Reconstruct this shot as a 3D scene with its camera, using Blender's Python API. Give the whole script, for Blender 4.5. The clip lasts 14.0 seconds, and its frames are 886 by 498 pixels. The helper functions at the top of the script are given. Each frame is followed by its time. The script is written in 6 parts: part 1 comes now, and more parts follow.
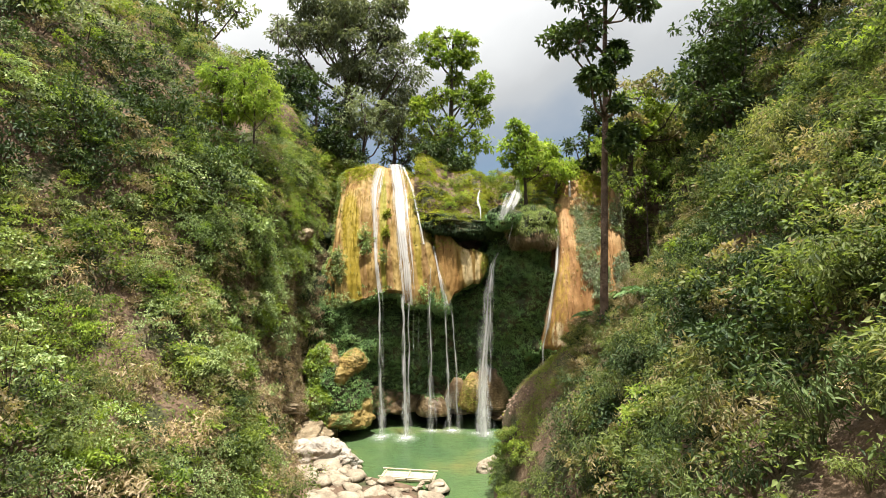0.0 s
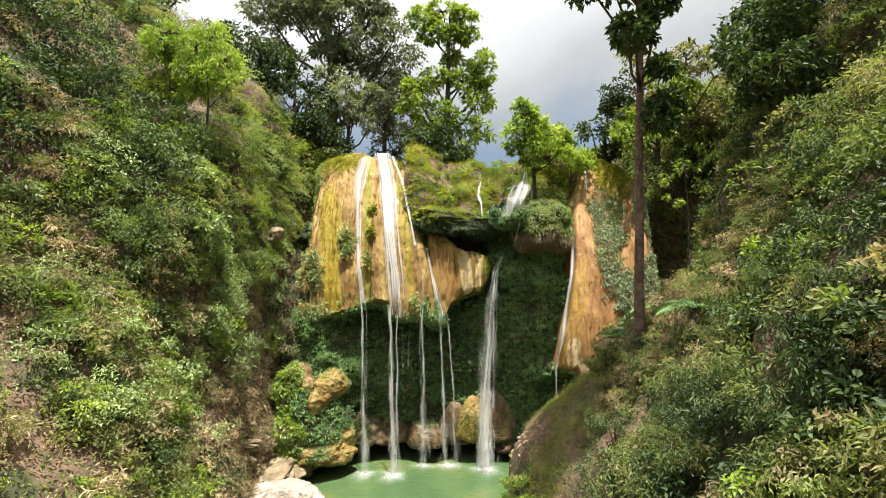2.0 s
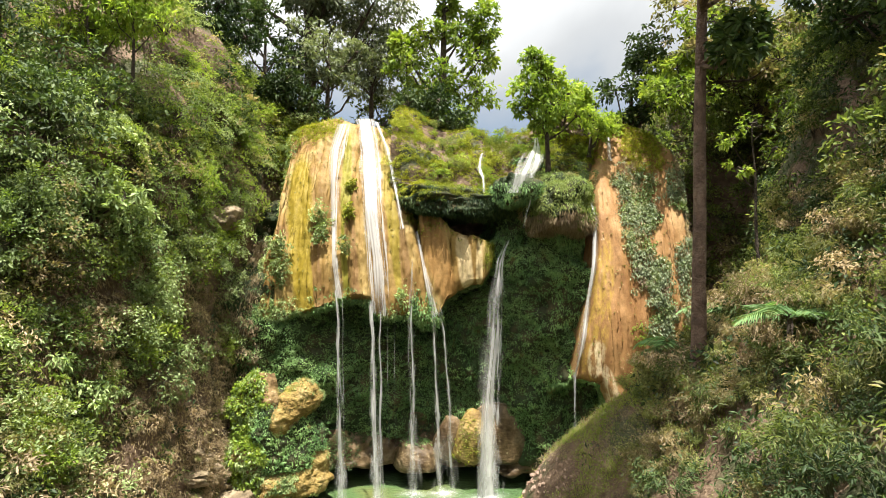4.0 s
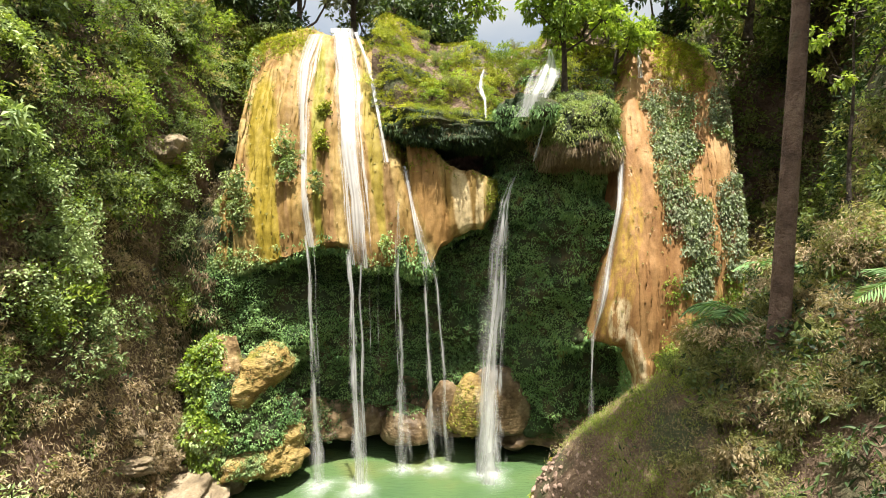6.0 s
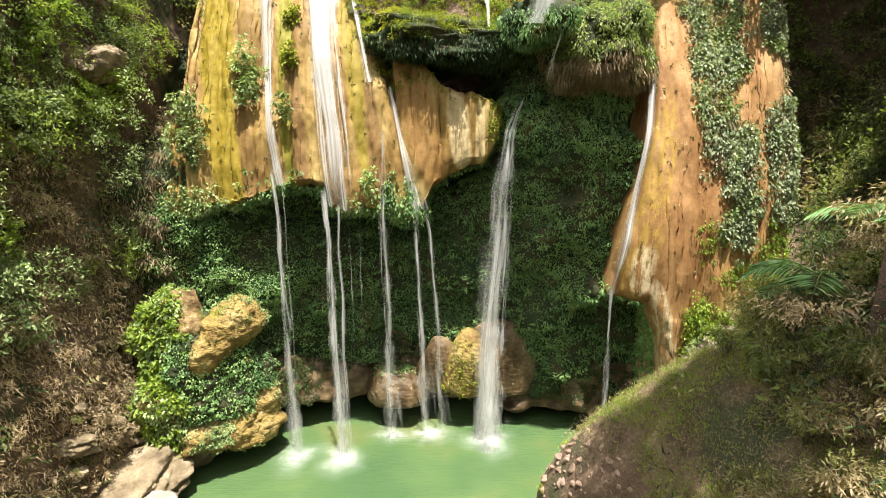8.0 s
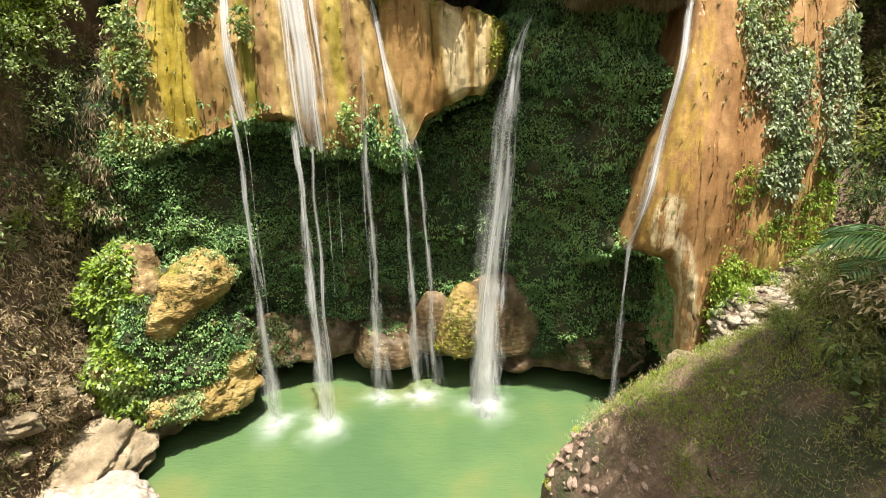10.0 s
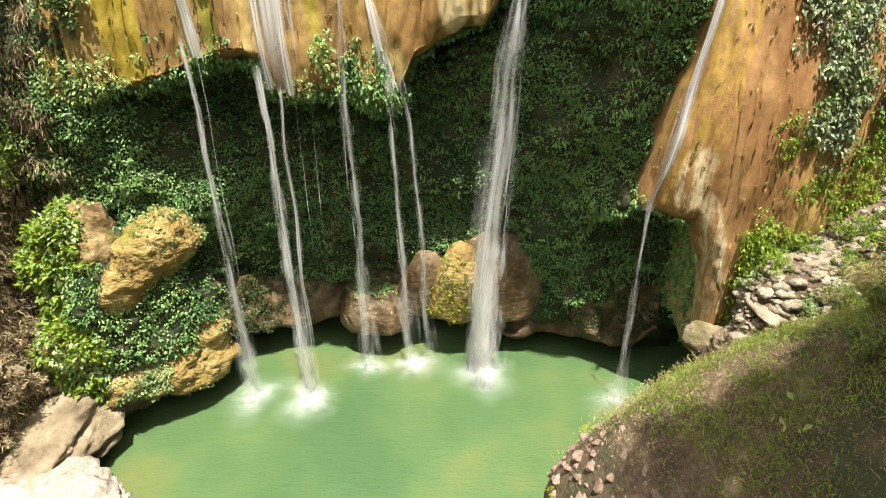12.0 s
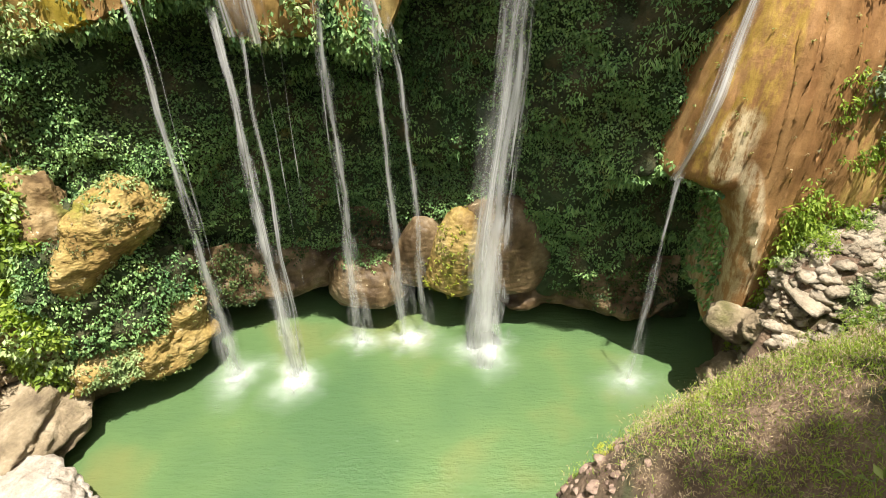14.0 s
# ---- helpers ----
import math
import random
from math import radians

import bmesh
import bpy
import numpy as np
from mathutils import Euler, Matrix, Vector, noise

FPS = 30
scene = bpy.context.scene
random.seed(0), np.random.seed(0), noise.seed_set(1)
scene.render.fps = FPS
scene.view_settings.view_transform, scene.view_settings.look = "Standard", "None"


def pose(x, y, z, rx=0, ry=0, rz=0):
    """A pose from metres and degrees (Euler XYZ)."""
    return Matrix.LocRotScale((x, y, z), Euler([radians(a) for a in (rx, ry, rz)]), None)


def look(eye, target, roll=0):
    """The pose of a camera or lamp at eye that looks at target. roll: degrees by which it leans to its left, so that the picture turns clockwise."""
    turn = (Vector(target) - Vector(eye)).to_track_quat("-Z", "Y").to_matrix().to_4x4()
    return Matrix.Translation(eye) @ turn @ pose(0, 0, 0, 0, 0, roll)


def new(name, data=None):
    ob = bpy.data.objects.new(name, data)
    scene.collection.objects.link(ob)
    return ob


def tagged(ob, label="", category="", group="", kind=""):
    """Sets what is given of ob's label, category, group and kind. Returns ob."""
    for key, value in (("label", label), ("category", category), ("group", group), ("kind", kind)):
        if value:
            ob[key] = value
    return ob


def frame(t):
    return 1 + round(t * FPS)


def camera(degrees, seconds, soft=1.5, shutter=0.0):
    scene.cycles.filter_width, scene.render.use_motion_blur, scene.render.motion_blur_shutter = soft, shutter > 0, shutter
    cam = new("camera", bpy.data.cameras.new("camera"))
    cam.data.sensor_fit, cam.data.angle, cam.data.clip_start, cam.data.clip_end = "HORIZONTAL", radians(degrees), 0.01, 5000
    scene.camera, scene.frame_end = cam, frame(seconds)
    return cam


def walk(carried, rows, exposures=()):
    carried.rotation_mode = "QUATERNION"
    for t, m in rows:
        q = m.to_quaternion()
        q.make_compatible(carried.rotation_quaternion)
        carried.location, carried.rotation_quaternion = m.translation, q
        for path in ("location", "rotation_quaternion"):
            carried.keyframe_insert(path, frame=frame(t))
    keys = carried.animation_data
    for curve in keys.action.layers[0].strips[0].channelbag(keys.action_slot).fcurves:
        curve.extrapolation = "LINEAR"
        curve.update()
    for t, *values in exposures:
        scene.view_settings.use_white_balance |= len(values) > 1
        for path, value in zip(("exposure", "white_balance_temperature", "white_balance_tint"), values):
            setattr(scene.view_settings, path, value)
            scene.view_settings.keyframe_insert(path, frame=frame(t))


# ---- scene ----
cam = camera(76.1, 14.0, 0.7)
METRES, EYE, TILT, LEAN, TURN = 40.0, 18.2, 0.0, 0.0, 0.0
ROWS = [
    (0.0, 0.0, 0.0, 0.0, -0.0, 0.49, -0.36),
    (0.5, 0.0021, 0.0532, 0.001, -0.04, 0.52, -0.34),
    (1.0, 0.0044, 0.1078, 0.0021, -0.06, 0.54, -0.33),
    (1.5, 0.0073, 0.1635, 0.0032, -0.08, 0.56, -0.32),
    (2.0, 0.0091, 0.2201, 0.0043, -0.12, 0.6, -0.31),
    (2.5, 0.0111, 0.2778, 0.0056, -0.15, 0.61, -0.3),
    (5.0, 0.0261, 0.5344, 0.0067, -0.19, -3.82, -0.14),
    (5.5, 0.0281, 0.5754, 0.0061, -0.23, -5.6, -0.13),
    (6.0, 0.0295, 0.6139, 0.0046, -0.31, -7.35, -0.12),
    (6.5, 0.0304, 0.6496, 0.0026, -0.4, -9.03, -0.12),
    (7.0, 0.0319, 0.6823, 0.0003, -0.46, -10.73, -0.14),
    (7.5, 0.0323, 0.7129, -0.0017, -0.61, -12.46, -0.15),
    (8.0, 0.0331, 0.7414, -0.004, -0.72, -14.17, -0.17),
    (10.5, 0.0422, 0.8594, -0.0102, -0.94, -22.94, -0.28),
    (11.0, 0.0446, 0.8799, -0.0112, -0.94, -24.64, -0.3),
    (11.5, 0.0464, 0.9, -0.0117, -0.93, -26.36, -0.31),
    (12.0, 0.0482, 0.92, -0.0117, -0.9, -28.13, -0.33),
    (12.5, 0.0499, 0.9396, -0.0125, -0.85, -29.8, -0.32),
    (13.0, 0.0514, 0.9595, -0.0123, -0.82, -31.58, -0.29),
    (13.5, 0.0523, 0.979, -0.0118, -0.83, -33.33, -0.25),
    (14.0, 0.0535, 0.9977, -0.0112, -0.82, -35.12, -0.21),
]
walk(cam, [(t, pose(0, 0, EYE, TILT, LEAN, TURN) @ pose(METRES * x, METRES * y, METRES * z, 90 + pitch, roll, yaw)) for t, x, y, z, yaw, pitch, roll in ROWS], [(0.0, 1.29), (2.5, 1.40), (5.0, 1.60), (8.0, 1.60), (14.0, 1.44)])

# ---- world, sun ----
SUN_TO = Vector((0.06, -0.17, 1.0)).normalized()
world = bpy.data.worlds.new("sky")
scene.world = world
world.use_nodes = True
wt = world.node_tree
wt.nodes.clear()
w_out = wt.nodes.new("ShaderNodeOutputWorld")
w_bg = wt.nodes.new("ShaderNodeBackground")
w_sky = wt.nodes.new("ShaderNodeTexSky")
w_sky.sky_type = "NISHITA"
w_sky.sun_disc = False
w_sky.sun_elevation = math.asin(SUN_TO.z)
w_sky.sun_rotation = math.atan2(SUN_TO.x, SUN_TO.y)
w_map = wt.nodes.new("ShaderNodeTexCoord")
w_noise = wt.nodes.new("ShaderNodeTexNoise")
w_noise.inputs["Scale"].default_value = 1.6
w_noise.inputs["Detail"].default_value = 6.0
w_noise.inputs["Roughness"].default_value = 0.5
w_noise.inputs["Distortion"].default_value = 0.3
w_sep = wt.nodes.new("ShaderNodeSeparateXYZ")
w_high = wt.nodes.new("ShaderNodeMath")
w_high.operation = "MULTIPLY_ADD"
w_high.inputs[1].default_value = 1.25
w_ramp = wt.nodes.new("ShaderNodeValToRGB")
el = w_ramp.color_ramp.elements
el[0].position, el[0].color = 0.66, (0, 0, 0, 1)
el[1].position, el[1].color = 0.93, (1, 1, 1, 1)
w_white = wt.nodes.new("ShaderNodeValToRGB")
w_white.color_ramp.elements[0].position, w_white.color_ramp.elements[0].color = 0.10, (0.115, 0.155, 0.205, 1)
w_white.color_ramp.elements[1].position, w_white.color_ramp.elements[1].color = 0.92, (1, 1, 1, 1)
w_pale = w_white.color_ramp.elements.new(0.34)
w_pale.color = (0.29, 0.302, 0.314, 1)
w_band = wt.nodes.new("ShaderNodeMath")
w_band.operation = "MULTIPLY_ADD"
w_band.inputs[1].default_value = 0.55
w_low = wt.nodes.new("ShaderNodeMath")
w_low.operation = "MULTIPLY_ADD"
w_low.inputs[1].default_value = -0.16
w_side = wt.nodes.new("ShaderNodeMath")
w_side.operation = "ADD"
w_side.inputs[1].default_value = -0.27
w_gain = wt.nodes.new("ShaderNodeMixRGB")
w_gain.blend_type = "MULTIPLY"
w_gain.inputs[0].default_value = 1.0
w_gain.inputs[2].default_value = (12.0, 11.9, 11.7, 1)
w_blue = wt.nodes.new("ShaderNodeMixRGB")
w_blue.inputs[0].default_value = 0.75
w_blue.inputs[2].default_value = (1.1, 1.6, 2.3, 1)
w_mix = wt.nodes.new("ShaderNodeMixRGB")
wt.links.new(w_map.outputs["Generated"], w_noise.inputs["Vector"])
wt.links.new(w_map.outputs["Generated"], w_sep.inputs[0])
wt.links.new(w_sep.outputs["Z"], w_high.inputs[0])
wt.links.new(w_noise.outputs["Fac"], w_high.inputs[2])
wt.links.new(w_high.outputs[0], w_ramp.inputs["Fac"])
wt.links.new(w_noise.outputs["Fac"], w_band.inputs[0])
wt.links.new(w_sep.outputs["Z"], w_band.inputs[2])
wt.links.new(w_sep.outputs["X"], w_low.inputs[0])
wt.links.new(w_band.outputs[0], w_low.inputs[2])
wt.links.new(w_low.outputs[0], w_side.inputs[0])
wt.links.new(w_side.outputs[0], w_white.inputs["Fac"])
wt.links.new(w_white.outputs["Color"], w_gain.inputs[1])
wt.links.new(w_sky.outputs["Color"], w_blue.inputs[1])
wt.links.new(w_ramp.outputs["Color"], w_mix.inputs[0])
wt.links.new(w_blue.outputs["Color"], w_mix.inputs[1])
wt.links.new(w_gain.outputs["Color"], w_mix.inputs[2])
wt.links.new(w_mix.outputs["Color"], w_bg.inputs["Color"])
w_bg.inputs["Strength"].default_value = 0.075
wt.links.new(w_bg.outputs["Background"], w_out.inputs["Surface"])

sun_data = bpy.data.lights.new("sun", "SUN")
sun_data.energy = 5.0
sun_data.angle = radians(0.6)
sun_data.color = (1.0, 0.955, 0.875)
sun = new("sun", sun_data)
sun.matrix_world = look(SUN_TO * 200, (0, 0, 0))


# ---- numeric helpers ----
rng = np.random.default_rng(7)


def hash3(i, j, k):
    h = (i * 374761393 + j * 668265263 + k * 2147483647) & 0xFFFFFFFF
    h = ((h ^ (h >> 13)) * 1274126177) & 0xFFFFFFFF
    return ((h ^ (h >> 16)) & 0xFFFFFF) / float(0xFFFFFF)


def vnoise(x, y, z):
    """Smooth value noise in -1..1 on arrays."""
    x, y, z = np.broadcast_arrays(np.asarray(x, float), np.asarray(y, float), np.asarray(z, float))
    xi, yi, zi = np.floor(x).astype(np.int64), np.floor(y).astype(np.int64), np.floor(z).astype(np.int64)
    fx, fy, fz = x - xi, y - yi, z - zi
    fx, fy, fz = (f * f * (3 - 2 * f) for f in (fx, fy, fz))
    total = 0
    for a in (0, 1):
        for b in (0, 1):
            for c in (0, 1):
                w = (fx if a else 1 - fx) * (fy if b else 1 - fy) * (fz if c else 1 - fz)
                total = total + w * hash3(xi + a, yi + b, zi + c)
    return total * 2 - 1


def fbm(x, y, z, size, octaves=4, gain=0.5):
    total, amp, f = 0, 1.0, 1.0 / size
    for o in range(octaves):
        total = total + amp * vnoise(x * f + 17.3 * o, y * f - 5.1 * o, z * f + 9.7 * o)
        amp, f = amp * gain, f * 2.03
    return total


def smooth(a, b, v):
    t = np.clip((v - a) / (b - a), 0, 1)
    return t * t * (3 - 2 * t)


def unit(v):
    return v / np.maximum(np.linalg.norm(v, axis=-1, keepdims=True), 1e-9)


def raw_mesh(name, verts, faces, mat, smooth_shade=False):
    """A mesh from an array of points and one of faces with equal corner counts."""
    me = bpy.data.meshes.new(name)
    verts, faces = np.asarray(verts, np.float32), np.asarray(faces, np.int32)
    n, k = faces.shape
    me.vertices.add(len(verts))
    me.vertices.foreach_set("co", verts.ravel())
    me.loops.add(n * k)
    me.loops.foreach_set("vertex_index", faces.ravel())
    me.polygons.add(n)
    me.polygons.foreach_set("loop_start", np.arange(0, n * k, k, dtype=np.int32))
    if smooth_shade:
        me.polygons.foreach_set("use_smooth", np.ones(n, bool))
    me.update(calc_edges=True)
    if mat:
        me.materials.append(mat)
    return me


def grid_faces(n, m, wrap=False):
    i, j = np.meshgrid(np.arange(n - 1), np.arange(m if wrap else m - 1), indexing="ij")
    i, j = i.ravel(), j.ravel()
    jj = (j + 1) % m
    return np.stack([i * m + j, (i + 1) * m + j, (i + 1) * m + jj, i * m + jj], 1)


def grid_mesh(name, g, mat, flip=False):
    n, m = g.shape[:2]
    f = grid_faces(n, m)
    if flip:
        f = f[:, ::-1]
    return raw_mesh(name, g.reshape(-1, 3), f, mat, True)


def grid_normals(g, flip=False):
    du, dv = np.gradient(g, axis=0), np.gradient(g, axis=1)
    nn = unit(np.cross(du, dv))
    return -nn if flip else nn


def displaced(g, amounts, flip=False, seed=0.0, tall=1.0):
    """Push a grid along its normals by fractal noise: amounts of (size, metres)."""
    nn = grid_normals(g, flip)
    out = g.copy()
    for size, amp in amounts:
        out = out + nn * (amp * fbm(g[..., 0] + seed, g[..., 1] + seed, g[..., 2] / tall, size, 3))[..., None]
    return out


def sample(g, count, keep=None, flip=False, weight=None):
    """Random spots and normals on a grid, even by area; keep(x, y, z) gives 0..1."""
    a, b, c = g[:-1, :-1], g[1:, :-1], g[:-1, 1:]
    cr = np.cross(b - a, c - a)
    area = np.linalg.norm(cr, axis=-1)
    mid = (g[:-1, :-1] + g[1:, 1:]) / 2
    w = area
    if keep is not None:
        w = w * keep(mid[..., 0], mid[..., 1], mid[..., 2])
    w = w.ravel() / w.sum()
    pick = rng.choice(len(w), count, p=w)
    i, j = np.divmod(pick, area.shape[1])
    u, v = rng.random((2, count, 1))
    p = g[i, j] * (1 - u) * (1 - v) + g[i + 1, j] * u * (1 - v) + g[i, j + 1] * (1 - u) * v + g[i + 1, j + 1] * u * v
    nn = unit(cr)[i, j]
    return p, (-nn if flip else nn)


def leaf_arrays(base, way, length, width, fold=0.25, roll=None):
    """Folded diamond leaves: base points, directions, sizes; four corners and two triangles each."""
    n = len(base)
    way = unit(way)
    side = unit(np.cross(way, rng.normal(size=(n, 3)) * 0.6 + np.array([0, 0, 1.0])))
    up = np.cross(side, way)
    ln, wd = np.reshape(length, (-1, 1)), np.reshape(width, (-1, 1))
    mid = base + way * ln * 0.45
    v = np.stack([base, mid + side * wd * 0.5 + up * wd * fold, base + way * ln - up * ln * 0.12, mid - side * wd * 0.5 + up * wd * fold], 1)
    k = np.arange(n)[:, None] * 4
    f = np.concatenate([k + np.array([0, 1, 2]), k + np.array([0, 2, 3])], 1).reshape(-1, 3)
    return v.reshape(-1, 3), f


def leaf_cloud(sites, normals, per, radius, length, width, out=0.6, droop=0.3, flat=0.7, up=0.4, shell=0.5):
    """Leaves in tufts round sites on a surface."""
    n = len(sites)
    s = np.repeat(sites, per, 0)
    nn = np.repeat(normals, per, 0)
    r = np.repeat(np.broadcast_to(np.reshape(radius, (-1,)), (n,)), per)[:, None]
    d = unit(rng.normal(size=(n * per, 3)))
    d = unit(d + nn * 0.7 + np.array([0, 0, up]))
    rad = (shell + (1 - shell) * rng.random((n * per, 1)))
    p = s + d * r * rad * np.array([1, 1, flat])
    way = unit(d * out + rng.normal(size=(n * per, 3)) * 0.55 + np.array([0, 0, -droop]))
    ln = length * (0.6 + 0.8 * rng.random(n * per))
    return leaf_arrays(p, way, ln, ln * width)


def blades(sites, normals, per, spread, height, width, lean=0.5, droop=0.0):
    """Grass blades standing on sites."""
    n = len(sites)
    s = np.repeat(sites, per, 0) + rng.normal(size=(n * per, 3)) * np.array([spread, spread, spread * 0.3])
    nn = np.repeat(normals, per, 0)
    way = unit(nn * 0.3 + np.array([0, 0, 1.0 - droop]) + rng.normal(size=(n * per, 3)) * lean)
    ln = height * (0.5 + rng.random(n * per))
    return leaf_arrays(s, way, ln, np.full(n * per, width), 0.1)


def join_arrays(*pairs):
    vs, fs, k = [], [], 0
    for v, f in pairs:
        vs.append(v)
        fs.append(f + k)
        k += len(v)
    return np.concatenate(vs), np.concatenate(fs)


def tube_arrays(points, radii, sides=8):
    """A tapering tube along points, as triangles."""
    points = np.asarray(points, float)
    t = unit(np.gradient(points, axis=0))
    ref = np.array([1.0, 0, 0]) if abs(t[0, 2]) > 0.8 else np.array([0, 0, 1.0])
    a = unit(np.cross(t, ref))
    b = np.cross(t, a)
    ang = np.linspace(0, 2 * math.pi, sides, endpoint=False)
    ring = points[:, None] + (a[:, None] * np.cos(ang)[None, :, None] + b[:, None] * np.sin(ang)[None, :, None]) * np.reshape(radii, (-1, 1, 1))
    q = grid_faces(len(points), sides, True)
    v = np.concatenate([ring.reshape(-1, 3), points[-1:]])
    last = (len(points) - 1) * sides
    cap = np.stack([last + np.arange(sides), last + (np.arange(sides) + 1) % sides, np.full(sides, len(v) - 1)], 1)
    return v, np.concatenate([q[:, [0, 1, 2]], q[:, [0, 2, 3]], cap])


def thing(name, mesh, label, category, group="", kind="", m=None):
    ob = tagged(new(name, mesh), label, category, group, kind)
    if m is not None:
        ob.matrix_world = m
    return ob


def part(name, mesh, parent, label=""):
    ob = new(name, mesh)
    ob.parent = parent
    if label:
        ob["label"] = label
    return ob


# ---- materials ----
def base_mat(name):
    mat = bpy.data.materials.new(name)
    mat.use_nodes = True
    nt = mat.node_tree
    nt.nodes.clear()
    out = nt.nodes.new("ShaderNodeOutputMaterial")
    return mat, nt, out


def node(nt, kind, **sets):
    nd = nt.nodes.new(kind)
    for key, value in sets.items():
        nd.inputs[key.replace("_", " ")].default_value = value
    return nd


def coords(nt, scale=(1, 1, 1)):
    geo = nt.nodes.new("ShaderNodeNewGeometry")
    mp = nt.nodes.new("ShaderNodeMapping")
    mp.inputs["Scale"].default_value = scale
    nt.links.new(geo.outputs["Position"], mp.inputs["Vector"])
    return mp.outputs["Vector"]


def tex(nt, vec, scale, detail=4.0, rough=0.55):
    nd = node(nt, "ShaderNodeTexNoise", Scale=scale, Detail=detail, Roughness=rough)
    nt.links.new(vec, nd.inputs["Vector"])
    return nd.outputs["Fac"]


def ramp(nt, fac, *stops):
    nd = nt.nodes.new("ShaderNodeValToRGB")
    el = nd.color_ramp.elements
    while len(el) < len(stops):
        el.new(0.5)
    for e, (pos, col) in zip(el, stops):
        e.position = pos
        e.color = (*col, 1) if len(col) == 3 else col
    nt.links.new(fac, nd.inputs["Fac"])
    return nd.outputs["Color"]


def mixc(nt, fac, a, b, mode="MIX"):
    nd = nt.nodes.new("ShaderNodeMixRGB")
    nd.blend_type = mode
    for sock, val in ((nd.inputs[0], fac), (nd.inputs[1], a), (nd.inputs[2], b)):
        if isinstance(val, (int, float)):
            sock.default_value = val
        elif isinstance(val, tuple):
            sock.default_value = (*val, 1)
        else:
            nt.links.new(val, sock)
    return nd.outputs["Color"]


def finish(nt, out, col, rough, bump=None, strength=0.5, distance=0.1, spec=0.3):
    bs = node(nt, "ShaderNodeBsdfPrincipled")
    bs.inputs["Specular IOR Level"].default_value = spec
    if isinstance(rough, float):
        bs.inputs["Roughness"].default_value = rough
    else:
        nt.links.new(rough, bs.inputs["Roughness"])
    nt.links.new(col, bs.inputs["Base Color"])
    if bump is not None:
        bp = node(nt, "ShaderNodeBump", Strength=strength, Distance=distance)
        nt.links.new(bump, bp.inputs["Height"])
        nt.links.new(bp.outputs["Normal"], bs.inputs["Normal"])
    nt.links.new(bs.outputs["BSDF"], out.inputs["Surface"])
    return bs


def leaf_mat(name, dark, mid, light, dry=None, dry_at=0.62, through_light=0.42, patch=0.22):
    """Leaves: colours by leaf, with larger patches drifting lighter or drier."""
    mat, nt, out = base_mat(name)
    geo = nt.nodes.new("ShaderNodeNewGeometry")
    vec = coords(nt)
    big = tex(nt, vec, patch, 3.0)
    nd = nt.nodes.new("ShaderNodeMath")
    nd.operation = "MULTIPLY_ADD"
    nt.links.new(geo.outputs["Random Per Island"], nd.inputs[0])
    nd.inputs[1].default_value = 0.55
    off = nt.nodes.new("ShaderNodeMath")
    off.operation = "MULTIPLY_ADD"
    nt.links.new(big, off.inputs[0])
    off.inputs[1].default_value = 1.5
    off.inputs[2].default_value = -0.52
    nt.links.new(off.outputs[0], nd.inputs[2])
    col = ramp(nt, nd.outputs[0], (0.08, dark), (0.45, mid), (0.92, light))
    if dry:
        spot = ramp(nt, tex(nt, vec, patch * 1.9, 4.0), (dry_at, (0, 0, 0)), (dry_at + 0.07, (1, 1, 1)))
        col = mixc(nt, spot, col, dry)
    obj = nt.nodes.new("ShaderNodeObjectInfo")
    hsv = nt.nodes.new("ShaderNodeHueSaturation")
    val = ramp(nt, obj.outputs["Random"], (0.0, (0.75, 0.75, 0.75)), (1.0, (1.25, 1.25, 1.25)))
    nt.links.new(val, hsv.inputs["Value"])
    nt.links.new(col, hsv.inputs["Color"])
    bs = node(nt, "ShaderNodeBsdfPrincipled", Roughness=0.55)
    bs.inputs["Specular IOR Level"].default_value = 0.22
    nt.links.new(hsv.outputs["Color"], bs.inputs["Base Color"])
    tr = nt.nodes.new("ShaderNodeBsdfTranslucent")
    bright = mixc(nt, 1.0, hsv.outputs["Color"], (1.5, 1.6, 0.7), "MULTIPLY")
    nt.links.new(bright, tr.inputs["Color"])
    mx = nt.nodes.new("ShaderNodeMixShader")
    mx.inputs[0].default_value = through_light
    nt.links.new(bs.outputs["BSDF"], mx.inputs[1])
    nt.links.new(tr.outputs["BSDF"], mx.inputs[2])
    nt.links.new(mx.outputs[0], out.inputs["Surface"])
    return mat


def rock_mat(name, a, b, c, moss=(0.05, 0.08, 0.02), moss_at=0.56, scale=1.0, bump=0.8):
    mat, nt, out = base_mat(name)
    vec = coords(nt, (scale, scale, scale))
    col = ramp(nt, tex(nt, vec, 0.9, 8.0, 0.62), (0.28, a), (0.5, b), (0.72, c))
    col = mixc(nt, ramp(nt, tex(nt, vec, 0.35, 5.0), (moss_at, (0, 0, 0)), (moss_at + 0.1, (1, 1, 1))), col, moss)
    col = mixc(nt, 0.35, col, ramp(nt, tex(nt, vec, 9.0, 4.0), (0.3, (0.3, 0.3, 0.3)), (0.7, (1, 1, 1))), "MULTIPLY")
    finish(nt, out, col, 0.85, tex(nt, vec, 2.6, 9.0, 0.65), bump, 0.35)
    return mat


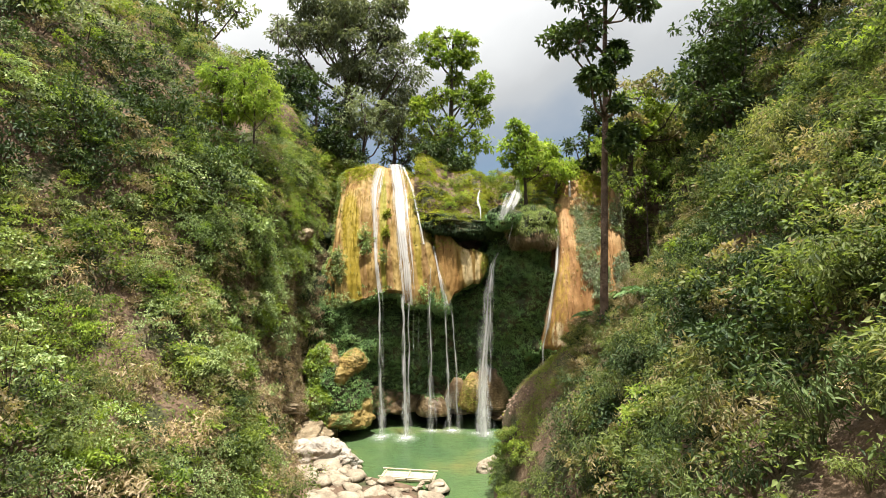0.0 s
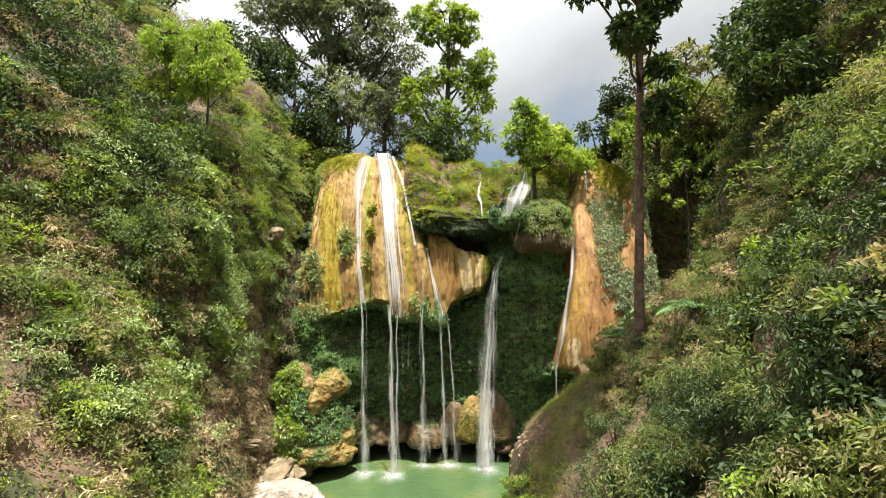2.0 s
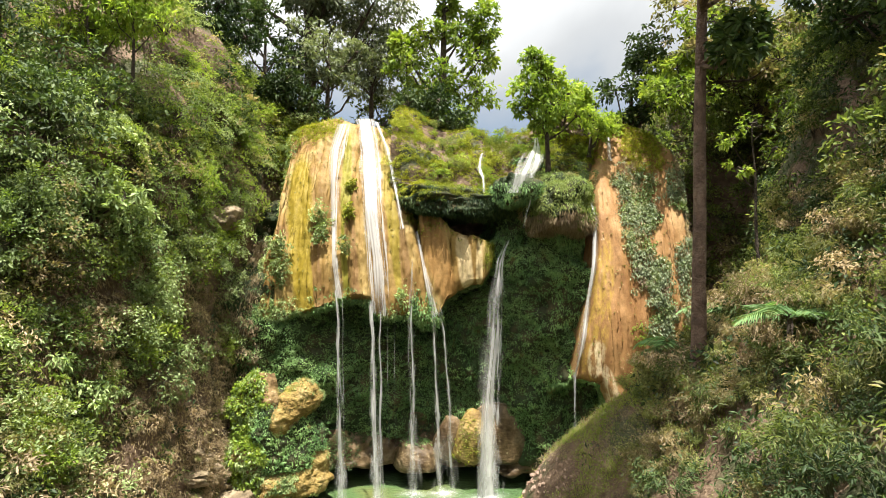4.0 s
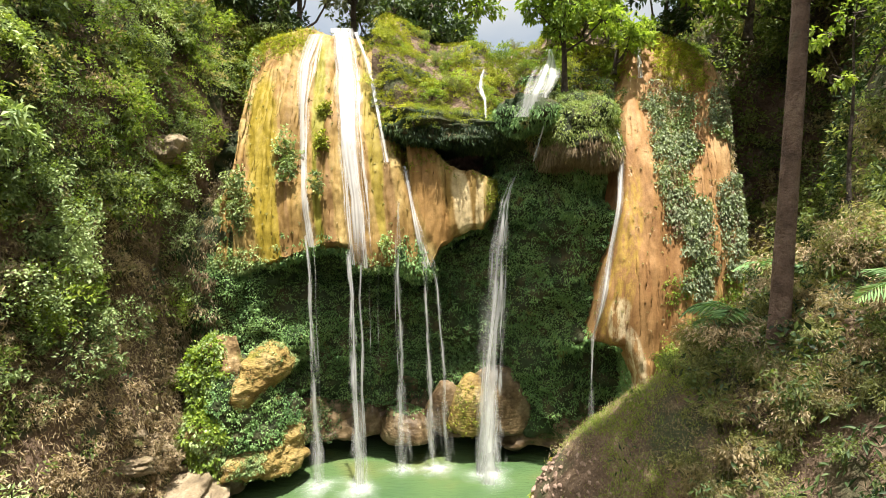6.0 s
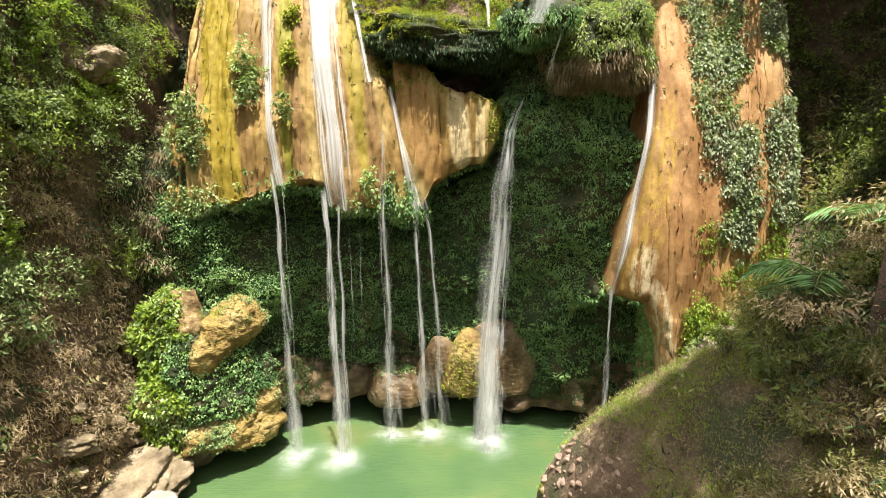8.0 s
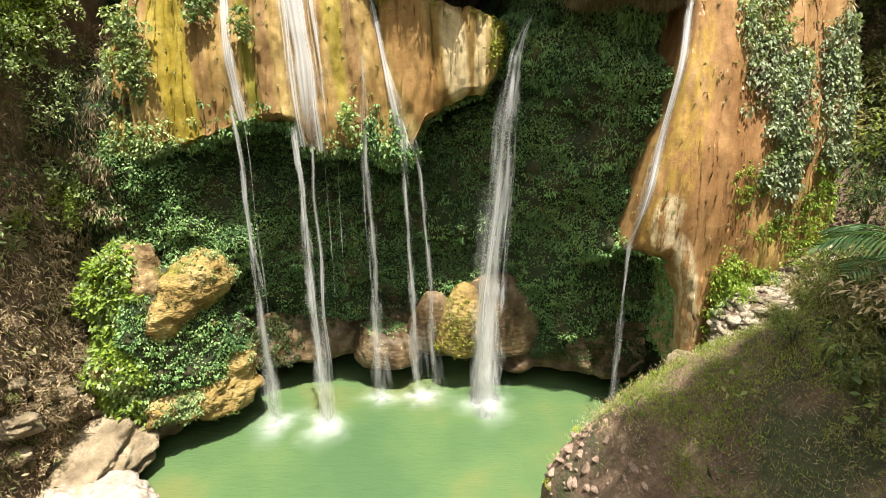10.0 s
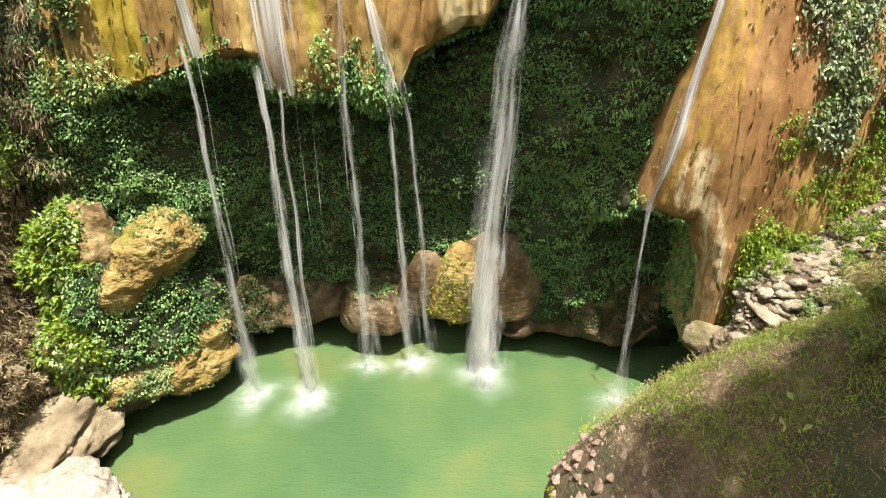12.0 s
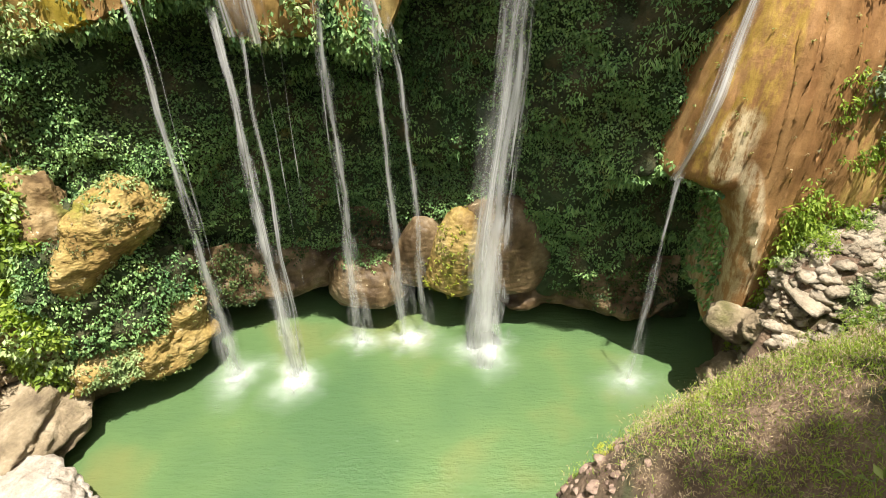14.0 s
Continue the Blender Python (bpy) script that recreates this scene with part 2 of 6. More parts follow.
def stain_mask(nt, place, breakup, cx, cz, rx, rz, lean, ragged):
    """An upright ragged-edged streak about (cx, cz), leaning by lean metres across for each metre up."""
    sep = nt.nodes.new("ShaderNodeSeparateXYZ")
    nt.links.new(place, sep.inputs[0])

    def calc(kind, a, b, c=None):
        nd = nt.nodes.new("ShaderNodeMath")
        nd.operation = kind
        for sock, val in zip(nd.inputs, (a, b, c)):
            if isinstance(val, (int, float)):
                sock.default_value = val
            elif val is not None:
                nt.links.new(val, sock)
        return nd.outputs[0]

    up = calc("SUBTRACT", sep.outputs["Z"], cz)
    across = calc("MULTIPLY_ADD", up, -lean, calc("SUBTRACT", sep.outputs["X"], cx))
    far = calc("ADD", calc("POWER", calc("ABSOLUTE", calc("DIVIDE", across, rx), 0.0), 2.0), calc("POWER", calc("ABSOLUTE", calc("DIVIDE", up, rz), 0.0), 4.0))
    far = calc("MULTIPLY_ADD", calc("SUBTRACT", breakup, 0.5), ragged, far)
    return ramp(nt, calc("MULTIPLY", far, 0.5), (0.30, (1, 1, 1)), (0.58, (0, 0, 0)))


def travertine_mat(name, tones, streak=(1.0, 1.0, 0.06), green=0.66, wet=0.6, pale=0.66, stains=(), scallop=0.0, scallop_scale=5.0, ragged=2.2, strength=0.85, speck=False):
    """Flowstone: broad upright bands of mineral tone, fine drip threads, small pits; stains are (x, z, half width, half height, lean, colour)."""
    mat, nt, out = base_mat(name)
    vs = coords(nt, streak)
    v1 = coords(nt)
    vm = coords(nt, (1.0, 1.0, 0.45))
    drift = mixc(nt, 0.28, tex(nt, vs, 0.75, 3.0, 0.5), tex(nt, vm, 0.8, 6.0, 0.6))
    col = ramp(nt, drift, (0.38, tones[0]), (0.46, tones[1]), (0.54, tones[2]), (0.63, tones[3]))
    alg = ramp(nt, tex(nt, vs, 0.42, 5.0, 0.55), (green, (0, 0, 0)), (green + 0.08, (1, 1, 1)))
    col = mixc(nt, alg, col, tones[4])
    breakup = mixc(nt, 0.35, tex(nt, vs, 1.6, 6.0, 0.6), tex(nt, vm, 1.8, 8.0, 0.65))
    flecks = ramp(nt, mixc(nt, 0.5, tex(nt, vs, 3.2, 8.0, 0.72), tex(nt, vm, 3.0, 8.0, 0.72)), (0.46, (0, 0, 0)), (0.54, (1, 1, 1))) if speck else None
    for cx, cz, rx, rz, lean, stain in stains:
        mask = stain_mask(nt, v1, breakup, cx, cz, rx, rz, lean, ragged)
        mask = mixc(nt, 1.0, mask, flecks, "MULTIPLY") if speck else mask
        col = mixc(nt, mixc(nt, 1.0, mask, (strength, strength, strength), "MULTIPLY"), col, stain)
    thread = tex(nt, vs, 5.0, 6.0, 0.68)
    crust = tex(nt, v1, 3.6, 8.0, 0.66)
    grain = tex(nt, v1, 17.0, 6.0, 0.72)
    col = mixc(nt, 0.38, col, ramp(nt, thread, (0.32, (0.55, 0.47, 0.40)), (0.48, (0.98, 0.97, 0.95)), (0.66, (1.16, 1.14, 1.1))), "MULTIPLY")
    col = mixc(nt, 0.45, col, ramp(nt, crust, (0.32, (0.62, 0.56, 0.50)), (0.60, (1.14, 1.13, 1.1))), "MULTIPLY")
    col = mixc(nt, 0.38, col, ramp(nt, grain, (0.34, (0.62, 0.57, 0.52)), (0.60, (1.14, 1.13, 1.12))), "MULTIPLY")
    holes = node(nt, "ShaderNodeTexVoronoi", Scale=1.5)
    nt.links.new(coords(nt, (1.0, 1.0, 0.7)), holes.inputs["Vector"])
    pit = nt.nodes.new("ShaderNodeMath")
    pit.operation = "ADD"
    nt.links.new(holes.outputs["Distance"], pit.inputs[0])
    nt.links.new(ramp(nt, tex(nt, v1, 2.2, 4.0), (0.42, (0, 0, 0)), (0.62, (0.4, 0.4, 0.4))), pit.inputs[1])
    col = mixc(nt, ramp(nt, pit.outputs[0], (0.08, (0.6, 0.6, 0.6)), (0.14, (0, 0, 0))), col, tones[5])
    lightc = ramp(nt, mixc(nt, 0.5, tex(nt, vs, 1.3, 8.0, 0.7), crust), (pale - 0.06, (0, 0, 0)), (pale, (1, 1, 1)))
    col = mixc(nt, lightc, col, (0.58, 0.49, 0.33))
    comb = mixc(nt, 0.4, mixc(nt, 0.35, crust, grain), thread)
    if scallop:
        vo = node(nt, "ShaderNodeTexVoronoi", Scale=scallop_scale)
        vo.feature = "SMOOTH_F1"
        warp = mixc(nt, 0.12, coords(nt, (1.0, 1.0, 1.9)), node(nt, "ShaderNodeTexNoise", Scale=3.0).outputs["Color"])
        nt.links.new(warp, vo.inputs["Vector"])
        comb = mixc(nt, scallop, comb, vo.outputs["Distance"], "SUBTRACT")
        col = mixc(nt, 0.6, col, ramp(nt, vo.outputs["Distance"], (0.25, (1.1, 1.1, 1.1)), (0.75, (0.45, 0.4, 0.32))), "MULTIPLY")
    finish(nt, out, col, wet, comb, 0.5, 0.14, 0.16)
    return mat


leaf_green = leaf_mat("leaf_green", (0.036, 0.052, 0.020), (0.102, 0.138, 0.042), (0.23, 0.262, 0.088), (0.28, 0.225, 0.13), 0.55)
leaf_bright = leaf_mat("leaf_bright", (0.070, 0.110, 0.020), (0.165, 0.235, 0.036), (0.30, 0.345, 0.068), None)
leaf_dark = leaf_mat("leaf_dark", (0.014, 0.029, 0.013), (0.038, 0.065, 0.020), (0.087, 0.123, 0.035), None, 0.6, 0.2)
leaf_olive = leaf_mat("leaf_olive", (0.060, 0.066, 0.028), (0.150, 0.163, 0.058), (0.285, 0.268, 0.115), (0.31, 0.245, 0.15), 0.54)
leaf_fern = leaf_mat("leaf_fern", (0.055, 0.115, 0.046), (0.140, 0.245, 0.088), (0.24, 0.345, 0.125), (0.154, 0.136, 0.045), 0.62, 0.2, 0.5)
leaf_moss = leaf_mat("leaf_moss", (0.102, 0.123, 0.017), (0.232, 0.261, 0.026), (0.392, 0.377, 0.043), None, 0.6, 0.25)
leaf_dry = leaf_mat("leaf_dry", (0.15, 0.105, 0.06), (0.31, 0.23, 0.135), (0.48, 0.385, 0.25), (0.15, 0.19, 0.05), 0.62, 0.2, 0.5)
# lightened to carry the haze over far trees; dusty shrubs share it
leaf_grey = leaf_mat("leaf_grey", (0.070, 0.085, 0.052), (0.160, 0.188, 0.108), (0.28, 0.30, 0.185), None, 0.6, 0.25)
leaf_ivy = leaf_mat("leaf_ivy", (0.070, 0.11, 0.042), (0.205, 0.27, 0.105), (0.38, 0.44, 0.21), None, 0.61, 0.25)
leaf_dusty = leaf_mat("leaf_dusty", (0.075, 0.095, 0.055), (0.170, 0.205, 0.118), (0.28, 0.31, 0.195), (0.16, 0.10, 0.07), 0.60, 0.25, 0.6)
bark = rock_mat("bark", (0.035, 0.026, 0.02), (0.085, 0.062, 0.045), (0.14, 0.11, 0.085), (0.06, 0.06, 0.03), 0.66, 2.5)
bark_red = rock_mat("bark_red", (0.075, 0.048, 0.036), (0.175, 0.115, 0.084), (0.25, 0.175, 0.13), (0.115, 0.095, 0.06), 0.68, 2.0)
soil = rock_mat("soil", (0.066, 0.044, 0.030), (0.150, 0.098, 0.062), (0.27, 0.188, 0.125), (0.062, 0.068, 0.028), 0.49)
rock_brown = rock_mat("rock_brown", (0.062, 0.045, 0.033), (0.163, 0.106, 0.069), (0.300, 0.206, 0.138), (0.062, 0.075, 0.025), 0.6)
rock_pale = rock_mat("rock_pale", (0.16, 0.125, 0.085), (0.34, 0.28, 0.20), (0.50, 0.43, 0.34), (0.17, 0.145, 0.06), 0.64)
rock_white = rock_mat("rock_white", (0.20, 0.145, 0.095), (0.40, 0.345, 0.28), (0.52, 0.475, 0.42), (0.27, 0.18, 0.10), 0.56, 1.4)
rock_pink = rock_mat("rock_pink", (0.16, 0.10, 0.07), (0.30, 0.205, 0.15), (0.42, 0.31, 0.235), (0.16, 0.12, 0.06), 0.62, 1.6)
rock_tan = rock_mat("rock_tan", (0.11, 0.08, 0.048), (0.25, 0.19, 0.115), (0.42, 0.34, 0.23), (0.12, 0.105, 0.04), 0.62)
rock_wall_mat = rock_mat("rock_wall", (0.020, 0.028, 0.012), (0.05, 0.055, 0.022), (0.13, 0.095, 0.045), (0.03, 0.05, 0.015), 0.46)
OCHRE = ((0.165, 0.096, 0.032), (0.225, 0.142, 0.046), (0.258, 0.174, 0.058), (0.305, 0.225, 0.088), (0.215, 0.172, 0.030), (0.075, 0.055, 0.022))
OLIVE = (0.225, 0.172, 0.015)
MOSSY = (0.185, 0.180, 0.022)
UMBER = (0.170, 0.098, 0.038)
travertine = travertine_mat("travertine", OCHRE, pale=0.73, stains=((-9.5, 18.8, 1.15, 6.4, -0.17, OLIVE), (-6.3, 20.2, 0.42, 7.0, -0.08, MOSSY), (-2.75, 19.5, 0.45, 7.0, -0.16, (0.215, 0.170, 0.024)), (-8.15, 15.8, 0.35, 4.5, -0.12, UMBER), (-5.55, 16.2, 0.42, 5.0, -0.14, UMBER), (-11.6, 15.8, 0.5, 3.5, -0.05, (0.25, 0.155, 0.050)), (-1.7, 15.4, 0.4, 4.0, -0.1, UMBER), (0.7, 16.8, 0.9, 3.4, -0.25, (0.250, 0.140, 0.048)), (2.5, 16.8, 0.55, 2.0, -0.1, (0.52, 0.42, 0.24)), (3.6, 16.8, 0.25, 1.8, 0.0, (0.50, 0.40, 0.22)), (4.6, 17.2, 0.6, 1.4, 0.0, (0.20, 0.18, 0.045))))
ORANGE = ((0.215, 0.112, 0.044), (0.280, 0.155, 0.062), (0.320, 0.188, 0.080), (0.36, 0.235, 0.108), (0.26, 0.175, 0.052), (0.14, 0.066, 0.028))
CREAM = (0.60, 0.50, 0.33)
travertine_orange = travertine_mat("travertine_orange", ORANGE, (1.0, 1.0, 0.055), 0.69, ragged=3.6, strength=0.85, speck=True, stains=((11.6, 13.5, 0.75, 5.0, 0.17, (0.36, 0.24, 0.052)), (11.35, 10.4, 0.5, 1.3, 0.1, CREAM), (12.2, 8.6, 0.4, 1.5, -0.3, CREAM), (12.5, 4.9, 0.7, 2.6, -0.05, (0.50, 0.41, 0.25)), (16.2, 9.5, 1.3, 3.6, 0.0, (0.37, 0.265, 0.085))))
KNOB = ((0.155, 0.102, 0.034), (0.230, 0.162, 0.054), (0.275, 0.204, 0.072), (0.335, 0.258, 0.120), (0.16, 0.15, 0.03), (0.12, 0.095, 0.026))
knob_mat = travertine_mat("travertine_knob", KNOB, (1.0, 1.0, 0.8), 0.62, 0.85, scallop=0.7, scallop_scale=8.5)
# wet brown tones, with the splash mound's shade darkened into them
WET_SHADED = ((0.060, 0.040, 0.021), (0.104, 0.072, 0.038), (0.145, 0.104, 0.058), (0.20, 0.152, 0.095), (0.095, 0.088, 0.022), (0.045, 0.033, 0.016))
wet_shaded_rock = travertine_mat("wet_shaded_rock", WET_SHADED, (1.0, 1.0, 0.6), 0.64, 0.45, scallop=0.6, scallop_scale=4.0)
cane_mat = rock_mat("cane", (0.05, 0.055, 0.02), (0.10, 0.105, 0.04), (0.17, 0.155, 0.07), (0.08, 0.09, 0.03), 0.6, 2.0, 0.2)
bamboo_mat = rock_mat("bamboo", (0.35, 0.29, 0.19), (0.5, 0.43, 0.30), (0.6, 0.54, 0.4), (0.3, 0.26, 0.15), 0.7, 2.0, 0.2)


def pool_mat():
    mat, nt, out = base_mat("pool_water")
    vec = coords(nt)
    col = ramp(nt, tex(nt, vec, 0.16, 3.0), (0.35, (0.050, 0.092, 0.038)), (0.55, (0.070, 0.114, 0.043)), (0.72, (0.118, 0.124, 0.044)))
    wave = mixc(nt, 0.35, tex(nt, coords(nt, (0.7, 2.4, 1.0)), 1.9, 4.0, 0.6), tex(nt, vec, 7.0, 5.0, 0.65))
    bs = finish(nt, out, col, 0.06, wave, 0.9, 0.09, 0.5)
    bs.inputs["IOR"].default_value = 1.33
    return mat


def fall_mat(name, density, scale_u=9.0, scale_v=0.35, edge=0.35, soft=0.42, tone=0.8):
    """Falling water: white strands with gaps, thinning to the ribbon's sides and foot (UV: across, metres down, fade)."""
    mat, nt, out = base_mat(name)
    at = nt.nodes.new("ShaderNodeAttribute")
    at.attribute_name = "flow"
    sep = nt.nodes.new("ShaderNodeSeparateXYZ")
    nt.links.new(at.outputs["Vector"], sep.inputs[0])
    mp = nt.nodes.new("ShaderNodeMapping")
    mp.inputs["Scale"].default_value = (scale_u, scale_v, 1)
    nt.links.new(at.outputs["Vector"], mp.inputs["Vector"])
    st = tex(nt, mp.outputs["Vector"], 1.0, 4.0, 0.58)
    edge_r = ramp(nt, sep.outputs["X"], (0.0, (0, 0, 0)), (edge, (1, 1, 1)), (1 - edge, (1, 1, 1)), (1.0, (0, 0, 0)))
    add = nt.nodes.new("ShaderNodeMath")
    add.operation = "MULTIPLY_ADD"
    nt.links.new(edge_r, add.inputs[0])
    add.inputs[1].default_value = 0.32
    nt.links.new(st, add.inputs[2])
    lo = 0.92 - 0.36 * density
    alpha = ramp(nt, add.outputs[0], (min(lo, 0.9), (0, 0, 0)), (min(lo + soft, 1.0), (1, 1, 1)))
    mul = nt.nodes.new("ShaderNodeMath")
    mul.operation = "MULTIPLY"
    nt.links.new(alpha, mul.inputs[0])
    nt.links.new(sep.outputs["Z"], mul.inputs[1])
    df = node(nt, "ShaderNodeBsdfPrincipled", Roughness=0.5)
    df.inputs["Base Color"].default_value = (tone, tone * 0.985, tone * 0.955, 1)
    tl = nt.nodes.new("ShaderNodeBsdfTranslucent")
    tl.inputs["Color"].default_value = (tone * 0.95, tone * 0.95, tone * 0.92, 1)
    m1 = nt.nodes.new("ShaderNodeMixShader")
    m1.inputs[0].default_value = 0.4
    nt.links.new(df.outputs[0], m1.inputs[1])
    nt.links.new(tl.outputs[0], m1.inputs[2])
    tp = nt.nodes.new("ShaderNodeBsdfTransparent")
    m2 = nt.nodes.new("ShaderNodeMixShader")
    nt.links.new(mul.outputs[0], m2.inputs[0])
    nt.links.new(tp.outputs[0], m2.inputs[1])
    nt.links.new(m1.outputs[0], m2.inputs[2])
    nt.links.new(m2.outputs[0], out.inputs["Surface"])
    return mat


water_mat = pool_mat()
fall_full = fall_mat("fall_full", 1.0, 5.0, 0.2, 0.48, 0.65, 0.74)
fall_thin = fall_mat("fall_thin", 0.95, 2.2, 0.45, 0.5, 0.8, 0.88)
fall_veil = fall_mat("fall_veil", 0.45, 7.0, 0.3, 0.45, 0.42, 0.7)

fall_sheet = fall_mat("fall_sheet", 1.08, 7.0, 0.045, 0.34, 0.55, 0.58)
fall_mist = fall_mat("fall_mist", 0.62, 2.0, 0.12, 0.5, 0.75, 0.88)


# ---- the ground: one sheet lofted through cross-sections of the gorge ----
SECTIONS = []


def section(y, left, right):
    """A cut across the gorge: five (x, z) on the left from rim to toe, five on the right from toe to rim."""
    pts = [(-700, left[0][1] + 25), (-160, left[0][1] + 12)] + left + right + [(160, right[-1][1] + 12), (700, right[-1][1] + 25)]
    SECTIONS.append((y, np.array(pts, float)))


section(-700, [(-60, 30), (-40, 22), (-26, 14), (-16, 6), (-9, 0.6)], [(7, 0.6), (12, 6), (20, 14), (30, 22), (50, 30)])
section(-60, [(-60, 42), (-40, 32), (-26, 18), (-16, 7), (-9, 0.6)], [(7, 0.6), (11, 8), (18, 18), (28, 30), (48, 42)])
section(14, [(-55, 44), (-36, 30), (-24, 18), (-14.5, 9), (-8, 1)], [(4, 1), (7.0, 11), (11, 16), (17, 25), (34, 40)])
section(27, [(-52, 45), (-34, 32), (-23.5, 17), (-15, 9.6), (-9, 1.5)], [(5, 1), (9, 10.4), (12.6, 16.4), (15.5, 20.8), (33, 38)])
section(36, [(-46, 46), (-31, 32), (-20, 17), (-14.9, 10.5), (-9.5, 1.2)], [(3.4, 0.6), (8.4, 7.4), (12, 12.6), (16.5, 19.0), (30, 36)])
section(43, [(-42, 46), (-26, 31), (-18.6, 20), (-15.2, 8), (-10, 1.0)], [(3.2, 0.0), (6.5, 7.0), (10.4, 11.6), (17, 18.0), (27, 34)])
section(47.5, [(-40, 46), (-24.5, 30.5), (-16.2, 22.5), (-15.0, 9), (-11, 0.8)], [(4.1, -0.8), (5.2, 4.9), (8.7, 8.7), (17, 13), (25, 33)])
section(50, [(-40, 46), (-23.5, 31), (-16, 22), (-14.8, 8), (-12, 0.4)], [(5.5, -0.9), (7.3, 3.3), (10.3, 6.6), (17, 9.6), (25.3, 32)])
section(52, [(-40, 46), (-22, 31), (-15.3, 22), (-14.5, 8), (-12.3, 0.2)], [(8.6, -1.2), (11.0, 2.8), (14.0, 5.0), (19, 9), (25.8, 32)])
section(54, [(-40, 46), (-20, 31), (-14.6, 22), (-14.2, 8), (-12.4, -0.5)], [(12.6, -2), (13.6, 6.4), (17, 7.4), (22, 13), (27, 32)])
section(58, [(-40, 46), (-17, 30), (-14.4, 20), (-14.2, 8), (-13, -2)], [(13, -2), (16, 8), (20, 10), (25.5, 16), (29, 34)])
section(63, [(-40, 46), (-16.5, 33), (-14.6, 27), (-14.4, 8), (-13.4, -3)], [(14, -3), (19, 9), (22, 12), (27.5, 20), (31, 36)])
section(66.5, [(-40, 46), (-17.5, 33), (-14.6, 27), (-14.2, 10), (-13.0, -3)], [(14, -3), (19.5, 14), (22, 18), (27.5, 25), (32, 38)])
section(69.5, [(-40, 46), (-18.5, 33.5), (-14, 28.6), (-10.5, 27.6), (-6, 27.2)], [(6, 26.6), (12, 27.0), (18, 27.0), (24, 31), (34, 40)])
section(80, [(-40, 46), (-22, 36), (-15, 31.5), (-9, 28.6), (-4, 27.6)], [(8, 27.6), (14, 28.8), (20, 31), (28, 36), (40, 42)])
section(140, [(-60, 52), (-36, 44), (-22, 36), (-12, 31), (-5, 30)], [(10, 30), (17, 31), (26, 34), (38, 40), (60, 46)])
section(900, [(-60, 60), (-36, 56), (-22, 52), (-12, 50), (-5, 48)], [(10, 48), (17, 49), (26, 50), (38, 52), (60, 56)])

sec_y = np.array([s[0] for s in SECTIONS], float)
sec_p = np.stack([s[1] for s in SECTIONS])
seg = np.array([4, 10, 26, 22, 26, 24, 16, 26, 16, 24, 26, 22, 26, 10, 4])[: sec_p.shape[1] - 1]
u_line = np.concatenate([[0.0]] + [k + np.arange(1, n + 1) / n for k, n in enumerate(seg)])
y_line = np.concatenate([np.linspace(-700, -40, 12)[:-1], np.linspace(-40, 10, 24)[:-1], np.linspace(10, 68, 118)[:-1], np.linspace(68, 150, 46)[:-1], np.linspace(150, 900, 16)])


def soft_interp(v, xs, ys):
    """Smooth piecewise interpolation (monotone between knots)."""
    k = np.clip(np.searchsorted(xs, v) - 1, 0, len(xs) - 2)
    t = (v - xs[k]) / (xs[k + 1] - xs[k])
    gaps = np.diff(xs)[:, None] if ys.ndim > 1 else np.diff(xs)
    slope = np.diff(ys, axis=0) / gaps
    a, b = slope[:-1], slope[1:]
    m = np.zeros_like(ys)
    same = a * b > 0
    m[1:-1] = np.where(same, 2 * a * b / np.where(same, a + b, 1.0), 0)
    h = (xs[k + 1] - xs[k])
    if ys.ndim > 1:
        t, h = t[:, None], h[:, None]
    a, b, ma, mb = ys[k], ys[k + 1], m[k] * h, m[k + 1] * h
    t2, t3 = t * t, t * t * t
    return (2 * t3 - 3 * t2 + 1) * a + (t3 - 2 * t2 + t) * ma + (-2 * t3 + 3 * t2) * b + (t3 - t2) * mb


cuts_x = soft_interp(y_line, sec_y, sec_p[:, :, 0])
cuts_z = soft_interp(y_line, sec_y, sec_p[:, :, 1])
knots = np.arange(sec_p.shape[1], dtype=float)
gx = np.stack([soft_interp(u_line, knots, r) for r in cuts_x])
gz = np.stack([soft_interp(u_line, knots, r) for r in cuts_z])
gy = np.repeat(y_line[:, None], len(u_line), 1)
ground_grid = np.stack([gx, gy, gz], -1)
gn = grid_normals(ground_grid, True)
gn[gn[..., 2] < -0.2] *= -1
near = smooth(250, 120, np.abs(gy)) * smooth(300, 120, np.abs(gx))
bedness = smooth(5.6, 6.0, u_line) * smooth(8.4, 8.0, u_line)
rough_amp = (1 - 0.75 * bedness)[None, :] * (0.3 + 0.7 * smooth(6, 14, np.abs(gx)))
push = 0.75 * fbm(gx, gy, gz, 7.0, 3) + 0.28 * fbm(gx + 40, gy, gz, 1.8, 3)
calm = 1 - 0.75 * smooth(38, 42, gy) * smooth(53, 51, gy) * smooth(4, 5, gx) * smooth(17, 14, gx)
ground_grid = ground_grid + gn * (push * calm * rough_amp * (0.35 + 0.65 * near))[..., None]
# the outflow channel and the pool's bowl
chan = np.exp(-(((ground_grid[..., 0] - 1.6 - 0.06 * (44 - gy)) / 2.0) ** 2)) * smooth(60, 45, gy) * smooth(-60, -30, gy)
bowl = smooth(44.5, 48.5, gy + 0.25 * ground_grid[..., 0]) * smooth(64.5, 62.0, gy) * smooth(12.8, 10.5, np.abs(ground_grid[..., 0] + 0.5) + 2.2 * smooth(51, 46, gy))
ground_grid[..., 2] -= 1.5 * chan * smooth(6, 2, ground_grid[..., 2])
low = ground_grid[..., 2] < 4
ground_grid[..., 2] = np.where(low, ground_grid[..., 2] - 3.0 * bowl, ground_grid[..., 2])
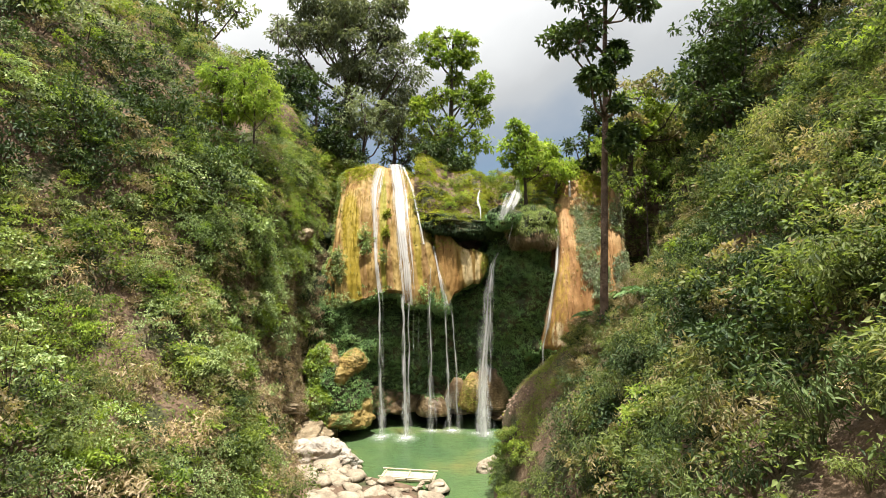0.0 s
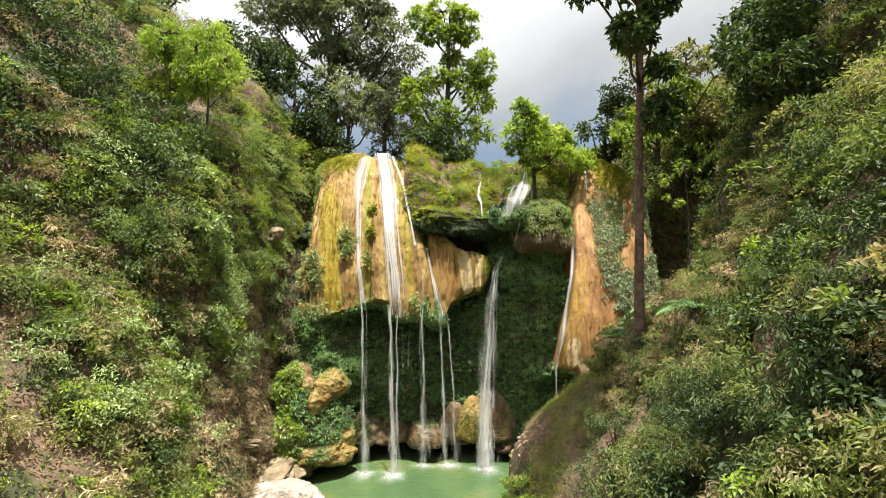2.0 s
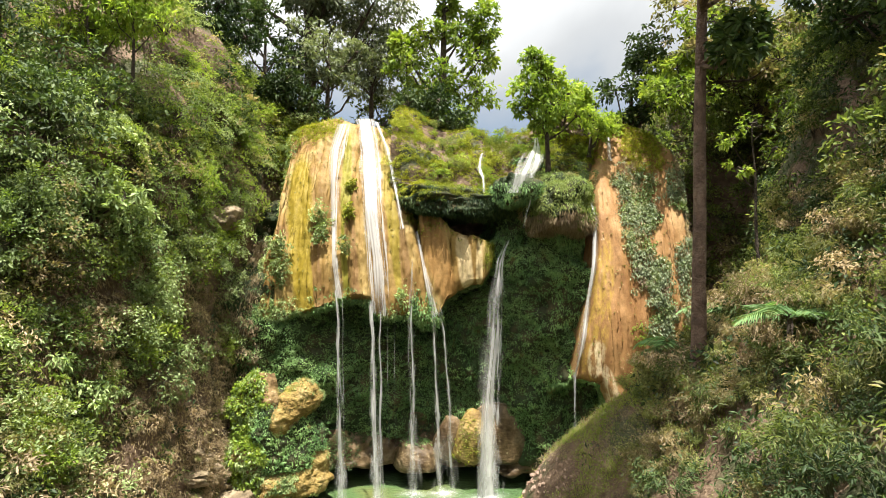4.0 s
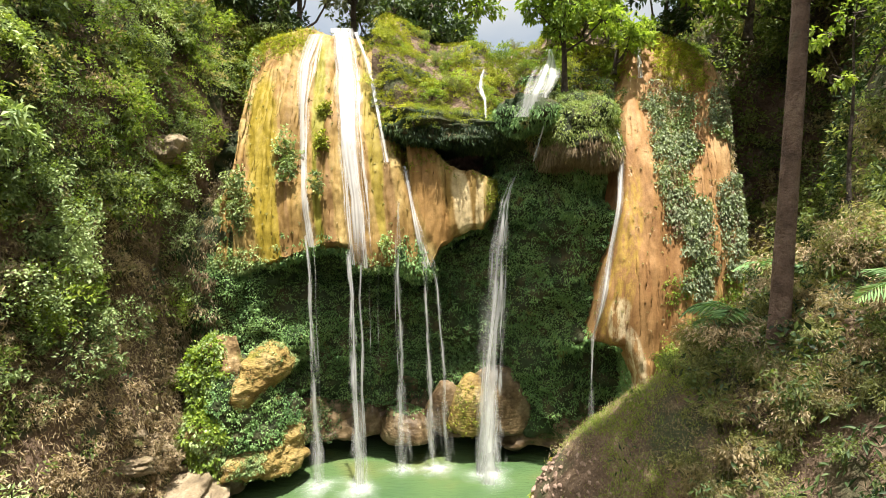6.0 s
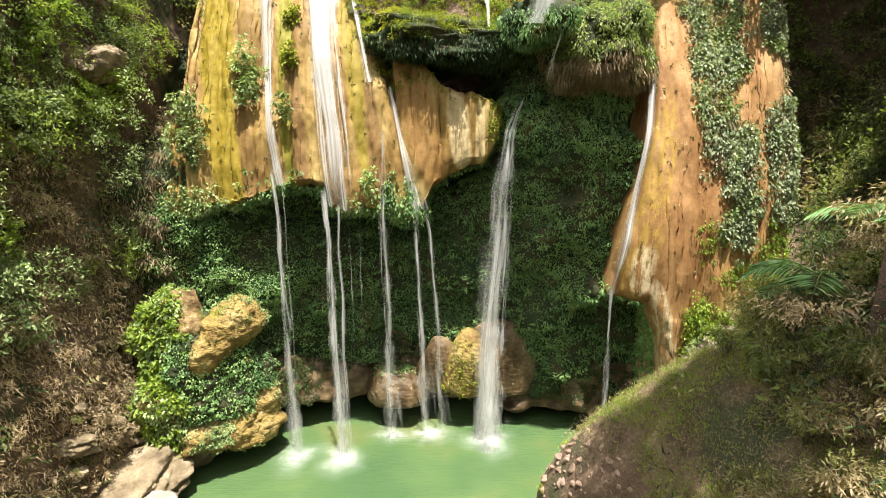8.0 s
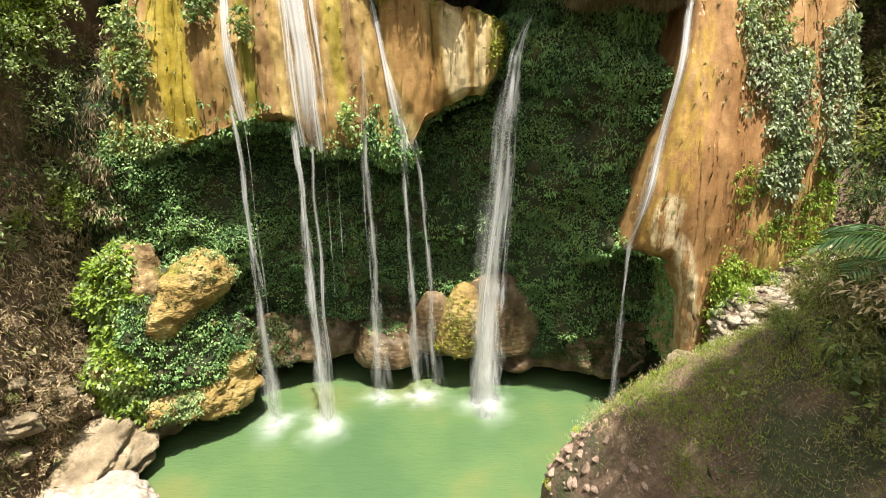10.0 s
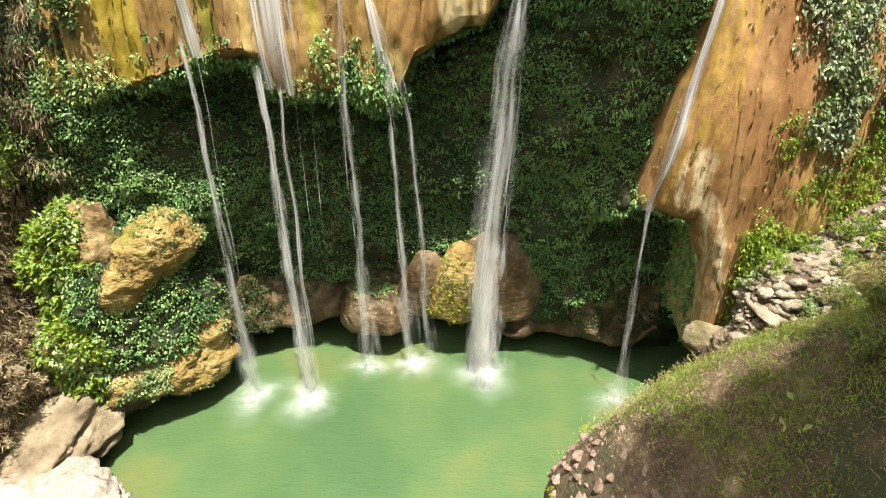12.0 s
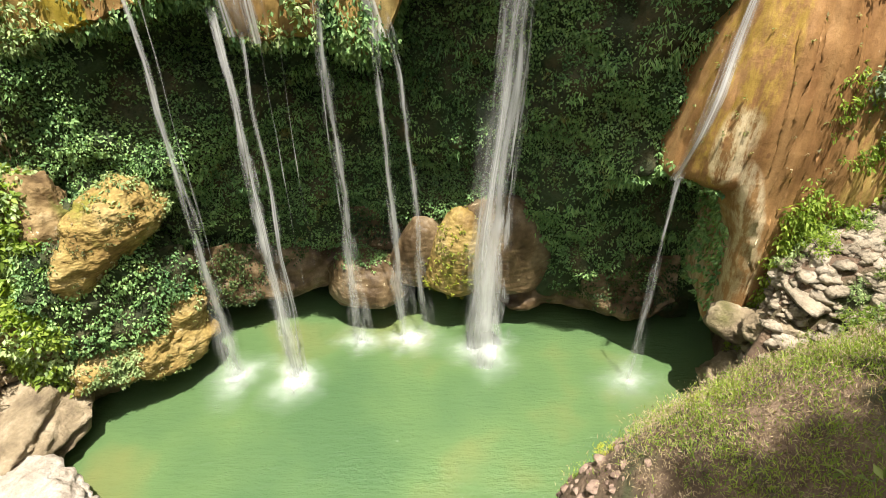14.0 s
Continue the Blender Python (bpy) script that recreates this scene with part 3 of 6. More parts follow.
ground = thing("ground", grid_mesh("ground", ground_grid, soil, True), "brown earth and rock slopes of a steep jungle gorge", "ground", kind="structure")

# ---- the pool ----
wn = 90
wx, wy = np.meshgrid(np.linspace(-16, 16, wn), np.linspace(-60, 66, wn * 2), indexing="ij")
wz = 0.012 * fbm(wx, wy, 0 * wx, 2.0, 2)
pool = thing("water", grid_mesh("water", np.stack([wx, wy, wz], -1), water_mat), "milky jade-green pool water with fine ripples", "water", kind="structure")


# ---- cliff surfaces ----
def wall_y(x, z):
    """The recessed wall behind the falls: hollow in plan, undercut above the water."""
    y = 61.6 - 0.044 * np.clip(x, -9.9, 9.6) ** 2
    y = y + 4.5 * smooth(1.9, 0.2, z + 0.5 * vnoise(x * 0.5, z * 0, z * 0 + 3)) * smooth(13, 8, np.abs(x - 1))
    y = y + 0.5 * smooth(9, 14, z) + 0.9 * smooth(17, 20, z) * smooth(6, 4, x) * smooth(-2, 0, x) * 2.0
    y = y + 7.0 * smooth(13.0, 19.0, z) * smooth(5.5, 3.5, x) + 5.0 * smooth(20.0, 24.0, z)
    y = y + 6.0 * smooth(10.8, 12.4, x) * smooth(7.4, 9.6, z) + 1.3 * smooth(8.0, 10.0, x) * smooth(8.5, 7.0, z)
    return y


xx, zz = np.meshgrid(np.linspace(-14.5, 13.5, 190), np.linspace(-2.5, 25, 180), indexing="ij")
wall_grid = displaced(np.stack([xx, wall_y(xx, zz), zz], -1), ((4.0, 1.1), (1.7, 0.6), (0.8, 0.22)))
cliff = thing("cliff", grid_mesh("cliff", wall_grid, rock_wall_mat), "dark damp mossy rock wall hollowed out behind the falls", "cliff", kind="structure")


def curtain_grid(left, right, lip, top, front, nu=150, nv=120, under=5.0, back=6.0, wrap=3.5, amounts=((4.0, 0.5), (1.3, 0.14), (0.22, 0.04)), flute=0.3, seed=0.0, grain=0.05):
    """A hanging apron of flowstone: edges left(v), right(v), lip(u), top(u), front(x, z); turned back below, above and at the sides."""
    u = np.linspace(0, 1, nu)[:, None] + np.zeros((1, nv))
    v = np.linspace(-0.14, 1.14, nv)[None, :] + np.zeros((nu, 1))
    vc = np.clip(v, 0, 1)
    x = left(vc) + (right(vc) - left(vc)) * u
    z = lip(u) + (top(u) - lip(u)) * vc
    y = front(x, z)
    fl = fbm(x + seed, 0 * x, z * 0.05, 1.3, 3)
    y = y - flute * fl * smooth(0, 0.08, vc) * smooth(1.0, 0.8, vc)
    drip = fbm(x + seed + 9, 0 * x, z * 0.07, 0.42, 2)
    y = y + 0.3 * flute * np.abs(drip) + 0.05 * fbm(x + seed, 0 * x, z * 0.12, 0.2, 2)
    groove = np.abs(fbm(x + seed + 4, 0 * x, z * 0.03, 2.1, 2))
    y = y + 1.3 * flute * smooth(0.22, 0.0, groove) * smooth(1.0, 0.75, vc)
    e = np.abs(2 * u - 1)
    y = y + wrap * smooth(0.8, 1.0, e) ** 2
    below, above = np.clip(-v, 0, 1) / 0.14, np.clip(v - 1, 0, 1) / 0.14
    y = y + under * below + back * above
    z = z + 0.9 * below ** 2 - 0.35 * np.sin(math.pi * np.clip(below * 2, 0, 1)) - 0.6 * above
    return displaced(np.stack([x, y, z], -1), tuple(amounts) + ((0.4, grain),), False, seed, 3.0)


def line(*pairs):
    xs, ys = zip(*pairs)
    return lambda t: np.interp(t, xs, ys)


def dome_front(x, z):
    h = np.clip((z - 13) / 15.3, -0.2, 1)
    return 57.3 + 2.4 * h + 6.2 * np.clip(h, 0, 1) ** 2.0 + 0.035 * (x + 6.5) ** 2 * (0.35 + 0.5 * h) + 0.9 * smooth(-2.5, 1, x) * (1 - h)


def dome_lip(u):
    x = -13.3 + 14.1 * u
    base = np.interp(x, (-13.3, -10, -7.5, -5.2, -4.3, -4.0, -2.6, -1.6, -1.3, -0.7, 0.9), (12.5, 12.9, 13.6, 14.6, 14.5, 13.3, 12.9, 13.1, 14.2, 13.0, 12.5))
    return base + 0.22 * fbm(x, 0 * x, 0 * x, 0.8, 3)


dome_grid = curtain_grid(line((0, -13.3), (0.5, -12.6), (0.75, -12.6), (1, -12.9)), line((0, 0.9), (0.3, 0.2), (0.5, -1.0), (0.8, -1.3), (1, -2.8)), dome_lip,
                         lambda u: np.interp(u, (0, 0.15, 0.45, 0.65, 0.85, 1.0), (27.0, 28.1, 28.5, 28.3, 27.2, 25.6)), dome_front, 240, 150)
dome = thing("travertine_curtain", grid_mesh("travertine_curtain", dome_grid, travertine), "broad ochre-yellow travertine curtain streaked with green algae under the main falls", "rock formation")


def small_front(x, z):
    return 58.7 + 0.09 * np.clip(z - 14, 0, 9) ** 1.4 + 0.06 * (x - 1.5) ** 2 * 0.6


small_grid = curtain_grid(line((0, -0.6), (0.5, -1.2), (1, -1.3)), line((0, 4.7), (0.6, 5.0), (1, 5.0)),
                          lambda u: np.interp(u, (0, 0.2, 0.35, 0.6, 0.85, 1.0), (12.4, 12.6, 14.3, 15.1, 15.5, 16.4)) + 0.15 * fbm(u * 6, 0 * u, 0 * u, 0.8, 2),
                          lambda u: np.interp(u, (0, 0.12, 0.3, 0.48, 0.6, 0.85, 1.0), (20.4, 20.5, 20.2, 18.8, 18.5, 18.3, 17.9)), small_front, 100, 90, 3.0, 3.5, 1.5, ((3.0, 0.35), (1.0, 0.15)), 0.22, 31.0)
small = thing("travertine_curtain", grid_mesh("travertine_curtain", small_grid, travertine), "smaller ochre travertine curtain hanging beside the main one", "rock formation")


def orange_front(x, z):
    return 55.4 + 0.021 * np.clip(z - 9, -2, 20) ** 2 + 0.030 * (x - 14.2) ** 2 + 1.0 * smooth(12.5, 9.6, x)


orange_grid = curtain_grid(line((0, 9.5), (0.15, 10.2), (0.35, 10.9), (0.5, 11.3), (0.7, 11.6), (1, 13.0)), line((0, 19.6), (0.6, 19.4), (1, 18.6)),
                           lambda u: np.interp(u, (0, 0.06, 0.15, 0.24, 0.28, 0.32, 0.36, 1.0), (9.1, 9.0, 9.2, 9.3, 8.4, 7.2, 3.0, 3.0)) + 0.15 * fbm(u * 9, 0 * u, 0 * u, 0.7, 3),
                           lambda u: np.interp(u, (0, 0.2, 0.4, 0.7, 1.0), (26.2, 27.4, 27.3, 26.3, 24.6)), orange_front, 210, 190, 4.0, 5.0, 1.6, ((5.0, 0.45), (1.4, 0.08), (0.22, 0.015)), 0.14, 77.0, 0.02)
orange = thing("travertine_column", grid_mesh("travertine_column", orange_grid, travertine_orange), "tall rust-orange travertine buttress partly hung with ivy", "rock formation")


# ---- lumps of rock ----
def lump(name, mat, sx, sy, sz, seed, amp=0.25, flat_under=0.5, n=44, layers=0.0, facets=0):
    """A closed, noise-shaped boulder about the origin."""
    th, ph = np.meshgrid(np.linspace(0, math.pi, n), np.linspace(0, 2 * math.pi, n * 2), indexing="ij")
    d = np.stack([np.sin(th) * np.cos(ph), np.sin(th) * np.sin(ph), np.cos(th)], -1)
    r = 1 + amp * fbm(d[..., 0] + seed, d[..., 1] - seed, d[..., 2], 0.9, 5, 0.52)
    r = r + amp * 0.25 * np.abs(fbm(d[..., 0] * 2 + seed, d[..., 1], d[..., 2] * 2, 0.5, 2))
    if facets:
        cut = unit(np.random.default_rng(int(seed * 10)).normal(size=(facets, 3)))
        reach = 0.72 + 0.3 * np.random.default_rng(int(seed * 10) + 1).random(facets)
        r = np.minimum(r, (reach / np.maximum(d @ cut.T, 0.05)).min(-1) + 0.11 * fbm(d[..., 0] + seed, d[..., 1], d[..., 2] * 1.6, 0.3, 4))
    p = d * r[..., None]
    p = np.sign(p) * np.abs(p) ** 0.86
    p = p * np.array([sx, sy, sz])
    p[..., 2] = np.where(p[..., 2] < 0, p[..., 2] * flat_under, p[..., 2])
    if layers:
        p[..., 0:2] *= (1 + layers * np.sin(p[..., 2] * 9 + 3 * fbm(p[..., 0], p[..., 1], p[..., 2], 1.5, 2)))[..., None]
    return grid_mesh(name, p, mat), p




def place_lump(name, label, category, mat, at, size, seed, amp=0.25, under=0.5, turn=0.0, tilt=0.0, group="", n=48, layers=0.0, facets=0):
    me, p = lump(name, mat, *size, seed, amp, under, n, layers, facets)
    m = pose(*at, 0, tilt, turn)
    ob = thing(name, me, label, category, group, m=m)
    r = np.array(m.to_3x3())
    return ob, p @ r.T + np.array(at)


def boss(name, label, mat, masses, seed, group="", n=90, rough=0.10, crust=0.035):
    """A rock swollen from several rounded masses (x, y, z, rx, ry, rz), joined about the first."""
    th, ph = np.meshgrid(np.linspace(0, math.pi, n), np.linspace(0, 2 * math.pi, n * 2), indexing="ij")
    d = np.stack([np.sin(th) * np.cos(ph), np.sin(th) * np.sin(ph), np.cos(th)], -1)
    c0 = np.array(masses[0][:3])
    reach = np.zeros(th.shape)
    for x, y, z, rx, ry, rz in masses:
        k = 1 / np.array([rx, ry, rz])
        o, q = (c0 - np.array([x, y, z])) * k, d * k
        a, b, c = (q * q).sum(-1), (q * o).sum(-1), (o * o).sum() - 1
        disc = b * b - a * c
        out = np.where(disc > 0, (-b + np.sqrt(np.maximum(disc, 0))) / a, 0)
        reach = np.maximum(reach, out)
    for k in range(5):
        reach[1:-1] = (reach[:-2] + 2 * reach[1:-1] + reach[2:]) / 4
        reach = (np.roll(reach, 1, 1) + 2 * reach + np.roll(reach, -1, 1)) / 4
    p = d * reach[..., None]
    w = fbm(p[..., 0] + seed, p[..., 1] - seed, p[..., 2], 1.3, 5, 0.55)
    ridge = 1 - np.abs(fbm(p[..., 0] - seed, p[..., 1] + seed, p[..., 2] * 1.4, 0.8, 3))
    p = p * (1 + rough * w + 0.6 * rough * (ridge - 0.6) + crust * np.abs(fbm(p[..., 0] + seed, p[..., 1], p[..., 2], 0.22, 2)))[..., None]
    p[:, -1] = p[:, 0]
    ob = thing(name, grid_mesh(name, p, mat), label, "rock formation", group, m=pose(*c0))
    return ob, p + c0


knob_a, knob_a_grid = boss("travertine_outcrop", "golden crusted travertine boss bulging from the mossy wall", knob_mat, ((-9.3, 56.4, 6.9, 1.15, 1.3, 1.25), (-8.8, 57.0, 7.35, 1.2, 1.4, 1.1), (-9.1, 56.7, 7.2, 1.2, 1.4, 1.2), (-9.6, 56.0, 6.7, 0.95, 1.2, 1.2), (-9.9, 55.5, 6.3, 0.75, 1.0, 1.1), (-10.15, 55.1, 5.9, 0.55, 0.8, 0.85)), 3.1, "travertine outcrops", rough=0.17)
knob_b, knob_b_grid = boss("travertine_outcrop", "low golden travertine boss overhanging the pool edge", knob_mat, ((-8.9, 56.2, 2.2, 1.4, 1.6, 1.0), (-8.15, 57.0, 2.9, 1.1, 1.1, 1.1), (-8.1, 56.6, 1.8, 1.15, 1.3, 0.85), (-9.7, 55.3, 2.1, 1.0, 1.3, 0.9), (-10.2, 54.8, 2.2, 0.8, 1.2, 0.7), (-8.9, 56.2, 1.5, 1.5, 1.5, 0.6)), 8.4, "travertine outcrops", rough=0.17)
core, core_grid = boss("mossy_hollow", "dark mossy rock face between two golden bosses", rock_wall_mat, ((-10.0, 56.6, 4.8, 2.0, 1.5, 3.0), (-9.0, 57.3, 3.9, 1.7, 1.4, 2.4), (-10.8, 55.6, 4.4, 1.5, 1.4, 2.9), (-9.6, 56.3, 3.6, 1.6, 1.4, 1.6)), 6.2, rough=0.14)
knob_c, knob_c_grid = boss("rock_pillar", "ochre rock pillar hung with bright creepers beside the pool", travertine_mat("pillar_rock", ((0.10, 0.066, 0.032), (0.17, 0.115, 0.055), (0.23, 0.165, 0.080), (0.29, 0.22, 0.12), (0.12, 0.115, 0.03), (0.06, 0.045, 0.02)), (1.0, 1.0, 0.8), 0.6, 0.85, scallop=0.5, scallop_scale=6.0), ((-11.5, 56.1, 5.8, 1.6, 1.2, 2.9), (-11.3, 56.5, 7.4, 1.0, 0.95, 1.7), (-12.2, 56.1, 6.9, 1.1, 1.1, 1.7), (-11.8, 55.0, 3.4, 1.5, 1.2, 1.9)), 5.7, rough=0.17)
cone, cone_grid = place_lump("splash_mound", "big rounded wet brown flowstone mound where the full fall strikes, coloured darker for shade", "rock formation", wet_shaded_rock, (4.95, 60.4, 2.3), (2.45, 1.6, 3.8), 12.0, 0.08, 0.2, group="splash mounds", n=70)
flowstone_mound = travertine_mat("flowstone_mound", KNOB, (1.0, 1.0, 0.8), 0.60, 0.6, scallop=0.8, scallop_scale=4.5)
gold, gold_grid = place_lump("splash_mound", "golden scaly flowstone boss beside the full fall", "rock formation", flowstone_mound, (2.95, 59.8, 2.5), (1.25, 1.2, 3.2), 14.0, 0.08, 0.25, tilt=11, group="splash mounds", n=60)
lobe, lobe_grid = place_lump("splash_mound", "pale streaked flowstone boss beside the golden mound", "rock formation", wet_shaded_rock, (1.3, 60.3, 2.4), (1.2, 1.0, 2.4), 17.0, 0.14, 0.3, tilt=8, group="splash mounds")
mound2, mound2_grid = place_lump("splash_mound", "small pale wet flowstone mound under a thin fall", "rock formation", wet_shaded_rock, (-1.0, 60.3, 1.4), (1.8, 1.5, 2.0), 15.0, 0.16, 0.2, group="splash mounds")

bx_, bz_ = np.meshgrid(np.linspace(-9.5, 12.5, 150), np.linspace(0, 1, 46), indexing="ij")
foot = 1.35 + 0.45 * fbm(bx_, 0 * bx_, 0 * bx_, 2.6, 3)
crest = 3.9 + 0.8 * smooth(-6, -3, bx_) * smooth(3, 1, bx_) + 0.9 * fbm(bx_ + 30, 0 * bx_, 0 * bx_, 3.0, 3) - 0.9 * smooth(6, 8, bx_)
band_z = foot + (crest - foot) * np.clip(bz_ * 1.3 - 0.3, 0, 1) + 0.5 * np.clip(0.23 - bz_, 0, 1)
band_y = 60.9 - 0.044 * np.clip(bx_, -9.9, 9.6) ** 2 + 4.5 * np.clip(0.23 - bz_, 0, 1) / 0.23 + 1.3 * bz_ ** 2 - 0.5 + 1.7 * smooth(5.5, 8.5, bx_)
band_grid = displaced(np.stack([bx_, band_y, band_z], -1), ((2.2, 0.5), (0.8, 0.22)))
band = thing("rock_ledge", grid_mesh("rock_ledge", band_grid, wet_shaded_rock), "uneven wet brown rock ledge along the undercut foot of the wall", "rock formation")

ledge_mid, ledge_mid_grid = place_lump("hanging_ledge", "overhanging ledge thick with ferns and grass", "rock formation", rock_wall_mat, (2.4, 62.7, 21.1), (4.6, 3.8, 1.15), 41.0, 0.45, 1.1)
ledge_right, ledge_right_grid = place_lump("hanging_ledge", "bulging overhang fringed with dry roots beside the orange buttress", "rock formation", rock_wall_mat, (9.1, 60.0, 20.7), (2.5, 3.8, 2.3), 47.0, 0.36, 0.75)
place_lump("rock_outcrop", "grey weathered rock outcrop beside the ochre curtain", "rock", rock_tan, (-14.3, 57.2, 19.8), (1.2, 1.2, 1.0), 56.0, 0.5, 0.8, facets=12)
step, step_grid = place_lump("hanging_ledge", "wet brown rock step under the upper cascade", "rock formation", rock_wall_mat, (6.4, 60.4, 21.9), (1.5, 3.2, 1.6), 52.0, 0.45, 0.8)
shore, shore_grid = place_lump("shore_ledge", "beige layered rock shelf overhanging the pool's edge", "rock", rock_tan, (-13.0, 53.0, 1.0), (2.2, 3.0, 1.25), 131.0, 0.5, 0.7, 8, 0, layers=0.03, facets=12, n=70)
for k, (rx, ry, rz, rs) in enumerate(((-13.3, 50.8, 0.8, 1.0), (-11.3, 55.6, 0.5, 1.2), (13.2, 54.2, 1.6, 1.3), (12.9, 55.0, 3.8, 1.0), (13.6, 53.6, 4.6, 1.1))):
    place_lump("shore_rock", "beige weathered rock at the pool's edge", "rock", rock_tan, (rx, ry, rz), (rs, rs * 0.8, rs * 0.75), 120.0 + 5 * k, 0.45, 0.7, 40 * k, 0, "shore rocks", 30, facets=13)
for k in range(16):
    sy = 49.0 + 5.6 * rng.random()
    sz = 2.5 + 5.5 * rng.random()
    sx_ = -12.9 - 0.28 * sz + 0.1 * rng.random()
    place_lump("rock_slab", "brown flat rock slab jutting from the earth bank", "rock", rock_tan, (sx_, sy, sz), (0.9 + 0.5 * rng.random(), 0.6, 0.24), 160.0 + 3 * k, 0.45, 0.9, 80 * rng.random(), 8, "rock slabs", 18, facets=11)

# the gully above the ledge, climbing back to the stream's brink
ux, uy = np.meshgrid(np.linspace(-3.2, 13.6, 90), np.linspace(61.0, 71.5, 76), indexing="ij")
uz = 21.5 + 6.3 * smooth(58.0, 68.5, uy) + 1.9 * smooth(1.5, -2.6, ux) * smooth(60, 63, uy) + 2.2 * smooth(8.0, 10.5, ux) * smooth(60, 64, uy) - 0.8 * np.exp(-((ux - 5.6) / 1.2) ** 2)
uz = uz - 0.6 * smooth(62.0, 61.0, uy)
gully_grid = displaced(np.stack([ux, uy, uz], -1), ((3.0, 0.5), (1.0, 0.2)))
gully = thing("gully_slope", grid_mesh("gully_slope", gully_grid, soil), "grassy brown gully slope above the hanging ledge", "ground", kind="structure")


# ---- flowing water ----
def ribbon(name, path, widths, mat, label, fade=(1, 1), steps=70, cols=9, bulge=0.1, parent=None, wander=0.0):
    """A sheet of water along a path, with a flow attribute: across, metres down, fade."""
    path = np.asarray(path, float)
    s = np.concatenate([[0], np.cumsum(np.linalg.norm(np.diff(path, axis=0), axis=1))])
    t = np.linspace(0, s[-1], steps)
    c = np.stack([np.interp(t, s, path[:, k]) for k in range(3)], 1)
    for k in range(2):
        c[1:-1] = (c[:-2] + 2 * c[1:-1] + c[2:]) / 4
    w = np.interp(t / s[-1], np.linspace(0, 1, len(widths)), widths)
    w = w * (1 + 0.18 * fbm(t, 0 * t + path[0, 0], 0 * t, 1.5, 2))
    c[:, 0] += wander * fbm(t, 0 * t + path[0, 0] * 3, 0 * t, 2.5, 2)
    u = np.linspace(-0.5, 0.5, cols)
    g = c[:, None, :] + np.stack([u[None] * w[:, None], -bulge * w[:, None] * (1 - 4 * u[None] ** 2), 0 * u[None] * w[:, None]], -1)
    me = grid_mesh(name, g, mat)
    fd = np.interp(t / s[-1], np.linspace(0, 1, len(fade)), fade)
    flow = np.stack([np.repeat((u + 0.5)[None], steps, 0), np.repeat(t[:, None], cols, 1) + path[0, 0], np.repeat(fd[:, None], cols, 1)], -1)
    at = me.attributes.new("flow", "FLOAT_VECTOR", "POINT")
    at.data.foreach_set("vector", flow.astype(np.float32).ravel())
    return part(name, me, parent, label)


def on(grid, xs, zs, lift=0.12, n=26):
    """A path lying on the front of a rock surface."""
    t = np.linspace(0, 1, n)
    k = np.linspace(0, 1, len(xs))
    px, pz = np.interp(t, k, xs), np.interp(t, k, zs)
    flat = grid.reshape(-1, 3)
    out = []
    for x, z in zip(px, pz):
        d = (flat[:, 0] - x) ** 2 + (flat[:, 2] - z) ** 2
        out.append((x, flat[d < 0.16, 1].min() - lift if (d < 0.16).any() else flat[np.argmin(d), 1] - lift, z))
    ys = np.array([o[1] for o in out])
    ys[1:-1] = np.minimum(ys[1:-1], (ys[:-2] + ys[2:]) / 2)
    return [(o[0], y, o[2]) for o, y in zip(out, ys)]


def fall(label, at):
    root = tagged(new("waterfall"), label, "waterfall", "waterfalls")
    root.matrix_world = Matrix.Identity(4)
    return root


def drop(x0, y0, z0, x1, y1, w, mat, fade, parent, wander=0.07, name="strand"):
    fade = [0.0] + [f for f in fade for k in range(6)]
    z0 = z0 + 0.5
    ts = np.linspace(0, 1, 8)
    path = [(x0 + (x1 - x0) * t ** 0.6, y0 + (y1 - y0) * t ** 0.6, z0 * (1 - t) + 0.02) for t in ts]
    return ribbon(name, path, w, mat, "", fade, 110, 7, 0.1, parent, wander)


# over the broad curtain
f1 = fall("narrow white stream sliding off the ochre curtain", (-6.3, 55.4, 0))
ribbon("stream", on(dome_grid, (-7.3, -7.6, -7.2, -6.8, -6.4), (28.0, 25.5, 20, 16.5, 14.2)), (1.2, 1.1, 0.45, 0.5, 0.7), fall_sheet, "", (0.8, 0.95, 0.95, 0.85), parent=f1)
ribbon("stream", on(dome_grid, (-6.9, -7.1, -6.9, -6.5), (27.5, 23, 19, 15.0)), (0.5, 1.0, 0.8, 0.9), fall_veil, "", (0.8, 0.8, 0.9), parent=f1)
drop(-6.5, 56.9, 14.6, -5.95, 56.1, (0.25, 0.35, 0.6, 1.0), fall_thin, (1, 0.9, 0.75, 0.5), f1)
drop(-6.1, 57.0, 14.6, -5.7, 56.2, (0.15, 0.2, 0.3, 0.5), fall_veil, (0.7, 0.6, 0.4, 0.2), f1)
f2 = fall("broad white main fall down the middle of the ochre curtain", (-3.5, 56, 0))
ribbon("stream", on(dome_grid, (-5.4, -4.9, -4.4, -3.7, -3.5), (28.4, 25.5, 21, 16.5, 13.2)), (1.5, 1.7, 1.4, 1.15, 0.9), fall_sheet, "", (0.65, 0.8, 0.95, 1, 1, 1, 0.9, 0.1), parent=f2)
ribbon("stream", on(dome_grid, (-5.9, -5.2, -4.6, -4.2, -3.9), (28.5, 25.5, 20, 16.0, 13.2), 0.17), (1.0, 1.2, 0.9, 0.5, 0.4), fall_full, "", (1, 1, 1, 1, 1, 1, 0.8), parent=f2)
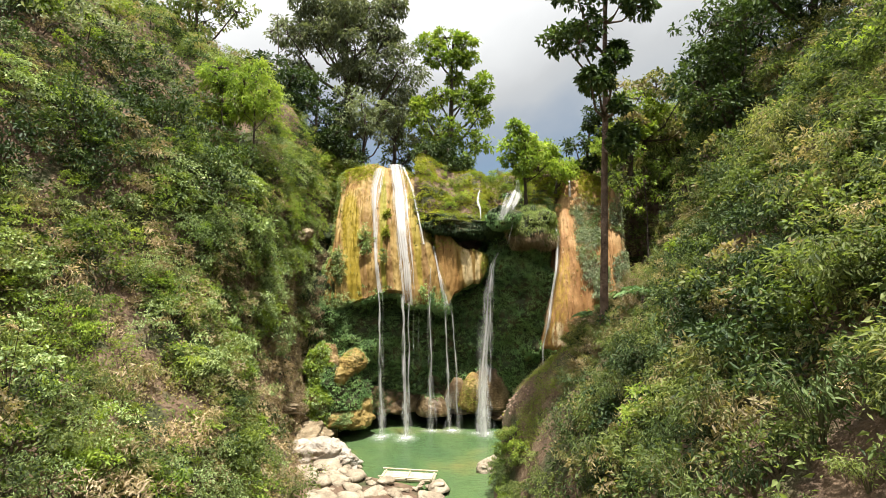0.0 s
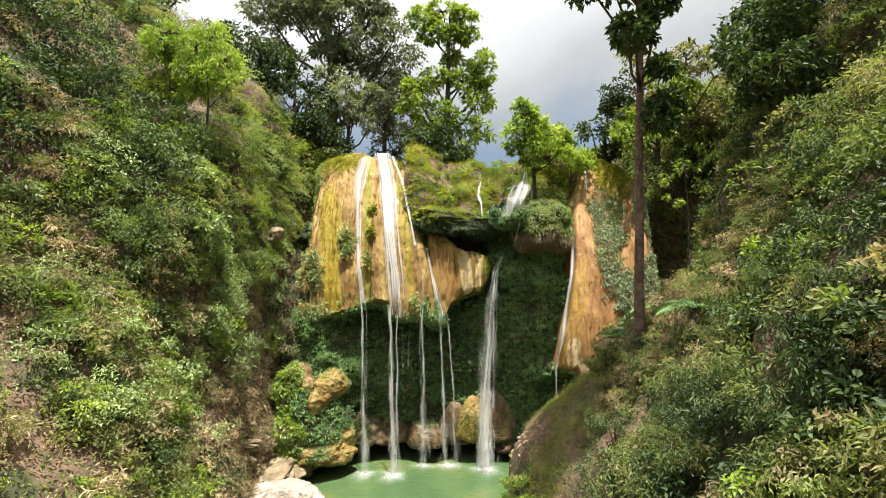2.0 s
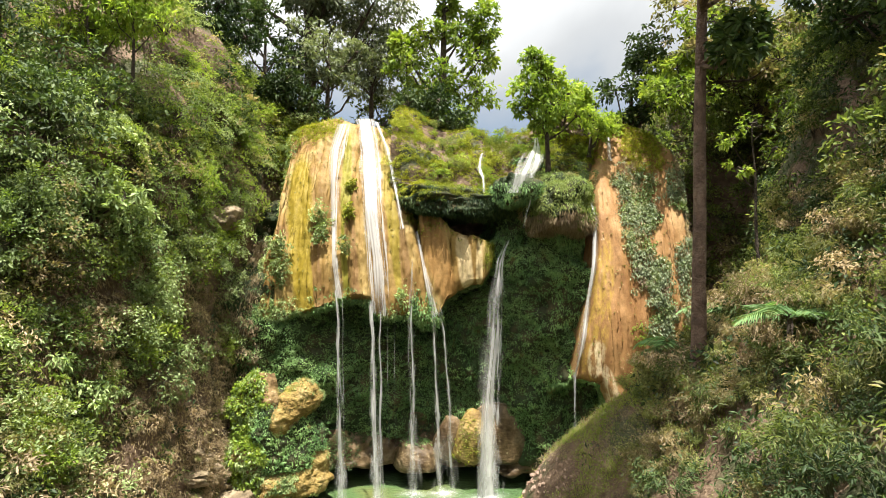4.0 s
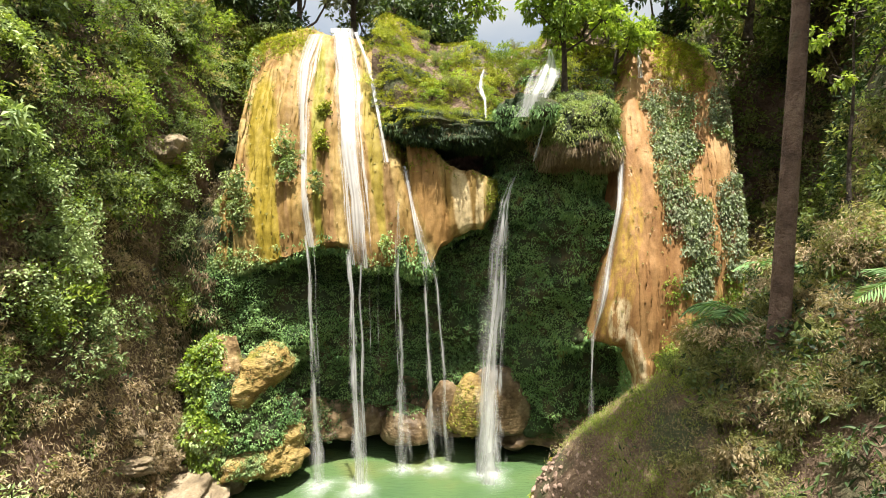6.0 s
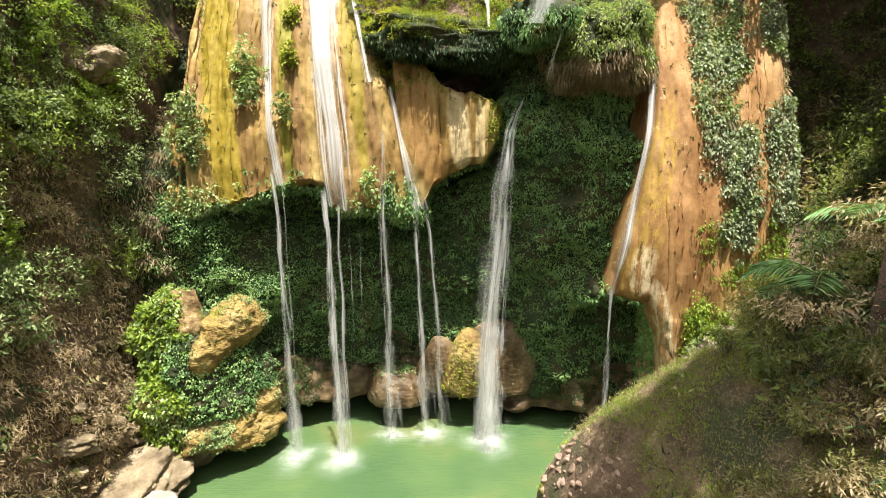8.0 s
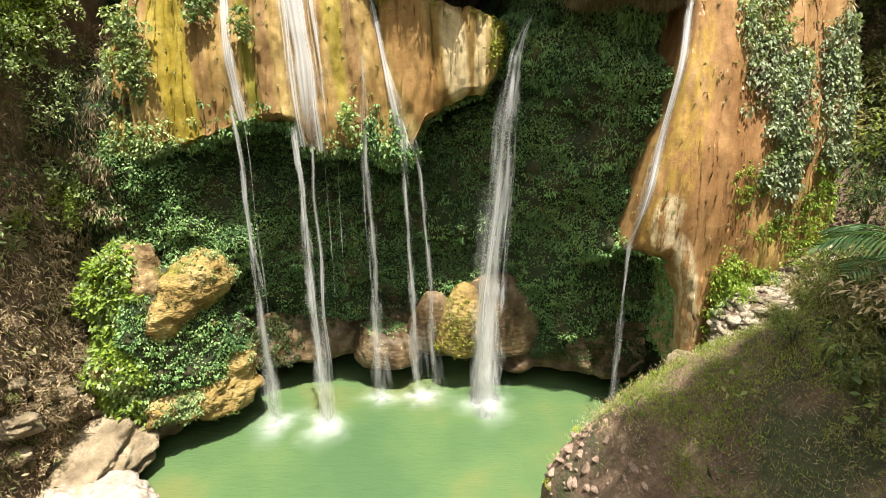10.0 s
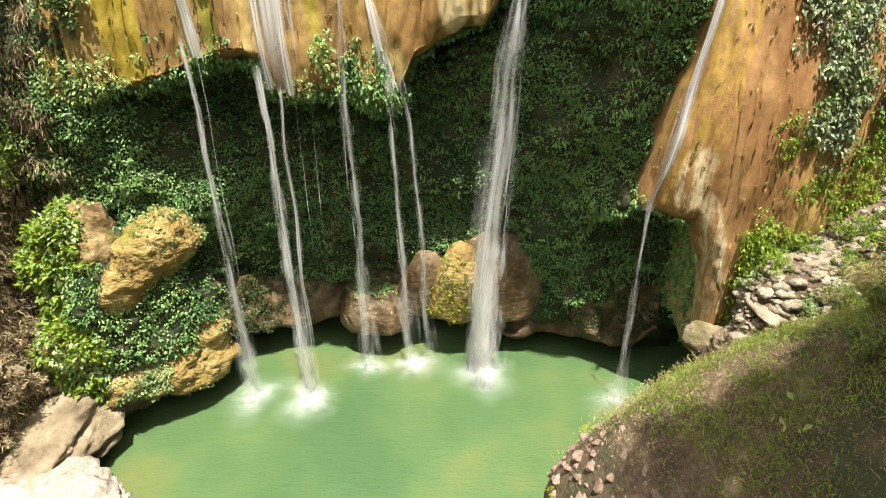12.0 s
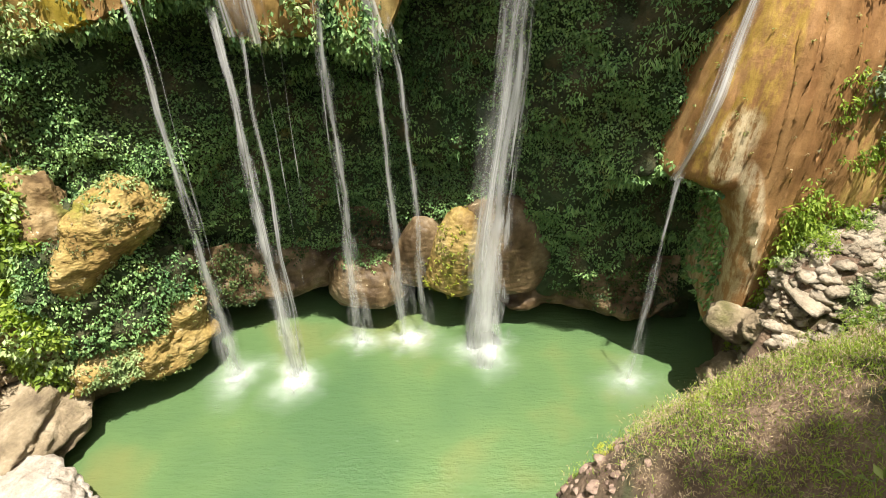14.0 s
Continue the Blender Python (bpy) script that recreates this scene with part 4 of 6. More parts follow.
ribbon("stream", on(dome_grid, (-5.4, -4.7, -4.0, -3.4, -3.2), (28.6, 25.5, 20, 16.0, 13.0), 0.17), (0.8, 0.9, 0.7, 0.5, 0.45), fall_full, "", (1, 1, 1), parent=f2)
ribbon("stream", on(dome_grid, (-5.0, -4.2, -3.5, -3.0, -2.8), (28.5, 25.5, 20, 16.0, 13.2)), (0.8, 0.9, 1.1, 0.9, 0.6), fall_veil, "", (0.6, 1, 1, 1, 0.2), parent=f2)
ribbon("stream", on(dome_grid, (-4.6, -3.5, -2.4, -2.0), (28.2, 25.6, 21.0, 19.2)), (0.6, 0.5, 0.35, 0.45), fall_full, "", (1, 1, 1), parent=f2)
drop(-4.1, 56.8, 13.7, -3.6, 56.0, (0.35, 0.5, 0.75, 1.2), fall_thin, (1, 1, 0.9, 0.75), f2)
drop(-4.0, 56.75, 13.7, -3.55, 55.9, (0.15, 0.2, 0.3, 0.5), fall_full, (1, 1, 0.9, 0.6), f2)
drop(-3.4, 56.8, 13.0, -3.3, 56.2, (0.2, 0.25, 0.4, 0.8), fall_full, (1, 0.9, 0.8, 0.6), f2)
drop(-2.9, 56.9, 13.1, -2.8, 56.6, (0.1, 0.14, 0.2), fall_veil, (1, 0.6, 0.1), f2)
drop(-2.4, 57.0, 13.0, -2.35, 56.9, (0.08, 0.12, 0.16), fall_veil, (1, 0.4, 0.0), f2)
f3 = fall("misty thin thread of water between the two curtains", (-1.1, 58, 0))
drop(-1.3, 57.7, 16.5, -1.15, 58.0, (0.25, 0.4, 0.6, 0.9), fall_thin, (0.9, 0.8, 0.7, 0.6), f3)
drop(-1.5, 57.9, 14.5, -1.3, 58.1, (0.4, 0.7, 0.9, 1.2), fall_veil, (0.6, 0.7, 0.6, 0.5), f3)
f4 = fall("white fall pouring off the smaller curtain in two strands", (1, 58.2, 0))
ribbon("stream", on(small_grid, (-1.0, -0.6, -0.1, 0.25), (19.0, 17.0, 14.5, 12.8)), (0.3, 0.4, 0.6, 0.6), fall_full, "", (1, 1, 1), parent=f4)
ribbon("stream", on(small_grid, (-0.4, 0.2, 0.6), (16.5, 14.3, 12.9)), (0.2, 0.4, 0.6), fall_thin, "", (1, 1, 1), parent=f4)
drop(0.2, 58.3, 13.0, 0.75, 58.2, (0.4, 0.4, 0.6, 0.9), fall_thin, (1, 0.95, 0.85, 0.7), f4)
drop(0.65, 58.4, 13.2, 1.75, 58.5, (0.3, 0.35, 0.45, 0.6), fall_thin, (0.9, 0.7, 0.6, 0.6), f4)
f5 = fall("full white fall plunging from a notch in the rock", (4.2, 57.6, 0))
ribbon("stream", [(5.9, 60.2, 18.4), (5.5, 59.3, 17.8), (5.15, 58.8, 16.8), (4.95, 58.5, 15.2), (4.8, 58.4, 13.4)], (0.3, 0.6, 0.9, 1.0, 1.1), fall_full, "", (1, 1, 1, 1, 1, 0.7, 0.0), 50, parent=f5)
ribbon("strand", [(4.9, 58.5, 16.0), (4.7, 58.4, 13.0), (4.3, 58.1, 8.0), (4.15, 57.8, 4.0), (4.05, 57.6, 0.02)], (0.9, 1.2, 1.4, 1.7, 2.0), fall_full, "", (0.0, 0.8, 0.9, 0.88, 0.85, 0.8, 0.8, 0.8), 110, parent=f5, wander=0.06)
ribbon("strand", [(4.7, 58.3, 15.0), (4.45, 58.2, 11.0), (4.1, 57.8, 6.0), (3.95, 57.5, 0.02)], (0.3, 0.4, 0.5, 0.9), fall_full, "", (0.0, 0.7, 0.9, 0.9, 0.9, 0.8), 110, parent=f5, wander=0.08)
ribbon("spray", [(5.3, 58.9, 16.4), (5.15, 58.6, 12.0), (4.8, 58.2, 6.0), (4.7, 58.0, 0.02)], (0.7, 1.2, 1.9, 2.4), fall_veil, "thin spray veil", (0.0, 0.7, 0.9, 1, 1, 0.9), 90, parent=f5)
ribbon("stream", [(8.0, 61.0, 26.2), (7.7, 59.4, 25.2), (7.1, 57.6, 24.0), (6.5, 56.7, 22.9), (6.2, 56.5, 21.6)], (0.5, 1.0, 1.9, 2.6, 2.8), fall_full, "", (1, 1, 1, 0.9, 0.4), 60, parent=f5)
ribbon("stream", [(7.0, 56.6, 23.0), (6.9, 56.4, 21.2), (6.5, 57.0, 19.2)], (0.3, 0.25, 0.2), fall_thin, "", (1, 0.9, 0.6), 40, parent=f5)
f6 = fall("small white trickle through grass on the middle ledge", (3.8, 60, 21))
ribbon("stream", [(4.1, 63.4, 25.4), (3.7, 61.4, 24.0), (3.9, 59.8, 22.9), (3.9, 58.9, 21.8)], (0.3, 0.6, 0.4, 0.2), fall_thin, "", (1, 1, 0.9, 0.5), 40, parent=f6)
f7 = fall("narrow white stream down the orange buttress's edge", (10, 55.7, 0))
ribbon("stream", on(orange_grid, (11.6, 11.7, 11.4, 10.85, 10.25, 9.95), (22.6, 20.0, 17.0, 14.0, 10.5, 9.0), 0.3), (0.4, 0.5, 0.5, 0.5, 0.65, 0.5), fall_full, "", (0.8, 0.9, 1, 1, 1), parent=f7)
ribbon("stream", on(orange_grid, (11.6, 11.7, 11.4, 10.85, 10.25, 9.95), (22.6, 20.0, 17.0, 14.0, 10.5, 9.0), 0.36), (0.25, 0.3, 0.3, 0.3, 0.4, 0.35), fall_full, "", (0.8, 0.9, 1, 1, 1), parent=f7)
drop(9.95, 55.9, 9.0, 9.95, 55.7, (0.25, 0.3, 0.45, 0.7), fall_thin, (0.9, 0.7, 0.6, 0.5), f7)
f8 = fall("short white trickle at the orange buttress's top", (13.5, 60, 24))
ribbon("stream", on(orange_grid, (13.9, 13.6, 13.5), (27.3, 26.0, 24.4)), (0.4, 0.5, 0.5), fall_full, "", (1, 1, 0.8), 30, parent=f8)


def mist(parent, x, y, height, w0, w1, strength):
    ribbon("spray", [(x, y - 0.25, height), (x, y - 0.3, height * 0.5), (x, y - 0.35, 0.03)], (w0, (w0 + w1) / 2, w1), fall_mist, "soft white spray", (0.0, strength * 0.6, strength, strength * 0.9), 40, 9, 0.25, parent)


mist(f1, -5.95, 56.1, 5.0, 0.7, 1.8, 0.45)
mist(f2, -3.55, 55.9, 6.0, 0.9, 2.0, 0.6)
mist(f3, -1.2, 58.0, 6.0, 0.9, 1.8, 0.5)
mist(f4, 0.8, 58.1, 5.0, 0.9, 2.0, 0.55)
mist(f4, 1.75, 58.4, 3.0, 0.6, 1.2, 0.4)
mist(f5, 4.3, 57.6, 13.0, 1.8, 3.2, 0.75)
mist(f5, 4.2, 57.4, 7.0, 1.4, 2.6, 0.7)
mist(f7, 9.95, 55.6, 4.0, 0.6, 1.4, 0.4)


def foam_patch(x, y, r, seed, dense):
    """Churned white water where a fall lands: a low ragged mound, fading outwards."""
    n, m = 14, 40
    rr, aa = np.meshgrid(np.linspace(0.02, 1, n), np.linspace(0, 2 * math.pi, m), indexing="ij")
    edge = 1 + 0.35 * fbm(np.cos(aa) * 1.2 + seed, np.sin(aa) * 1.2, 0 * aa, 0.8, 3)
    px, py = np.cos(aa) * rr * r * edge, np.sin(aa) * rr * r * edge
    pz = 0.05 + (0.08 + 0.10 * np.abs(fbm(px + seed, py, 0 * px, 0.35, 3))) * (1 - rr) ** 1.2
    me = grid_mesh("foam", np.stack([x + px, y + py, pz], -1), foam_mat)
    at = me.attributes.new("flow", "FLOAT_VECTOR", "POINT")
    fl = np.stack([1 - rr, rr * 0, 0 * rr + dense], -1)
    at.data.foreach_set("vector", fl.astype(np.float32).ravel())
    return thing("foam", me, "white churned foam where falling water meets the pool", "foam", "foam patches")


def make_foam_mat():
    mat, nt, out = base_mat("foam")
    at = nt.nodes.new("ShaderNodeAttribute")
    at.attribute_name = "flow"
    sep = nt.nodes.new("ShaderNodeSeparateXYZ")
    nt.links.new(at.outputs["Vector"], sep.inputs[0])
    st = ramp(nt, tex(nt, coords(nt), 2.4, 6.0, 0.7), (0.32, (0.45, 0.45, 0.45)), (0.62, (1, 1, 1)))
    soft = ramp(nt, sep.outputs["X"], (0.0, (0, 0, 0)), (0.35, (0.10, 0.10, 0.10)), (0.62, (0.38, 0.38, 0.38)), (0.88, (1, 1, 1)))
    alpha = mixc(nt, 1.0, st, soft, "MULTIPLY")
    mul = nt.nodes.new("ShaderNodeMath")
    mul.operation = "MULTIPLY"
    nt.links.new(alpha, mul.inputs[0])
    nt.links.new(sep.outputs["Z"], mul.inputs[1])
    df = node(nt, "ShaderNodeBsdfPrincipled", Roughness=0.7)
    df.inputs["Base Color"].default_value = (0.72, 0.77, 0.70, 1)
    tp = nt.nodes.new("ShaderNodeBsdfTransparent")
    mx = nt.nodes.new("ShaderNodeMixShader")
    nt.links.new(mul.outputs[0], mx.inputs[0])
    nt.links.new(tp.outputs[0], mx.inputs[1])
    nt.links.new(df.outputs[0], mx.inputs[2])
    nt.links.new(mx.outputs[0], out.inputs["Surface"])
    return mat


foam_mat = make_foam_mat()
for k, (fx, fy, fr, fd) in enumerate(((-5.95, 56.0, 1.9, 0.5), (-3.5, 55.9, 2.0, 0.7), (-1.1, 58.0, 1.6, 0.5), (1.0, 58.2, 1.8, 0.6), (4.2, 57.4, 2.0, 0.75), (10.0, 55.7, 1.9, 0.3))):
    foam_patch(fx, fy, fr * 0.85, 3.3 * k, fd)


# ---- plants ----
def stuff(name, arrays, mat, label, category="foliage"):
    return thing(name, raw_mesh(name, *arrays, mat), label, category, kind="stuff")


def region(fn):
    return lambda x, y, z: fn(x, y, z) * smooth(6, 16, y) * smooth(110, 85, y) * smooth(60, 45, np.abs(x)) * (z > 0.6)


def patchy(x, y, z, size, cut, seed=0.0):
    return smooth(cut - 0.15, cut + 0.15, fbm(x + seed, y, z, size, 3))


left_zone = region(lambda x, y, z: smooth(-8, -10, x))
right_zone = region(lambda x, y, z: smooth(5.5, 7.5, x))
top_zone = region(lambda x, y, z: smooth(67, 69.5, y) * (z > 24))

# the earth face close to the falls is mostly bare
bare_left = lambda x, y, z: 1 - 0.9 * smooth(42, 46, y) * smooth(24, 18, z) * smooth(-20, -17, x)


def hillside(name, zone, mat, label, sites, per, radius, length, width, **kw):
    p, nn = sample(ground_grid, sites, zone, True)
    nn = np.where(nn[:, 2:3] < -0.3, -nn, nn)
    rad = radius * (0.5 + rng.random(sites))
    stuff(name, leaf_cloud(p + nn * 0.25, nn, per, rad, length, width, **kw), mat, label)


brushy = lambda x, y, z: smooth(9.0, 10.2, x - 0.35 * np.maximum(y - 41, -1.0)) * smooth(47, 45, y)
off_bank = lambda x, y, z: (1 - smooth(44, 46, y) * smooth(15, 14, x)) * (1 - (0.98 - 0.6 * brushy(x, y, z)) * smooth(34.5, 37.5, y) * np.maximum(smooth(16, 14, x), 1.02 * smooth(47.5, 49.5, y) * smooth(19.5, 18, x)))
trail = lambda x, y, z: smooth(0.12, 0.35, np.abs(x + 18.9 - 0.21 * (y - 28)) + 3 * smooth(30, 24, y) + 3 * smooth(41, 46, y))
seen = lambda x, y, z: smooth(-38, -33, x) * smooth(30, 26, x) * smooth(10, 18, y + 0.5 * np.abs(x)) * smooth(76, 68, y)
hillside("undergrowth", lambda x, y, z: seen(x, y, z) * trail(x, y, z) * left_zone(x, y, z) * bare_left(x, y, z) * (1 - 0.75 * smooth(19, 24, z) * smooth(52, 48, y)) * (0.25 + patchy(x, y, z, 9, 0.0)), leaf_green, "dense green undergrowth covering the gorge slope", 2300, 16, 0.8, 0.24, 0.45)
hillside("undergrowth", lambda x, y, z: seen(x, y, z) * trail(x, y, z) * left_zone(x, y, z) * bare_left(x, y, z) * (1 - 0.75 * smooth(19, 24, z) * smooth(52, 48, y)) * (0.1 + patchy(x, y, z, 7, 0.15, 50)), leaf_green, "green scrub across the slope", 1700, 16, 0.8, 0.2, 0.4)
hillside("undergrowth", lambda x, y, z: seen(x, y, z) * right_zone(x, y, z) * smooth(62, 55, y) * off_bank(x, y, z), leaf_dark, "dark bamboo-leaved scrub covering the opposite gorge slope", 1800, 16, 0.75, 0.26, 0.28, droop=0.7)
hillside("undergrowth", lambda x, y, z: seen(x, y, z) * right_zone(x, y, z) * (0.15 + patchy(x, y, z, 8, 0.0, 20)) * off_bank(x, y, z), leaf_green, "green leafy undergrowth on the gorge slope", 1200, 16, 0.8, 0.24, 0.42)
hillside("undergrowth", lambda x, y, z: top_zone(x, y, z) * seen(x, y * 0.85, z), leaf_green, "green scrub on the plateau above the falls", 1600, 14, 0.8, 0.36, 0.4)
hillside("undergrowth", lambda x, y, z: top_zone(x, y, z) * smooth(16, 12, np.abs(x)) * smooth(74, 68, y), leaf_moss, "yellow-green grass and moss on the brink", 1200, 20, 0.5, 0.34, 0.2, up=0.9)
# dark leaf colour stands in for shade in the gaps between shrubs
hillside("undergrowth", lambda x, y, z: seen(x, y, z) * (left_zone(x, y, z) * bare_left(x, y, z) * trail(x, y, z) + right_zone(x, y, z) * off_bank(x, y, z)) * smooth(60, 50, y) * np.maximum(patchy(x, y, z, 6, 0.15, 90), smooth(-10, -12, x) * smooth(19, 24, z) * smooth(52, 48, y)), leaf_dark, "broadleaf undergrowth on the slopes, leaves coloured dark like shaded gaps", 2100, 20, 0.8, 0.25, 0.5)

hillside("undergrowth", region(lambda x, y, z: smooth(18.5, 20, x) * smooth(33, 30, x) * smooth(53, 55, y) * smooth(72, 70, y) * smooth(11, 14, z)), leaf_green, "shaded undergrowth behind the buttress", 1300, 20, 0.9, 0.3, 0.45)

# dry and green grass on the rounded bank beside the pool, thin along its crumbling rim
rim_at = lambda y: np.interp(y, (41, 43, 47.5, 50, 52, 54), (6.9, 6.5, 5.4, 7.4, 10.6, 13.2))
rim = lambda x, y, z: smooth(0.9, 0.3, np.abs(x - rim_at(y) - 0.2)) * smooth(42, 44, y) * smooth(54, 53, y) * smooth(1.0, 2.0, z)
bank = region(lambda x, y, z: (1 - 0.9 * rim(x, y, z)) * smooth(38, 41, y) * smooth(52.5, 51, y) * smooth(5.5, 6.5, x) * smooth(16.5, 14.5, x))
p, nn = sample(ground_grid, 7000, bank, True)
stuff("dry_grass", blades(p, nn, 11, 0.19, 0.10, 0.016, 0.9), leaf_dry, "matted dry brown grass over the bank", "grass")
p, nn = sample(ground_grid, 6600, lambda x, y, z: bank(x, y, z) * (0.12 + patchy(x, y, z, 1.6, 0.0)), True)
stuff("grass", blades(p, nn, 11, 0.15, 0.12, 0.02, 0.7), leaf_bright, "short green grass in patches on the bank", "grass")
p, nn = sample(ground_grid, 3400, region(lambda x, y, z: smooth(-9, -11, x) * smooth(40, 43, y) * smooth(58, 55, y) * smooth(24, 14, z)), True)
stuff("dry_grass", leaf_cloud(p, nn, 8, 0.45, 0.22, 0.18, droop=0.9), leaf_dry, "brown dead grass and litter on the steep earth bank", "grass")

# small-leaved plants over the hollow wall
p, nn = sample(wall_grid, 19000, lambda x, y, z: (1 - smooth(14, 15, z) * smooth(4.5, 3.5, x)) * (z > 2.2) * (0.25 + 0.75 * smooth(1.5, 4.5, z)) * (0.3 + 0.7 * patchy(x, y, z, 2.2, -0.1, 61)) * smooth(-13.8, -12, x))
nn = np.where(nn[:, 1:2] > 0, -nn, nn)
stuff("wall_plants", leaf_cloud(p, nn, 9, 0.26, 0.11, 0.7, droop=0.45, up=-0.1), leaf_fern, "small-leaved dark green creepers carpeting the wall")
p, nn = sample(wall_grid, 1300, lambda x, y, z: (z > 4) * (1 - smooth(14, 15, z) * smooth(4.5, 3.5, x)) * patchy(x, y, z, 2.5, 0.15, 11) * (0.35 + smooth(3, 6, x)))
nn = np.where(nn[:, 1:2] > 0, -nn, nn)
stuff("fern", leaf_cloud(p, nn, 16, 0.36, 0.22, 0.26, droop=1.2, up=-0.3), leaf_fern, "hanging ferns on the shaded wall")

p, nn = sample(gully_grid, 4200, lambda x, y, z: 0.1 + patchy(x, y, z, 2.0, -0.1, 44))
nn = np.where(nn[:, 2:3] < 0, -nn, nn)
stuff("gully_grass", leaf_cloud(p, nn, 12, 0.24, 0.13, 0.4, droop=0.1, up=0.9), leaf_moss, "yellow-green grass on the gully slope", "grass")
p, nn = sample(band_grid, 1500, lambda x, y, z: np.maximum(smooth(2.6, 3.4, z), 0.9 * smooth(1.4, 1.9, z) * np.maximum(smooth(6.3, 7.3, x), smooth(-5.0, -6.0, x))))
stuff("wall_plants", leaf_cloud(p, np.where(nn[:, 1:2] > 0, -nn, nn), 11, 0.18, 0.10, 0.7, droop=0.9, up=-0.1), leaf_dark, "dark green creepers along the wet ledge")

p, nn = sample(wall_grid, 220, lambda x, y, z: (z > 5) * (1 - smooth(14, 15, z) * smooth(4.5, 3.5, x)) * (0.25 + smooth(3, 6, x)) * (x < 12))
nn = np.where(nn[:, 1:2] > 0, -nn, nn)
stuff("wall_plants", leaf_cloud(p, nn, 24, 0.32, 0.12, 0.5, droop=0.9, up=-0.1), leaf_fern, "leafy green tufts hanging from the wall")

p, nn = sample(wall_grid, 900, lambda x, y, z: smooth(-11.8, -12.6, x) * (z > 2) * smooth(20, 17, z) * (0.2 + patchy(x, y, z, 2.0, 0.0, 7)))
nn = np.where(nn[:, 1:2] > 0, -nn, nn)
stuff("dead_creeper", leaf_cloud(p, nn, 14, 0.4, 0.26, 0.16, droop=1.3, up=-0.2), leaf_dry, "brown dead creepers hanging on the earth face")


# ---- shrubs: a few built, many placed ----
def shrub_mesh(name, mat, radius, height, clumps, per, length, width, droop=0.3, up=0.5, seed_out=0.6, flat=0.75, puff=0.34):
    a = rng.random(clumps) * 2 * math.pi
    r = np.sqrt(rng.random(clumps)) * radius * 0.8
    hz = height * (0.25 + 0.75 * rng.random(clumps)) * (1.05 - 0.6 * (r / radius) ** 2)
    c = np.stack([np.cos(a) * r, np.sin(a) * r, hz], 1)
    nn = unit(c * np.array([0.6, 0.6, 0.5]))
    leaves_v, leaves_f = leaf_cloud(c, nn, per, radius * puff * (0.7 + 0.6 * rng.random(clumps)), length, width, seed_out, droop, flat, up, 0.35)
    stems = [tube_arrays([(0, 0, -0.4), (p[0] * 0.35, p[1] * 0.35, p[2] * 0.5), tuple(p)], (0.035, 0.025, 0.008), 3) for p in c[: max(4, clumps // 4)]]
    return raw_mesh("foliage", leaves_v, leaves_f, mat), raw_mesh("stem", *join_arrays(*stems), bark)


def bamboo_mesh(mat, canes, height, reach, tufts, per, length, width):
    """A clump of canes arching over, with drooping tufts of narrow leaves along their outer halves."""
    stems, sites, ways = [], [], []
    for k in range(canes):
        a = rng.random() * 2 * math.pi
        out = reach * (0.4 + 0.6 * rng.random())
        h = height * (0.6 + 0.4 * rng.random())
        ts = np.linspace(0, 1, 5)
        line_ = np.stack([math.cos(a) * out * ts ** 1.7, math.sin(a) * out * ts ** 1.7, -0.3 + (h + 0.3) * np.sin(1.9 * ts) / math.sin(1.9 * 0.83)], 1)
        stems.append(tube_arrays(line_, 0.018 * (1 - 0.8 * ts), 3))
        q = 0.35 + 0.65 * rng.random(tufts)
        sites.append(np.stack([np.interp(q, ts, line_[:, j]) for j in range(3)], 1))
        ways.append(np.tile([[math.cos(a), math.sin(a), 0.2]], (tufts, 1)))
    c, w = np.concatenate(sites), np.concatenate(ways)
    n = len(c) * per
    base = np.repeat(c, per, 0) + rng.normal(size=(n, 3)) * 0.12
    way = unit(np.repeat(w, per, 0) * 0.5 + rng.normal(size=(n, 3)) * 0.6 + np.array([0, 0, -0.45]))
    ln = length * (0.6 + 0.8 * rng.random(n))
    return raw_mesh("foliage", *leaf_arrays(base, way, ln, ln * width), mat), raw_mesh("stem", *join_arrays(*stems), cane_mat)


def scatter(meshes, name, label, category, group, count, zone, size=(0.7, 1.5), grid=None, sink=0.1, lean=0.35):
    g = ground_grid if grid is None else grid
    p, nn = sample(g, count, zone, grid is None)
    nn = np.where(nn[:, 2:3] < -0.3, -nn, nn)
    for k in range(count):
        up = Vector(unit(nn[k] * lean + np.array([0, 0, 1.0])))
        s = size[0] + (size[1] - size[0]) * rng.random() ** 1.5
        m = Matrix.Translation(Vector(p[k]) - up * sink) @ up.to_track_quat("Z", "Y").to_matrix().to_4x4() @ pose(0, 0, 0, 0, 0, rng.random() * 360) @ Matrix.Diagonal((s, s, s * (0.85 + 0.3 * rng.random()), 1))
        root = tagged(new(name), label, category, group)
        root.matrix_world = m
        leafy, woody = meshes[int(rng.integers(len(meshes)))]
        part("foliage", leafy, root)
        part("stem", woody, root)


broad = [shrub_mesh("broadleaf_shrub", leaf_green, 1.5, 1.9, 20, 33, 0.19, 0.48) for k in range(4)]
broad += [shrub_mesh("broadleaf_shrub", leaf_dark, 1.4, 1.8, 18, 32, 0.19, 0.48) for k in range(2)]
bright = [shrub_mesh("bright_shrub", leaf_bright, 1.3, 1.6, 18, 32, 0.19, 0.44) for k in range(3)]
cane = [bamboo_mesh(m, 15, 2.0, 1.8, 9, 5, 0.18, 0.27) for m in (leaf_olive, leaf_green, leaf_dark, leaf_dark, leaf_green)]
layered = [shrub_mesh("layered_shrub", m, 1.7, 2.7, 20, 32, 0.165, 0.42, 0.25, 0.2, 0.6, 0.3, 0.42) for m in (leaf_ivy, leaf_bright, leaf_ivy, leaf_green, leaf_bright)]
